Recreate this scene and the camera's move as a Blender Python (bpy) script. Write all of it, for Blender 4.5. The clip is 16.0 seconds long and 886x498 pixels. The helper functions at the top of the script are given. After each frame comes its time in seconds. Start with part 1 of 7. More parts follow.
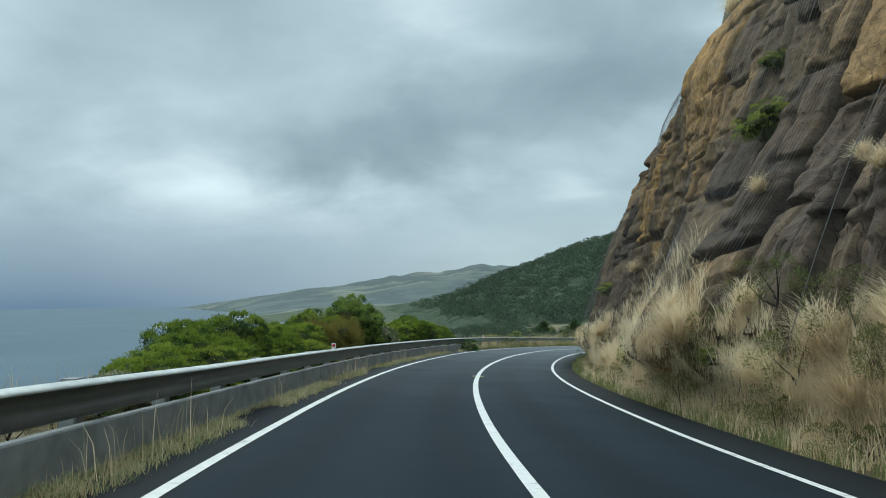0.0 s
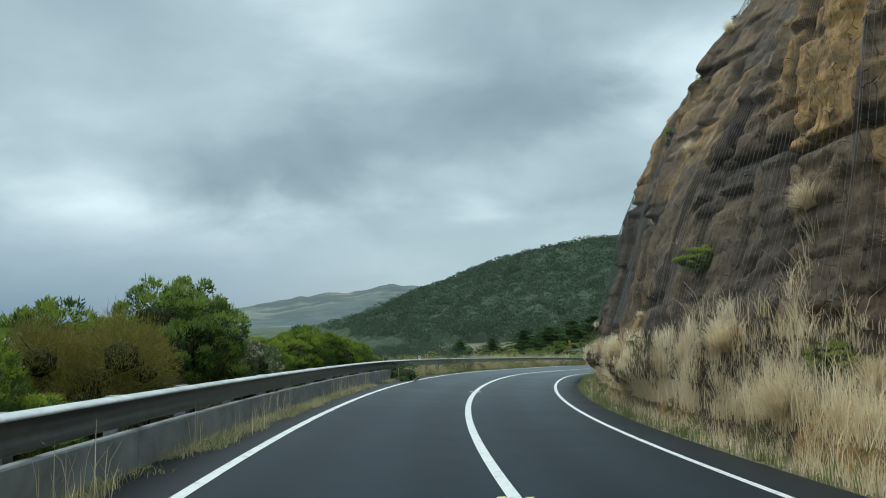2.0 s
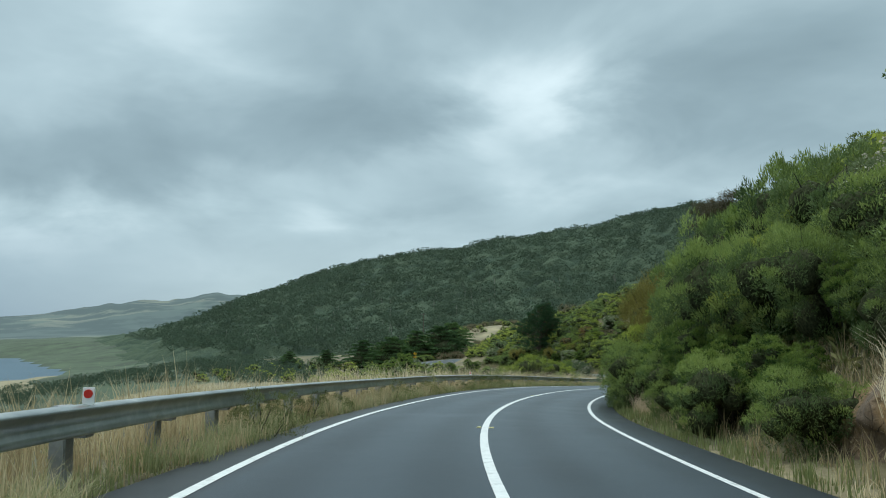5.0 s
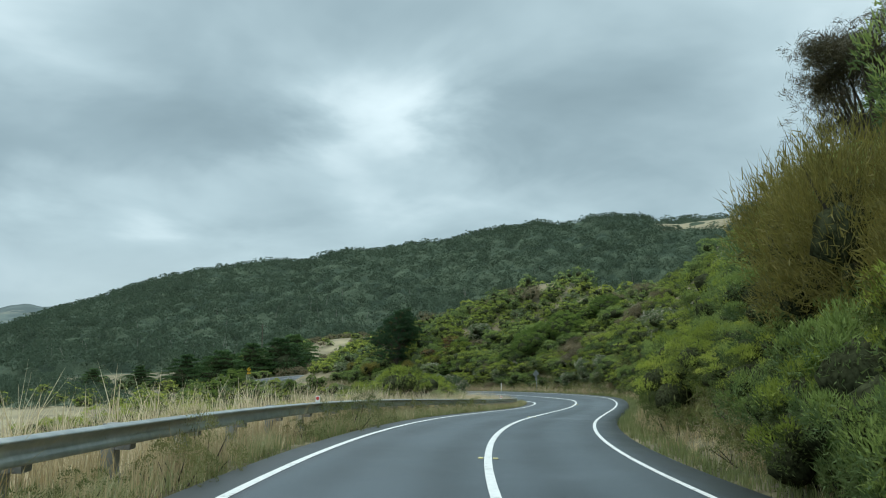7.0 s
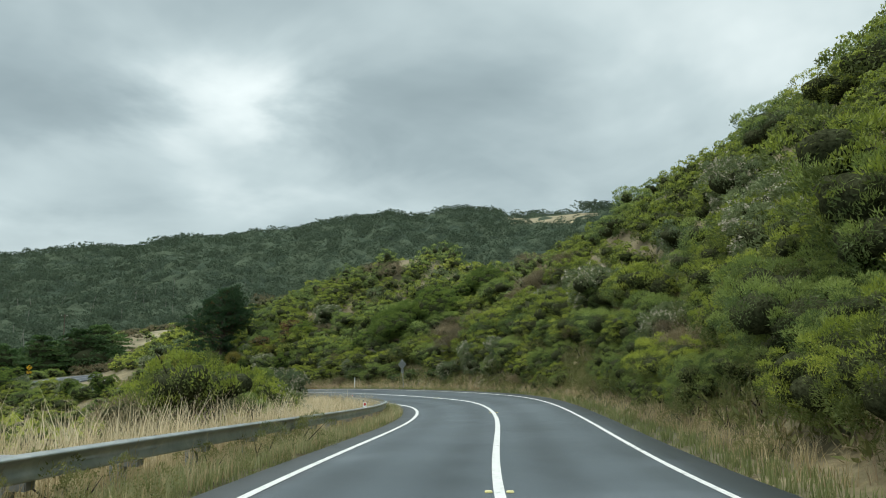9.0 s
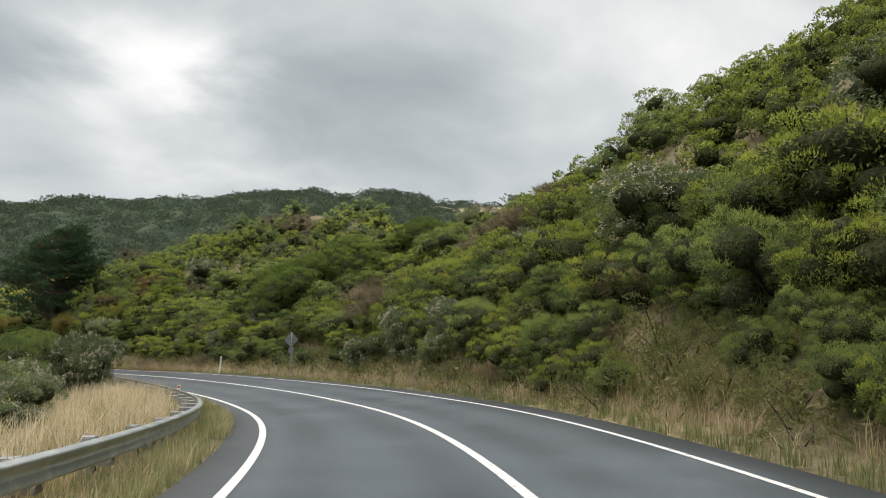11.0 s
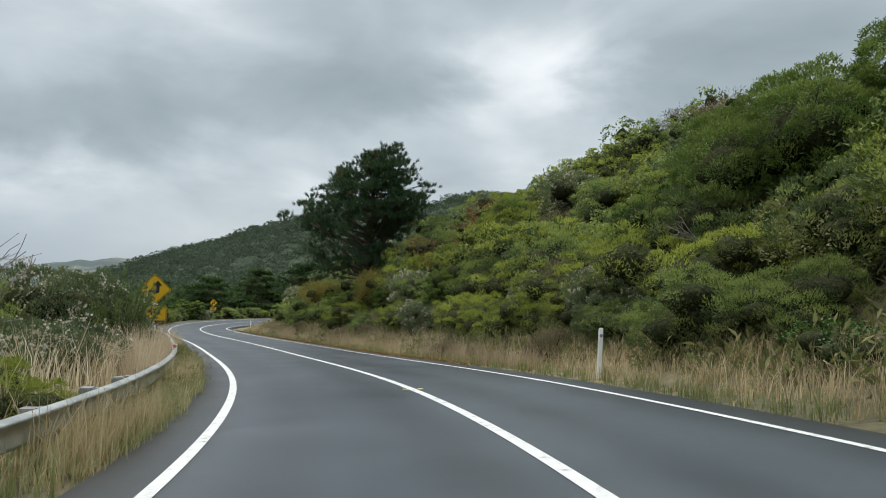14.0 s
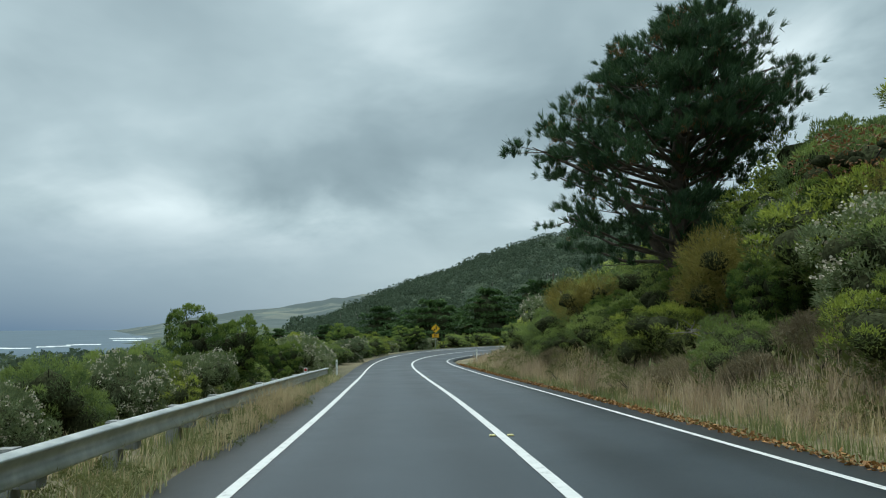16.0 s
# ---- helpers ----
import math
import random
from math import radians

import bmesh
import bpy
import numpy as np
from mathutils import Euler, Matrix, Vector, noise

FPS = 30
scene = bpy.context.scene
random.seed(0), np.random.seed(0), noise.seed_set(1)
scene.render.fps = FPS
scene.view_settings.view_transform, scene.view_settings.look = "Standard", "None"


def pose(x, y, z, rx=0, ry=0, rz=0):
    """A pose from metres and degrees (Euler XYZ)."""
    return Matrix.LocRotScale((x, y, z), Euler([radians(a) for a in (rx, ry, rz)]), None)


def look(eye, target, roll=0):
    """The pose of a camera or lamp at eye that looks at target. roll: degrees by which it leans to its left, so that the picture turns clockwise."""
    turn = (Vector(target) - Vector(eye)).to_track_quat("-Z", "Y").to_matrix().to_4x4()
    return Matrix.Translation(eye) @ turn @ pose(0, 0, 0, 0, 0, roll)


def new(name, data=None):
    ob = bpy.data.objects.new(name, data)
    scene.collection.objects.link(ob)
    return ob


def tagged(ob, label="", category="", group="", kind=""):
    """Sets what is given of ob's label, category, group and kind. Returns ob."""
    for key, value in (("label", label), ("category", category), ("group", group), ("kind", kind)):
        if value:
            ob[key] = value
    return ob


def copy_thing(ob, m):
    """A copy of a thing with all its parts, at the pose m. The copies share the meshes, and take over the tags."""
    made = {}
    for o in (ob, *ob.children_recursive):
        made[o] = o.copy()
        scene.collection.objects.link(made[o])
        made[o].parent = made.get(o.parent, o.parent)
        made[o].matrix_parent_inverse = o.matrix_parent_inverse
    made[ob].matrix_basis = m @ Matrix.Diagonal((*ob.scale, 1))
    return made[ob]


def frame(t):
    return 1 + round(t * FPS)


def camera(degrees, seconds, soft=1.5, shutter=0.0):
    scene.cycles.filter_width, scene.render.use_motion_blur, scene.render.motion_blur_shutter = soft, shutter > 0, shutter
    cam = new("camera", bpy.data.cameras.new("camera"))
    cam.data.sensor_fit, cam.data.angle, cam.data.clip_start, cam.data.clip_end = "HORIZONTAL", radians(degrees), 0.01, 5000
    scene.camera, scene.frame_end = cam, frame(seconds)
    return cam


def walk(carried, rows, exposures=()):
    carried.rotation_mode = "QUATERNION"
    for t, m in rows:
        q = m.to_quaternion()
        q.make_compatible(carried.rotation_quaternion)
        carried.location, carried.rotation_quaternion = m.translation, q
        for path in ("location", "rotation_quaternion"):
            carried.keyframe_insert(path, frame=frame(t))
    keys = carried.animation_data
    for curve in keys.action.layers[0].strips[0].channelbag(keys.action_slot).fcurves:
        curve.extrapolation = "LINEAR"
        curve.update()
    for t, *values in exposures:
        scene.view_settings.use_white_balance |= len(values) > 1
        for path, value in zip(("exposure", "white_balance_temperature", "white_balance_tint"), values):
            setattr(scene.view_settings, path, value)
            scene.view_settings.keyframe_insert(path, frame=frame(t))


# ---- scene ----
cam = camera(66.69, 16.0, soft=1.0)
# seconds, metres x y z, degrees yaw pitch roll
ROWS = [
    (0.0, 0.000, -0.000, 0.000, -1.30, 4.25, 0.92),
    (0.5, -0.181, 3.567, -0.179, -2.33, 4.89, 1.80),
    (1.0, -0.272, 7.271, -0.372, -4.04, 5.25, 2.34),
    (1.5, -0.221, 11.084, -0.578, -6.49, 5.51, 2.01),
    (2.0, -0.033, 14.934, -0.794, -8.94, 5.84, 1.51),
    (2.5, 0.252, 18.836, -1.010, -10.82, 6.19, 1.53),
    (3.0, 0.684, 22.830, -1.214, -12.59, 6.48, 1.72),
    (3.5, 1.237, 26.923, -1.416, -14.64, 6.40, 1.62),
    (4.0, 2.026, 31.068, -1.612, -17.38, 6.41, 1.31),
    (4.5, 3.060, 35.247, -1.811, -20.19, 6.50, 0.95),
    (5.0, 4.336, 39.453, -2.019, -23.13, 6.68, 0.62),
    (5.5, 5.863, 43.680, -2.243, -26.19, 6.92, 0.38),
    (6.0, 7.666, 47.921, -2.491, -29.29, 7.22, 0.22),
    (6.5, 9.779, 52.162, -2.770, -32.64, 7.58, 0.13),
    (7.0, 12.238, 56.371, -3.055, -36.12, 7.89, 0.59),
    (7.5, 15.046, 60.492, -3.330, -39.90, 7.91, 1.12),
    (8.0, 18.111, 64.461, -3.618, -43.62, 7.66, 1.34),
    (8.5, 21.422, 68.225, -3.922, -47.04, 7.47, 1.33),
    (9.0, 24.917, 71.804, -4.240, -48.83, 7.25, 1.05),
    (9.5, 28.542, 75.232, -4.569, -50.70, 7.01, 0.56),
    (10.0, 32.275, 78.527, -4.909, -52.49, 6.80, -0.15),
    (10.5, 36.103, 81.698, -5.259, -54.16, 6.64, -1.10),
    (11.0, 39.987, 84.790, -5.620, -55.83, 6.57, -2.30),
    (11.5, 43.827, 87.929, -5.989, -53.04, 6.60, -3.72),
    (12.0, 47.481, 91.303, -6.359, -48.04, 6.46, -4.92),
    (12.5, 50.832, 95.017, -6.714, -42.32, 6.19, -4.99),
    (13.0, 53.829, 99.081, -7.034, -36.26, 5.67, -4.35),
    (13.5, 56.397, 103.532, -7.317, -30.17, 4.96, -3.05),
    (14.0, 58.530, 108.344, -7.554, -24.03, 4.46, -1.73),
    (14.5, 60.188, 113.392, -7.752, -18.53, 4.39, -0.78),
    (15.0, 61.331, 118.579, -7.932, -13.54, 4.76, -0.10),
    (15.5, 61.972, 123.805, -8.114, -8.49, 5.52, 0.56),
    (16.0, 62.202, 129.060, -8.286, -4.63, 6.44, 0.41),
]
# the camera opens up and warms a little in the second bend
EXPOSURES = [(0.0, 0.25, 6250, 8), (3.5, 0.25, 6250, 8), (6.0, 0.35, 6250, 8), (8.5, 0.42, 6650, 10), (10.8, 0.56, 7500, 26), (12.5, 0.54, 7300, 24), (13.5, 0.45, 7050, 22), (14.5, 0.38, 6900, 20), (15.2, 0.32, 6800, 18), (16.0, 0.24, 6450, 9)]
walk(cam, [(t, pose(x, y, z, 90 + pitch, roll, yaw)) for t, x, y, z, yaw, pitch, roll in ROWS], EXPOSURES)

# ---- sky and light ----
def node(nt, kind, **values):
    n = nt.nodes.new(kind)
    for k, v in values.items():
        if k == "op":
            n.operation = v
        elif k == "at":
            pass
        else:
            n.inputs[int(k[1:]) if k[0] == "i" and k[1:].isdigit() else k].default_value = v
    return n


def math_node(nt, op, a, b=None, c=None, clamp=False):
    n = nt.nodes.new("ShaderNodeMath")
    n.operation, n.use_clamp = op, clamp
    for i, v in enumerate((a, b, c)):
        if v is None:
            continue
        if isinstance(v, (int, float)):
            n.inputs[i].default_value = v
        else:
            nt.links.new(v, n.inputs[i])
    return n.outputs[0]


def noise_node(nt, vec, scale, detail=3.0, rough=0.55, distort=0.0, dims="3D"):
    n = nt.nodes.new("ShaderNodeTexNoise")
    n.noise_dimensions = dims
    n.inputs["Scale"].default_value, n.inputs["Detail"].default_value = scale, detail
    n.inputs["Roughness"].default_value, n.inputs["Distortion"].default_value = rough, distort
    if vec is not None:
        nt.links.new(vec, n.inputs["Vector"])
    return n


def ramp(nt, fac, stops, mode="LINEAR"):
    n = nt.nodes.new("ShaderNodeValToRGB")
    n.color_ramp.interpolation = mode
    e = n.color_ramp.elements
    while len(e) > len(stops):
        e.remove(e[-1])
    while len(e) < len(stops):
        e.new(0.5)
    for el, (p, col) in zip(e, stops):
        el.position, el.color = p, (*col, 1) if len(col) == 3 else col
    nt.links.new(fac, n.inputs[0])
    return n.outputs[0]


def mix(nt, fac, a, b, blend="MIX"):
    n = nt.nodes.new("ShaderNodeMix")
    n.data_type, n.blend_type = "RGBA", blend
    for sock, v in ((n.inputs[0], fac), (n.inputs[6], a), (n.inputs[7], b)):
        if isinstance(v, (int, float)):
            sock.default_value = v
        elif isinstance(v, tuple):
            sock.default_value = (*v, 1) if len(v) == 3 else v
        else:
            nt.links.new(v, sock)
    return n.outputs[2]


SUN_ELEV, SUN_AZ = 66.0, -35.0     # behind thick cloud
world = bpy.data.worlds.new("overcast_sky")
scene.world = world
world.use_nodes = True
wt = world.node_tree
wt.nodes.clear()
w_out = wt.nodes.new("ShaderNodeOutputWorld")
w_bg = wt.nodes.new("ShaderNodeBackground")
wt.links.new(w_bg.outputs[0], w_out.inputs[0])
sky = wt.nodes.new("ShaderNodeTexSky")
sky.sky_type, sky.sun_disc = "NISHITA", False
sky.sun_elevation, sky.sun_rotation = radians(SUN_ELEV), radians(SUN_AZ)
tc = wt.nodes.new("ShaderNodeTexCoord")
sep = wt.nodes.new("ShaderNodeSeparateXYZ")
wt.links.new(tc.outputs["Generated"], sep.inputs[0])
up = math_node(wt, "MAXIMUM", sep.outputs[2], 0.0)
den = math_node(wt, "ADD", up, 0.30)
comb = wt.nodes.new("ShaderNodeCombineXYZ")
wt.links.new(math_node(wt, "DIVIDE", sep.outputs[0], den), comb.inputs[0])
wt.links.new(math_node(wt, "DIVIDE", sep.outputs[1], den), comb.inputs[1])
comb.inputs[2].default_value = 3.7
big = noise_node(wt, comb.outputs[0], 0.75, 2.0, 0.4, 0.3)
mid = noise_node(wt, comb.outputs[0], 2.2, 4.0, 0.5, 0.3)
cl = math_node(wt, "ADD", math_node(wt, "ADD", math_node(wt, "MULTIPLY", big.outputs[0], 0.25), math_node(wt, "MULTIPLY", mid.outputs[0], 0.25)), 0.25)


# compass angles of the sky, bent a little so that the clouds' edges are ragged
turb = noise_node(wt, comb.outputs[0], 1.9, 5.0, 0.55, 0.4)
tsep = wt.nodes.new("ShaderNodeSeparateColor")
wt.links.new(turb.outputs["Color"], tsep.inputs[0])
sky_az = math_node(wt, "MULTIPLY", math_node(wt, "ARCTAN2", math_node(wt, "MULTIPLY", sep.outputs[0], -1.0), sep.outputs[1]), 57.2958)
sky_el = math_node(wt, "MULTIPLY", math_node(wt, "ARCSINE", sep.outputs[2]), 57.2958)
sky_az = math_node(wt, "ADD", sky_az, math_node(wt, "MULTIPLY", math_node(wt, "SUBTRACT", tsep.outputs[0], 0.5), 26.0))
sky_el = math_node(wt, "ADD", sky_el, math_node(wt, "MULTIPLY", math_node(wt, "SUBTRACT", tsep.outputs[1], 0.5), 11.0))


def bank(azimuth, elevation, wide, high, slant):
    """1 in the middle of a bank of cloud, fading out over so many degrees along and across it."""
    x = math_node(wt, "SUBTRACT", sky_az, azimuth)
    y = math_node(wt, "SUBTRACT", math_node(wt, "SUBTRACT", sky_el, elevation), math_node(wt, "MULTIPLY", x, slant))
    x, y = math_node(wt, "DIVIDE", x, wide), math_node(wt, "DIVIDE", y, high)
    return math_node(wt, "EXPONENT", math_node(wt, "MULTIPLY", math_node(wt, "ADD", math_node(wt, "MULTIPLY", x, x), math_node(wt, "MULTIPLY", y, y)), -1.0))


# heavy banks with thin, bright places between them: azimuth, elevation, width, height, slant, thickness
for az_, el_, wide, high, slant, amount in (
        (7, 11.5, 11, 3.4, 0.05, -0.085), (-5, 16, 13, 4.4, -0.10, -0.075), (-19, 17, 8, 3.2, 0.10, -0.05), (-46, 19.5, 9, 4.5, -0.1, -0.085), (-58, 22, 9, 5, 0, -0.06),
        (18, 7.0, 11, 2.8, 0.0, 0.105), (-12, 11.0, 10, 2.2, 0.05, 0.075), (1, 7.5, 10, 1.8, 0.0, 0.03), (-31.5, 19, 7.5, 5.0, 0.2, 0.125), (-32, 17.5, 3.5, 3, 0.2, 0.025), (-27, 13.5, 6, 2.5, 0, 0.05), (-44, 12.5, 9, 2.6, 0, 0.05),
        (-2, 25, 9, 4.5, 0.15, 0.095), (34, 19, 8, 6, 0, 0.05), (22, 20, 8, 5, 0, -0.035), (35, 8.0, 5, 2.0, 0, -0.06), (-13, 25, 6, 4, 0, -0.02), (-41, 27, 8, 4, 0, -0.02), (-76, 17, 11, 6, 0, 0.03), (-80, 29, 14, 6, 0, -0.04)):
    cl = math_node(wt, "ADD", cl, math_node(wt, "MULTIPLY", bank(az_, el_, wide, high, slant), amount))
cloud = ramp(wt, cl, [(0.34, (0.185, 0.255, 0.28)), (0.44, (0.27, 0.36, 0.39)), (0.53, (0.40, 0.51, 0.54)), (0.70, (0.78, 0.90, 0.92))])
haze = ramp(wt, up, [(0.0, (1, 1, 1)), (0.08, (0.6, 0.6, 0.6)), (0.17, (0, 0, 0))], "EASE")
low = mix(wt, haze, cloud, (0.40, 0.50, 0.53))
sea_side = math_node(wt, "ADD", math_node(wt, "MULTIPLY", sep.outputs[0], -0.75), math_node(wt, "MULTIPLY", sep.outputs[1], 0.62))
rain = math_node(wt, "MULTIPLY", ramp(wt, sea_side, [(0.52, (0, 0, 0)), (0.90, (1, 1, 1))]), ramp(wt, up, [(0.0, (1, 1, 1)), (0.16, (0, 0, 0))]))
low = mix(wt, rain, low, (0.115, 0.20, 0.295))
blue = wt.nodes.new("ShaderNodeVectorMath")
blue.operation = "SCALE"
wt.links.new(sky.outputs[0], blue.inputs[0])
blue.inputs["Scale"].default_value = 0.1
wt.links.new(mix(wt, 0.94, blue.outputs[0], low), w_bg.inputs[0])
# an overcast sky is brightest overhead
wt.links.new(math_node(wt, "ADD", math_node(wt, "MULTIPLY", math_node(wt, "MAXIMUM", math_node(wt, "SUBTRACT", up, 0.47), 0.0), 4.4), 1.0), w_bg.inputs[1])

sun = new("sun", bpy.data.lights.new("sun", "SUN"))
sun.data.energy, sun.data.angle, sun.data.color = 1.5, radians(50), (1.0, 0.96, 0.88)
az = radians(SUN_AZ)
sun.matrix_world = look((100 * math.sin(az), 100 * math.cos(az), 100 * math.tan(radians(SUN_ELEV))), (0, 0, 0))

# ---- materials ----
def material(name):
    m = bpy.data.materials.new(name)
    m.use_nodes = True
    nt = m.node_tree
    return m, nt, nt.nodes["Principled BSDF"]


def coords(nt, kind="Object"):
    return nt.nodes.new("ShaderNodeTexCoord").outputs[kind]


def bump(nt, bsdf, height, strength=0.3, dist=0.02):
    b = nt.nodes.new("ShaderNodeBump")
    b.inputs["Strength"].default_value, b.inputs["Distance"].default_value = strength, dist
    nt.links.new(height, b.inputs["Height"])
    nt.links.new(b.outputs[0], bsdf.inputs["Normal"])


def plain(name, col, rough=0.6, metal=0.0, var=0.15, scale=4.0, bumpy=0.1):
    m, nt, b = material(name)
    n = noise_node(nt, coords(nt), scale, 5.0, 0.6)
    lo, hi = tuple(c * (1 - var) for c in col), tuple(min(1, c * (1 + var)) for c in col)
    nt.links.new(ramp(nt, n.outputs[0], [(0.3, lo), (0.7, hi)]), b.inputs["Base Color"])
    b.inputs["Roughness"].default_value, b.inputs["Metallic"].default_value = rough, metal
    if bumpy:
        bump(nt, b, noise_node(nt, coords(nt), scale * 12, 4.0).outputs[0], bumpy, 0.004)
    return m


def leaf_mat(name, stops, rough=0.55, trans=0.25, patch=1.3):
    """Leaf colours, from old to fresh, vary by clump and by leaf."""
    m, nt, b = material(name)
    geo = nt.nodes.new("ShaderNodeNewGeometry")
    info = nt.nodes.new("ShaderNodeObjectInfo")
    n = noise_node(nt, geo.outputs["Position"], patch, 2.0, 0.6)
    v = math_node(nt, "ADD", math_node(nt, "MULTIPLY", n.outputs[0], 0.75),
                  math_node(nt, "ADD", math_node(nt, "MULTIPLY", geo.outputs["Random Per Island"], 0.30),
                            math_node(nt, "MULTIPLY", info.outputs["Random"], 0.34)))
    col = ramp(nt, math_node(nt, "SUBTRACT", v, 0.19), stops)
    nt.links.new(col, b.inputs["Base Color"])
    b.inputs["Roughness"].default_value = rough
    b.inputs["Specular IOR Level"].default_value = 0.25
    t = nt.nodes.new("ShaderNodeBsdfTranslucent")
    nt.links.new(col, t.inputs[0])
    mx = nt.nodes.new("ShaderNodeMixShader")
    mx.inputs[0].default_value = trans
    nt.links.new(b.outputs[0], mx.inputs[1])
    nt.links.new(t.outputs[0], mx.inputs[2])
    nt.links.new(mx.outputs[0], nt.nodes["Material Output"].inputs[0])
    return m


M_LEAF_BRIGHT = leaf_mat("lit_fresh_leaf_tips", [(0.2, (0.17, 0.215, 0.038)), (0.5, (0.31, 0.365, 0.06)), (0.85, (0.48, 0.50, 0.10))], trans=0.45)
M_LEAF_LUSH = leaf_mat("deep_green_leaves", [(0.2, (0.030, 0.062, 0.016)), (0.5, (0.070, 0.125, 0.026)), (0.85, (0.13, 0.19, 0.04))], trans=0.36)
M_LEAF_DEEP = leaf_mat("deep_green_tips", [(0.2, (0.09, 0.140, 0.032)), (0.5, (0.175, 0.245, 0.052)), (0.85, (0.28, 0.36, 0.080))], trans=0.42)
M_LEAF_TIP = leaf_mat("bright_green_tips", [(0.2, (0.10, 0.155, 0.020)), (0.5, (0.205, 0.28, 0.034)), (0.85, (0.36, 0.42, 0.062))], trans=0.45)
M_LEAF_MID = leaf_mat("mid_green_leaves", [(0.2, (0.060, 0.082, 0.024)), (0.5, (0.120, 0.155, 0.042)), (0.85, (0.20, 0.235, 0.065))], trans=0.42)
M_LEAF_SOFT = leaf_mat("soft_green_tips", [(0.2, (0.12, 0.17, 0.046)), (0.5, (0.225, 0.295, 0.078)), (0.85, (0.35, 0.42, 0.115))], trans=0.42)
M_LEAF_DARK = leaf_mat("dark_green_leaves", [(0.2, (0.054, 0.088, 0.032)), (0.5, (0.112, 0.164, 0.054)), (0.85, (0.18, 0.235, 0.078))], trans=0.42)
M_LEAF_GREY = leaf_mat("grey_green_leaves", [(0.2, (0.085, 0.12, 0.06)), (0.55, (0.165, 0.21, 0.095)), (0.85, (0.27, 0.31, 0.15))])
M_FLOWER = leaf_mat("cream_flower_heads", [(0.2, (0.36, 0.32, 0.24)), (0.8, (0.64, 0.59, 0.47))])
M_LEAF_BROWN = leaf_mat("olive_brown_needles", [(0.2, (0.105, 0.098, 0.026)), (0.55, (0.225, 0.195, 0.048)), (0.85, (0.37, 0.31, 0.08))], trans=0.4)
M_LEAF_RUST = leaf_mat("rusty_dead_leaves", [(0.2, (0.09, 0.045, 0.02)), (0.8, (0.26, 0.12, 0.045))])
M_WEED = leaf_mat("roadside_weed_leaves", [(0.2, (0.08, 0.10, 0.03)), (0.5, (0.16, 0.18, 0.06)), (0.85, (0.29, 0.27, 0.11))], trans=0.35)
M_LITTER = leaf_mat("orange_leaf_litter", [(0.2, (0.16, 0.075, 0.025)), (0.8, (0.42, 0.22, 0.07))], trans=0.1)
M_NEEDLE = leaf_mat("pine_needles", [(0.2, (0.025, 0.056, 0.027)), (0.5, (0.057, 0.112, 0.049)), (0.85, (0.12, 0.19, 0.072))], trans=0.22)
M_SHEOAK = leaf_mat("sheoak_needles", [(0.2, (0.035, 0.035, 0.018)), (0.5, (0.075, 0.068, 0.034)), (0.85, (0.15, 0.12, 0.06))])
M_IVY = leaf_mat("ivy_leaves", [(0.2, (0.02, 0.06, 0.012)), (0.8, (0.075, 0.18, 0.03))], rough=0.35)
M_CYPRESS = leaf_mat("cypress_sprays", [(0.2, (0.034, 0.070, 0.026)), (0.5, (0.076, 0.142, 0.044)), (0.85, (0.15, 0.23, 0.07))], trans=0.25)
def forest_material():
    m, nt, b = material("eucalypt_canopy")
    p = nt.nodes.new("ShaderNodeNewGeometry").outputs["Position"]
    crown = nt.nodes.new("ShaderNodeAttribute")
    crown.attribute_name = "crown"
    leaf = noise_node(nt, p, 0.9, 5.0, 0.75)
    v = math_node(nt, "ADD", math_node(nt, "MULTIPLY", crown.outputs["Fac"], 0.35), math_node(nt, "ADD", math_node(nt, "MULTIPLY", leaf.outputs[0], 0.45), math_node(nt, "MULTIPLY", noise_node(nt, p, 0.012, 3.0).outputs[0], 0.3)))
    nt.links.new(ramp(nt, v, [(0.32, (0.028, 0.044, 0.031)), (0.52, (0.050, 0.074, 0.048)), (0.72, (0.078, 0.104, 0.064))]), b.inputs["Base Color"])
    b.inputs["Roughness"].default_value = 0.9
    b.inputs["Specular IOR Level"].default_value = 0.1
    bump(nt, b, leaf.outputs[0], 1.0, 1.2)
    return m


M_FOREST = forest_material()
# a little blue-grey distance haze is painted into these leaf colours
M_LEAF_FOREST = leaf_mat("gum_leaves", [(0.2, (0.060, 0.086, 0.057)), (0.5, (0.076, 0.108, 0.068)), (0.85, (0.096, 0.130, 0.080))], rough=0.9, trans=0.4, patch=0.11)
M_GRASS_DRY = leaf_mat("dry_straw_grass", [(0.15, (0.30, 0.23, 0.125)), (0.5, (0.53, 0.43, 0.25)), (0.85, (0.76, 0.67, 0.45))], trans=0.45, patch=0.5)
M_GRASS_GREEN = leaf_mat("green_verge_grass", [(0.15, (0.14, 0.175, 0.06)), (0.5, (0.27, 0.29, 0.125)), (0.85, (0.47, 0.44, 0.25))], trans=0.45, patch=0.6)
M_GRASS_PALE = leaf_mat("pale_tussock_grass", [(0.15, (0.46, 0.37, 0.225)), (0.5, (0.76, 0.64, 0.43)), (0.85, (0.92, 0.84, 0.64))], trans=0.6, patch=0.8)
M_GRASS_TAN = leaf_mat("tan_seeding_grass", [(0.15, (0.32, 0.24, 0.155)), (0.5, (0.56, 0.445, 0.30)), (0.85, (0.76, 0.65, 0.47))], trans=0.4, patch=0.5)
# dark colour of the solid crown cores; the inner shade is painted in
M_INNER = plain("painted_inner_shade", (0.045, 0.050, 0.026), 1.0, var=0.8, scale=16, bumpy=1.0)
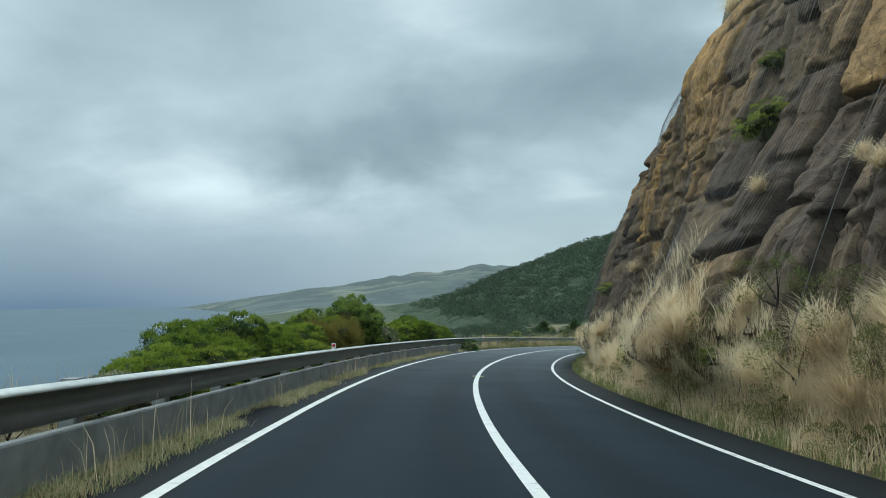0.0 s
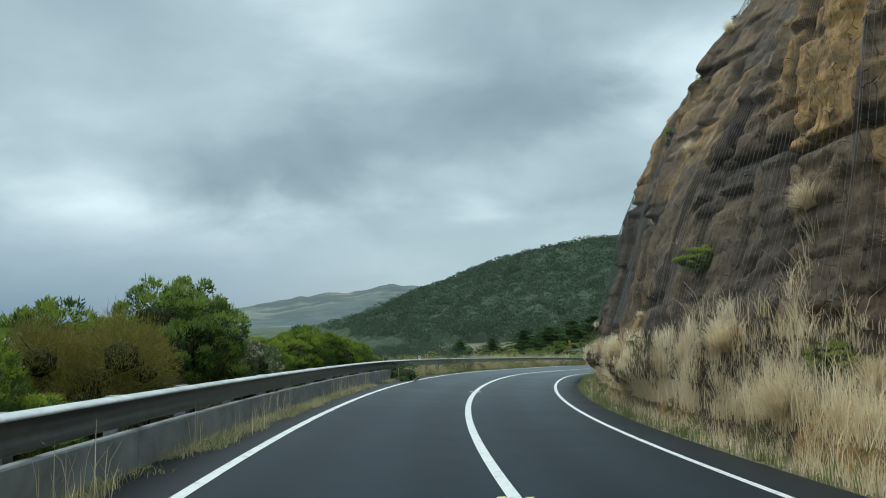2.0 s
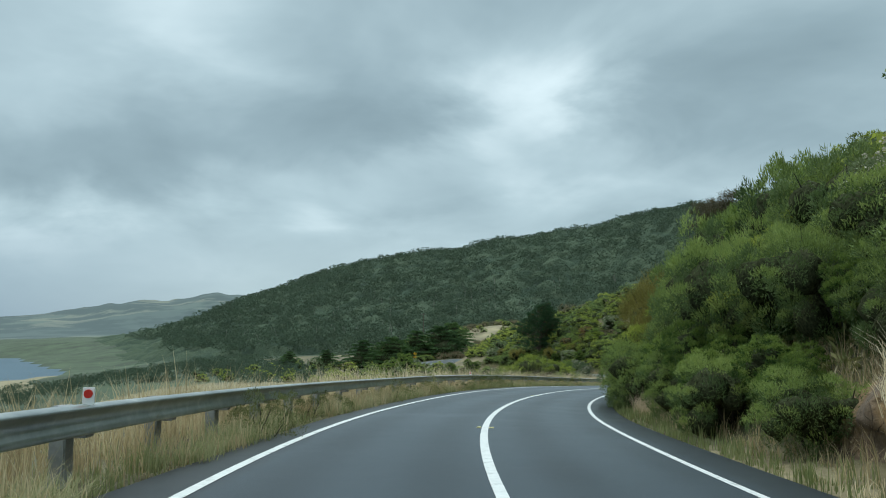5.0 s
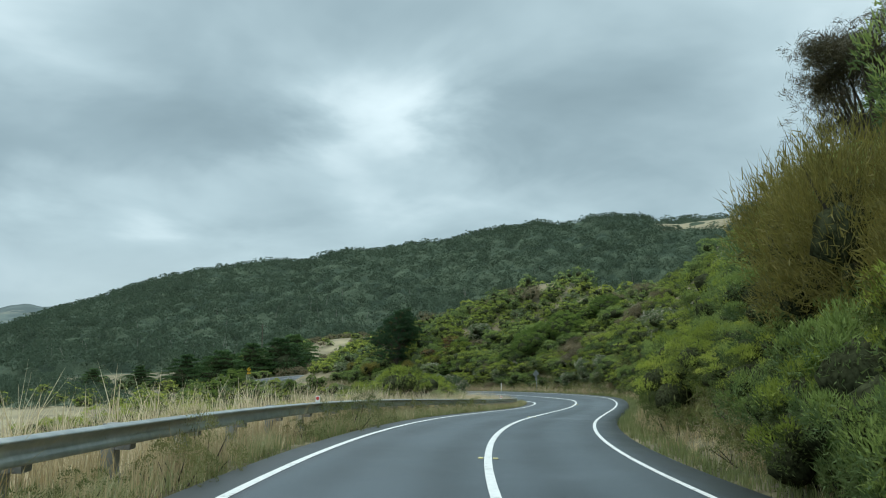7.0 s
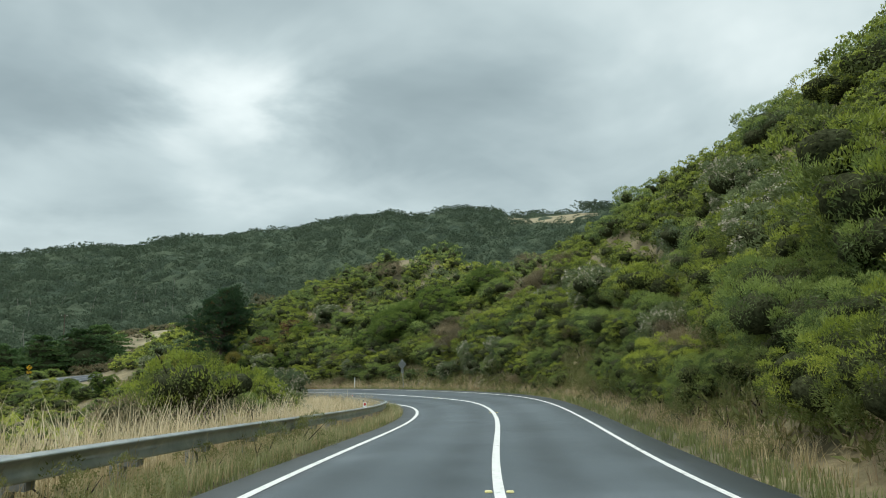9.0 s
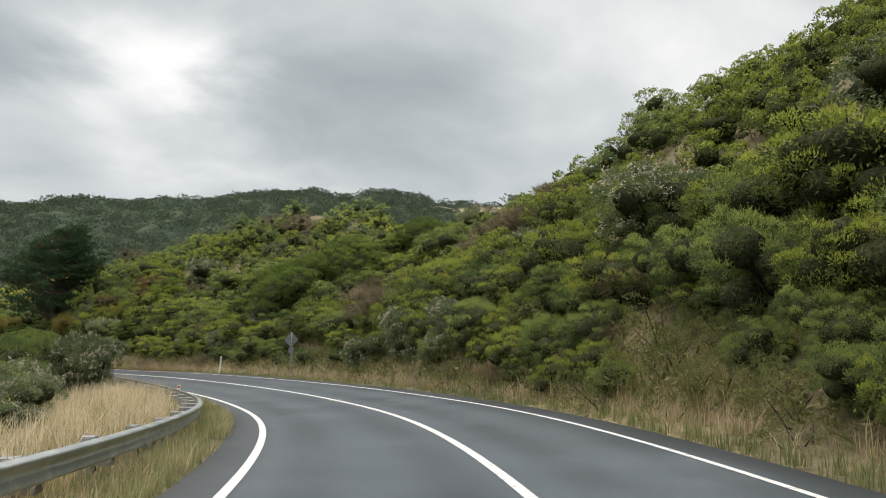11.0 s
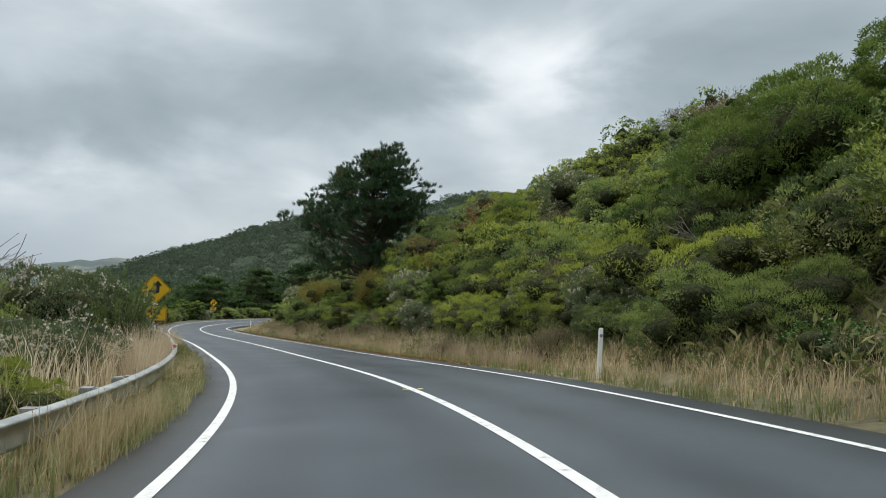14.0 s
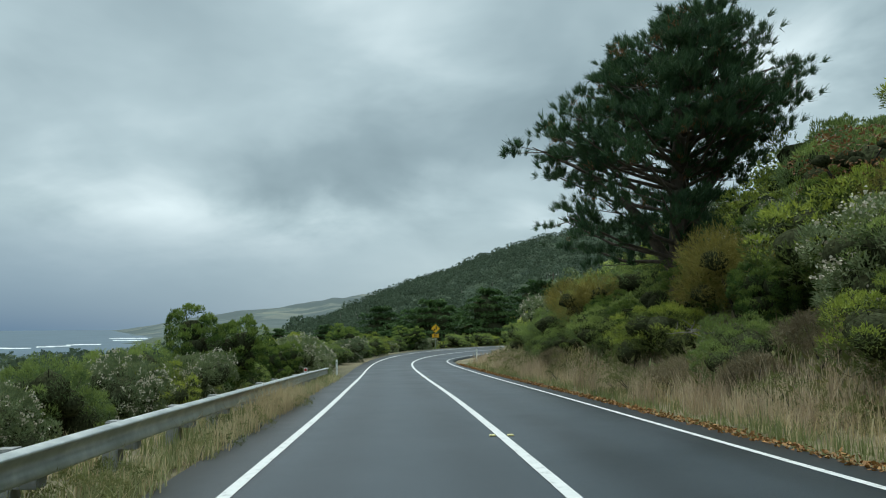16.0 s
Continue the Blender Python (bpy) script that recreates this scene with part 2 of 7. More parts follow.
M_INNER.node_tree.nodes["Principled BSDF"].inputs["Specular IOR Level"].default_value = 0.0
M_TWIG = plain("dark_twigs", (0.035, 0.028, 0.020), 0.9, var=0.5, scale=3)
M_DRYTWIG = leaf_mat("dry_brush_twigs", [(0.2, (0.105, 0.084, 0.046)), (0.8, (0.30, 0.245, 0.14))], trans=0.1)
M_BARK = plain("grey_brown_bark", (0.10, 0.078, 0.058), 0.9, var=0.45, scale=6, bumpy=0.6)
M_DEADWOOD = plain("grey_dead_wood", (0.30, 0.27, 0.23), 0.9, var=0.35, scale=5)
M_PALEBARK = plain("pale_gum_bark", (0.22, 0.205, 0.17), 0.8, var=0.3, scale=2)


def ground_material():
    m, nt, b = material("soil_and_litter")
    p = nt.nodes.new("ShaderNodeNewGeometry").outputs["Position"]
    a = ramp(nt, noise_node(nt, p, 0.12, 6.0, 0.65).outputs[0], [(0.35, (0.085, 0.085, 0.040)), (0.5, (0.18, 0.155, 0.080)), (0.62, (0.29, 0.235, 0.13))])
    c = ramp(nt, noise_node(nt, p, 5.0, 5.0, 0.7).outputs[0], [(0.3, (0.45, 0.45, 0.45)), (0.7, (1, 1, 1))])
    nt.links.new(mix(nt, 1.0, a, c, "MULTIPLY"), b.inputs["Base Color"])
    b.inputs["Roughness"].default_value = 0.95
    bump(nt, b, noise_node(nt, p, 9.0, 5.0).outputs[0], 0.6, 0.05)
    return m


def asphalt_material():
    m, nt, b = material("worn_asphalt")
    p = nt.nodes.new("ShaderNodeNewGeometry").outputs["Position"]
    uvx = nt.nodes.new("ShaderNodeUVMap")
    s2 = nt.nodes.new("ShaderNodeSeparateXYZ")
    nt.links.new(uvx.outputs[0], s2.inputs[0])
    # wheel tracks are polished and paler
    lane = math_node(nt, "PINGPONG", math_node(nt, "ADD", s2.outputs[0], 0.62), 0.75)
    track = ramp(nt, lane, [(0.05, (0, 0, 0)), (0.6, (1, 1, 1))], "EASE")
    grain = noise_node(nt, p, 160.0, 3.0, 0.7)
    blot = noise_node(nt, p, 0.35, 5.0, 0.6)
    base = ramp(nt, blot.outputs[0], [(0.35, (0.020, 0.026, 0.030)), (0.6, (0.029, 0.037, 0.042)), (0.74, (0.050, 0.060, 0.067))])
    base = mix(nt, math_node(nt, "MULTIPLY", track, 0.35), base, (0.053, 0.066, 0.075))
    # the seal's colour by distance: dark and bluish at first, palest midway, then darker
    seal_tone = ramp(nt, math_node(nt, "DIVIDE", s2.outputs[1], 170.0), [(0.035, (0.36, 0.48, 0.57)), (0.17, (0.42, 0.54, 0.63)), (0.32, (1.6, 1.66, 1.7)), (0.6, (2.2, 2.2, 2.2)), (0.74, (2.0, 2.0, 2.0)), (0.86, (1.0, 1.08, 1.14))])
    base = mix(nt, 1.0, base, seal_tone, "MULTIPLY")
    # traffic has not worn the shoulders past the edge lines
    out = math_node(nt, "ABSOLUTE", math_node(nt, "ADD", s2.outputs[0], math_node(nt, "MULTIPLY", math_node(nt, "SUBTRACT", noise_node(nt, p, 1.7, 4.0).outputs[0], 0.5), 0.5)))
    base = mix(nt, ramp(nt, math_node(nt, "SUBTRACT", out, 2.5), [(0.1, (0, 0, 0)), (0.4, (1, 1, 1))]), base, mix(nt, 0.45, base, (0.020, 0.021, 0.021)))
    base = mix(nt, 1.0, base, ramp(nt, grain.outputs[0], [(0.3, (0.6, 0.6, 0.6)), (0.7, (1.25, 1.25, 1.25))]), "MULTIPLY")
    nt.links.new(base, b.inputs["Base Color"])
    # the first stretch is rougher and less glossy than the rest
    worn = ramp(nt, math_node(nt, "DIVIDE", s2.outputs[1], 120.0), [(0.1, (0, 0, 0)), (0.5, (1, 1, 1))])
    rg = math_node(nt, "SUBTRACT", math_node(nt, "ADD", math_node(nt, "MULTIPLY", blot.outputs[0], 0.3), 0.50), math_node(nt, "MULTIPLY", worn, 0.20))
    nt.links.new(math_node(nt, "ADD", math_node(nt, "MULTIPLY", worn, 0.40), 0.08), b.inputs["Specular IOR Level"])
    nt.links.new(rg, b.inputs["Roughness"])
    bump(nt, b, grain.outputs[0], 0.35, 0.004)
    return m


def paint_material():
    m, nt, b = material("worn_white_paint")
    p = nt.nodes.new("ShaderNodeNewGeometry").outputs["Position"]
    n = noise_node(nt, p, 7.0, 6.0, 0.7)
    nt.links.new(ramp(nt, n.outputs[0], [(0.30, (0.22, 0.22, 0.21)), (0.42, (0.60, 0.61, 0.59)), (0.7, (0.72, 0.72, 0.70))]), b.inputs["Base Color"])
    b.inputs["Roughness"].default_value = 0.55
    return m


def rock_material():
    m, nt, b = material("ochre_sandstone")
    p = nt.nodes.new("ShaderNodeNewGeometry").outputs["Position"]
    at_block = nt.nodes.new("ShaderNodeAttribute")
    at_block.attribute_name = "block"
    mp = nt.nodes.new("ShaderNodeMapping")
    mp.inputs["Scale"].default_value = (0.5, 0.5, 2.2)
    mp.inputs["Rotation"].default_value = (0.16, 0.05, 0)
    nt.links.new(p, mp.inputs[0])
    big = noise_node(nt, p, 0.16, 3.0, 0.55, 0.5)
    beds = noise_node(nt, mp.outputs[0], 0.9, 6.0, 0.65, 0.5)
    fine = noise_node(nt, p, 7.0, 6.0, 0.7)
    v = math_node(nt, "ADD", math_node(nt, "MULTIPLY", big.outputs[0], 0.40),
                  math_node(nt, "ADD", math_node(nt, "MULTIPLY", beds.outputs[0], 0.18), math_node(nt, "MULTIPLY", at_block.outputs["Fac"], 0.42)))
    col = ramp(nt, v, [(0.32, (0.086, 0.061, 0.042)), (0.41, (0.145, 0.098, 0.059)), (0.48, (0.205, 0.138, 0.077)), (0.545, (0.34, 0.213, 0.092)), (0.64, (0.50, 0.29, 0.10))])
    stain = ramp(nt, noise_node(nt, p, 0.7, 5.0, 0.65, 0.6).outputs[0], [(0.46, (0, 0, 0)), (0.6, (1, 1, 1))])
    col = mix(nt, math_node(nt, "MULTIPLY", stain, 0.35), col, (0.100, 0.073, 0.050))
    # seepage has left dark streaks down the face
    ms = nt.nodes.new("ShaderNodeMapping")
    ms.inputs["Scale"].default_value = (1.6, 1.6, 0.10)
    nt.links.new(p, ms.inputs[0])
    streak = ramp(nt, noise_node(nt, ms.outputs[0], 1.0, 5.0, 0.6, 0.3).outputs[0], [(0.50, (0, 0, 0)), (0.62, (1, 1, 1))])
    col = mix(nt, math_node(nt, "MULTIPLY", streak, 0.35), col, (0.070, 0.058, 0.050))
    col = mix(nt, 1.0, col, ramp(nt, fine.outputs[0], [(0.28, (0.45, 0.45, 0.45)), (0.55, (1, 1, 1)), (0.8, (1.4, 1.35, 1.25))]), "MULTIPLY")
    # shade in the open joints is painted: the colour darkens near them
    at_joint = nt.nodes.new("ShaderNodeAttribute")
    at_joint.attribute_name = "joint"
    col = mix(nt, math_node(nt, "MULTIPLY", at_joint.outputs["Fac"], 0.62), col, (0.032, 0.026, 0.021))
    mj = nt.nodes.new("ShaderNodeMapping")
    mj.inputs["Scale"].default_value = (0.85, 0.85, 0.33)
    mj.inputs["Rotation"].default_value = (0.2, 0.08, 0)
    wob = nt.nodes.new("ShaderNodeVectorMath")
    wob.operation = "MULTIPLY_ADD"
    nt.links.new(noise_node(nt, p, 0.9, 3.0).outputs["Color"], wob.inputs[0])
    wob.inputs[1].default_value = (0.7, 0.7, 0.7)
    nt.links.new(p, wob.inputs[2])
    nt.links.new(wob.outputs[0], mj.inputs[0])
    vo = nt.nodes.new("ShaderNodeTexVoronoi")
    vo.feature = "DISTANCE_TO_EDGE"
    nt.links.new(mj.outputs[0], vo.inputs["Vector"])
    joint = ramp(nt, vo.outputs["Distance"], [(0.0, (0, 0, 0)), (0.016, (1, 1, 1))])
    m2 = nt.nodes.new("ShaderNodeMapping")
    m2.inputs["Scale"].default_value = (2.6, 2.6, 1.1)
    nt.links.new(wob.outputs[0], m2.inputs[0])
    vo2 = nt.nodes.new("ShaderNodeTexVoronoi")
    vo2.feature = "DISTANCE_TO_EDGE"
    nt.links.new(m2.outputs[0], vo2.inputs["Vector"])
    small = ramp(nt, vo2.outputs["Distance"], [(0.0, (0, 0, 0)), (0.030, (1, 1, 1))])
    # crack lines are darkened in colour, for shadows the relief doesn't give
    col = mix(nt, 1.0, col, ramp(nt, math_node(nt, "MULTIPLY", joint, math_node(nt, "ADD", math_node(nt, "MULTIPLY", small, 0.55), 0.45)), [(0.0, (0.34, 0.31, 0.29)), (1.0, (1, 1, 1))]), "MULTIPLY")
    nt.links.new(col, b.inputs["Base Color"])
    b.inputs["Roughness"].default_value = 0.9
    hgt = math_node(nt, "ADD", math_node(nt, "MULTIPLY", joint, 0.55), math_node(nt, "ADD", fine.outputs[0], beds.outputs[0]))
    bump(nt, b, hgt, 1.0, 0.045)
    return m


def hazed_pasture_material():
    m, nt, b = material("hazed_far_pasture")
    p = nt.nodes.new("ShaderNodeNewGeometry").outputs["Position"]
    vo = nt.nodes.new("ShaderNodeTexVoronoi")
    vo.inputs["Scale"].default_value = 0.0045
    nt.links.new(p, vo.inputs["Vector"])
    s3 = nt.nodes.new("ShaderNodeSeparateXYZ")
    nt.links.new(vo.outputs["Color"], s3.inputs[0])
    # distance haze is mixed into these blue-grey field and wood colours
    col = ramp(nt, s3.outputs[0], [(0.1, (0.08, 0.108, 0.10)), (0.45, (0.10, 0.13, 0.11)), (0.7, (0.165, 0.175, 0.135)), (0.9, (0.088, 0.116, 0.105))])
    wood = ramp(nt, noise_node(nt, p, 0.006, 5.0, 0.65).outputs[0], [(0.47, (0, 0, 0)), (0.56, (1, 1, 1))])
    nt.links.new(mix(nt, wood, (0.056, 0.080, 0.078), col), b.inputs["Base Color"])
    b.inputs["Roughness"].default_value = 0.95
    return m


def galv_material(tone=1.0, bare=0.8):
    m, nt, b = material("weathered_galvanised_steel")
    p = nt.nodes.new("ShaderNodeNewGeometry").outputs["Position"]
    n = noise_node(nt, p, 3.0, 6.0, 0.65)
    nt.links.new(ramp(nt, n.outputs[0], [(pos, tuple(c * tone for c in col)) for pos, col in ((0.3, (0.23, 0.245, 0.24)), (0.55, (0.34, 0.355, 0.34)), (0.75, (0.47, 0.47, 0.44)))]), b.inputs["Base Color"])
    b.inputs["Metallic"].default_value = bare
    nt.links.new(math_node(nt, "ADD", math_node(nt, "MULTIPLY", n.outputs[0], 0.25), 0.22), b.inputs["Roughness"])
    return m


def water_material():
    m, nt, b = material("grey_blue_sea")
    p = nt.nodes.new("ShaderNodeNewGeometry").outputs["Position"]
    n = noise_node(nt, p, 0.01, 5.0, 0.6)
    nt.links.new(ramp(nt, n.outputs[0], [(0.35, (0.045, 0.085, 0.115)), (0.65, (0.068, 0.115, 0.150))]), b.inputs["Base Color"])
    b.inputs["Specular IOR Level"].default_value = 0.12
    b.inputs["Roughness"].default_value = 0.4
    bump(nt, b, noise_node(nt, p, 0.25, 6.0).outputs[0], 0.5, 0.6)
    return m


M_GROUND, M_ASPHALT, M_PAINT, M_ROCK = ground_material(), asphalt_material(), paint_material(), rock_material()
M_HAZED_PASTURE = hazed_pasture_material()
# the first two paint the rail's shaded face and sky-lit fold
M_GALV_SHADED, M_GALV_LIT, M_GALV, M_GALV_PALE, M_WATER = galv_material(0.34, 0.5), galv_material(1.7, 0.15), galv_material(1.25), galv_material(1.6), water_material()
M_CONCRETE = plain("weathered_concrete", (0.23, 0.243, 0.243), 0.85, var=0.3, scale=2.5, bumpy=0.3)
M_TIMBER = plain("weathered_grey_timber", (0.27, 0.275, 0.27), 0.85, var=0.3, scale=5, bumpy=0.3)
M_RED = plain("red_reflector", (0.62, 0.04, 0.03), 0.3, var=0.1, bumpy=0)
M_WHITE = plain("white_plastic", (0.93, 0.93, 0.90), 0.45, var=0.08, bumpy=0.03)
M_YELLOW = plain("yellow_sign_sheeting", (0.80, 0.44, 0.012), 0.4, var=0.06, bumpy=0)
M_BLACK = plain("black_sign_print", (0.012, 0.012, 0.012), 0.5, bumpy=0)
M_ALLOY = plain("dull_sign_back", (0.33, 0.345, 0.35), 0.5, 0.4, var=0.15, bumpy=0.05)
M_WIRE = plain("rusty_wire_netting", (0.16, 0.16, 0.155), 0.6, 0.2, bumpy=0)
M_STUD = plain("pale_yellow_stud", (0.65, 0.58, 0.28), 0.4, bumpy=0)
M_SAND = plain("dry_paddock", (0.235, 0.20, 0.115), 0.95, var=0.4, scale=0.15, bumpy=0.2)
M_FOAM = plain("sea_foam", (0.75, 0.78, 0.78), 0.8, var=0.1, scale=0.02, bumpy=0)
M_UNDER = plain("forest_understorey", (0.050, 0.070, 0.035), 0.95, var=0.5, scale=0.05, bumpy=0.3)
M_ROOF = plain("pale_house_wall", (0.62, 0.62, 0.60), 0.6, bumpy=0)
M_DARKROOF = plain("grey_sheet_roof", (0.20, 0.21, 0.22), 0.5, bumpy=0)

# ---- mesh helpers ----
RNG = np.random.default_rng(7)


def hash3(ix, iy, iz, seed):
    h = (ix * 374761393 + iy * 668265263 + iz * 2147483647 + seed * 1274126177) & 0xFFFFFFFF
    h = ((h ^ (h >> 13)) * 1274126177) & 0xFFFFFFFF
    h = ((h ^ (h >> 16)) * 2246822519) & 0xFFFFFFFF
    return ((h ^ (h >> 15)) & 0xFFFFFF) / float(0xFFFFFF)


def vnoise(x, y, z=0.0, seed=0):
    """Smooth value noise, -1 to 1, of arrays."""
    x, y, z = np.broadcast_arrays(np.asarray(x, float), np.asarray(y, float), np.asarray(z, float))
    ix, iy, iz = (np.floor(a).astype(np.int64) for a in (x, y, z))
    fx, fy, fz = x - ix, y - iy, z - iz
    fx, fy, fz = (a * a * (3 - 2 * a) for a in (fx, fy, fz))
    out = 0
    for dx in (0, 1):
        for dy in (0, 1):
            for dz in (0, 1):
                wgt = (fx if dx else 1 - fx) * (fy if dy else 1 - fy) * (fz if dz else 1 - fz)
                out = out + wgt * hash3(ix + dx, iy + dy, iz + dz, seed)
    return out * 2 - 1


def fbm(x, y, z=0.0, octaves=4, seed=0, gain=0.5):
    a, s, out = 1.0, 1.0, 0
    for o in range(octaves):
        out = out + a * vnoise(np.asarray(x) * s, np.asarray(y) * s, np.asarray(z) * s, seed + o)
        a, s = a * gain, s * 2.03
    return out


def smooth(a, b, x):
    t = np.clip((np.asarray(x, float) - a) / (b - a), 0, 1)
    return t * t * (3 - 2 * t)


def mesh_of(name, verts, faces, mat=None, shade=False):
    me = bpy.data.meshes.new(name)
    verts = np.asarray(verts, np.float32)
    if isinstance(faces, np.ndarray):
        nf, k = faces.shape
        me.vertices.add(len(verts))
        me.vertices.foreach_set("co", verts.ravel())
        me.loops.add(nf * k)
        me.loops.foreach_set("vertex_index", faces.astype(np.int32).ravel())
        me.polygons.add(nf)
        me.polygons.foreach_set("loop_start", np.arange(0, nf * k, k, dtype=np.int32))
        me.update(calc_edges=True)
    else:
        me.from_pydata(verts.tolist(), [], faces)
    if mat:
        me.materials.append(mat)
    if shade:
        me.polygons.foreach_set("use_smooth", np.ones(len(me.polygons), bool))
    return me


def child(name, mesh, parent, label=""):
    ob = new(name, mesh)
    ob.parent = parent
    if label:
        ob["label"] = label
    return ob


def part(name, bm, mat, parent, label="", smooth_shade=False):
    me = bpy.data.meshes.new(name)
    bm.to_mesh(me)
    bm.free()
    me.materials.append(mat)
    if smooth_shade:
        me.polygons.foreach_set("use_smooth", np.ones(len(me.polygons), bool))
    return child(name, me, parent, label)


def grid_faces(nu, nv):
    i = np.arange(nu - 1)[:, None] * nv + np.arange(nv - 1)[None, :]
    return np.stack([i, i + nv, i + nv + 1, i + 1], -1).reshape(-1, 4)


def box_bm(bm, size, centre=(0, 0, 0), bevel=0.0, turn=None):
    r = bmesh.ops.create_cube(bm, size=1.0)
    vs = r["verts"]
    bmesh.ops.scale(bm, vec=size, verts=vs)
    if bevel:
        es = list({e for v in vs for e in v.link_edges})
        rb = bmesh.ops.bevel(bm, geom=es, offset=bevel, segments=2, affect="EDGES")
        vs = list({v for f in rb["faces"] for v in f.verts} | {v for v in vs if v.is_valid})
    if turn is not None:
        bmesh.ops.rotate(bm, matrix=turn.to_3x3(), verts=vs)
    bmesh.ops.translate(bm, vec=centre, verts=vs)


def tube(points, radii, sides=7):
    """A tapered tube along points: vertices and quads."""
    pts, out = [Vector(p) for p in points], []
    for i, p in enumerate(pts):
        d = (pts[min(i + 1, len(pts) - 1)] - pts[max(i - 1, 0)]).normalized()
        a = d.orthogonal().normalized()
        b = d.cross(a)
        for k in range(sides):
            t = 2 * math.pi * k / sides
            out.append(p + (a * math.cos(t) + b * math.sin(t)) * radii[i])
    faces = [(i * sides + k, i * sides + (k + 1) % sides, (i + 1) * sides + (k + 1) % sides, (i + 1) * sides + k)
             for i in range(len(pts) - 1) for k in range(sides)]
    return np.array(out), np.array(faces)


def join(pieces):
    vs, fs, n = [], [], 0
    for v, f in pieces:
        vs.append(v)
        fs.append(f + n)
        n += len(v)
    return np.concatenate(vs), np.concatenate(fs)


# ---- the road's line ----
KNOT = 10.0
HEAD = [3.1, -1.21, -5.61, -11.18, -18.11, -25.94, -33.34, -40.3, -47.9, -53.4, -51.87, -42.24, -30.56, -19.29, -8.71, -1.97, -0.84, 0.13, 0.13, -0.05, -3, -11, -28, -50, -70, -86, -96]
RISE = [-1.3, -1.82, -2.35, -2.86, -3.31, -3.8, -4.42, -5.03, -5.66, -6.34, -6.95, -7.44, -8.05, -8.57, -9.01, -9.45, -9.81, -10.16, -10.52, -10.83, -11.05, -11.2, -11.2, -11.1, -11, -10.9, -10.8]
BANK = [-0.05, -0.047, -0.052, -0.056, -0.049, -0.033, -0.036, -0.039, -0.025, -0, 0.031, 0.058, 0.068, 0.058, 0.039, 0.017, 0.004, 0.007, 0.021, 0.033, 0.02, -0.02, -0.05, -0.05, -0.05, -0.04, -0.03]
START = (1.068, 0.057)
LANE_LEFT, LANE_RIGHT = 2.87, 2.59


def knots(x, v):
    v = np.asarray(v, float)
    k = np.clip((np.asarray(x) / KNOT).astype(int), 0, len(v) - 2)
    t = np.asarray(x) / KNOT - k
    p = lambda i: v[np.clip(i, 0, len(v) - 1)]
    p0, p1, p2, p3 = p(k - 1), p(k), p(k + 1), p(k + 2)
    return 0.5 * (2 * p1 + (p2 - p0) * t + (2 * p0 - 5 * p1 + 4 * p2 - p3) * t ** 2 + (3 * p1 - p0 - 3 * p2 + p3) * t ** 3)


U0, U1, DU = -60.0, 10.0 * (len(HEAD) - 1), 0.5
RU = np.arange(U0, U1 + DU / 2, DU)
_h = np.radians(np.where(RU < 0, HEAD[0] + (-RU) * 0.35, knots(np.maximum(RU, 0), HEAD)))
_d = np.stack([-np.sin(_h), np.cos(_h)], 1)
RXY = np.concatenate([[[0, 0]], np.cumsum(_d[:-1] * DU, 0)])
RXY = RXY - RXY[np.argmin(abs(RU))] + np.array(START)
RZ = np.where(RU < 0, RISE[0] - RU * 0.05, knots(np.maximum(RU, 0), RISE))
RB = np.where(RU < 0, BANK[0], knots(np.maximum(RU, 0), BANK))
RT, RN = _d, np.stack([_d[:, 1], -_d[:, 0]], 1)


def at(u, lat, up=0.0):
    """World points at distances u along the road, lat metres to the right of its centre line, up above its banked surface."""
    u, lat, up = np.broadcast_arrays(np.asarray(u, float), np.asarray(lat, float), np.asarray(up, float))
    f = lambda a: np.interp(u, RU, a)
    l = np.clip(lat, -4.5, 4.5)
    return np.stack([f(RXY[:, 0]) + f(RN[:, 0]) * lat, f(RXY[:, 1]) + f(RN[:, 1]) * lat, f(RZ) + f(RB) * l + up], -1)


def heading(u):
    return float(np.interp(u, RU, _h))


def locate(x, y):
    """Distance along the road, and to its right, of world points."""
    x, y = np.asarray(x, float).ravel(), np.asarray(y, float).ravel()
    n = np.empty(len(x), int)
    for i in range(0, len(x), 4000):
        s = slice(i, i + 4000)
        n[s] = ((x[s, None] - RXY[None, :, 0]) ** 2 + (y[s, None] - RXY[None, :, 1]) ** 2).argmin(1)
    ex, ey = x - RXY[n, 0], y - RXY[n, 1]
    return RU[n], ex * RN[n, 0] + ey * RN[n, 1], np.hypot(ex, ey), n


SEA = -26.0


def coast(y):
    t = np.maximum(np.asarray(y) - 100, 0)
    bay = smooth(350, 500, np.asarray(y)) * smooth(900, 770, np.asarray(y))
    return -32 - 0.20 * t - 0.00004 * np.minimum(t, 4000) ** 2 + 78 * bay


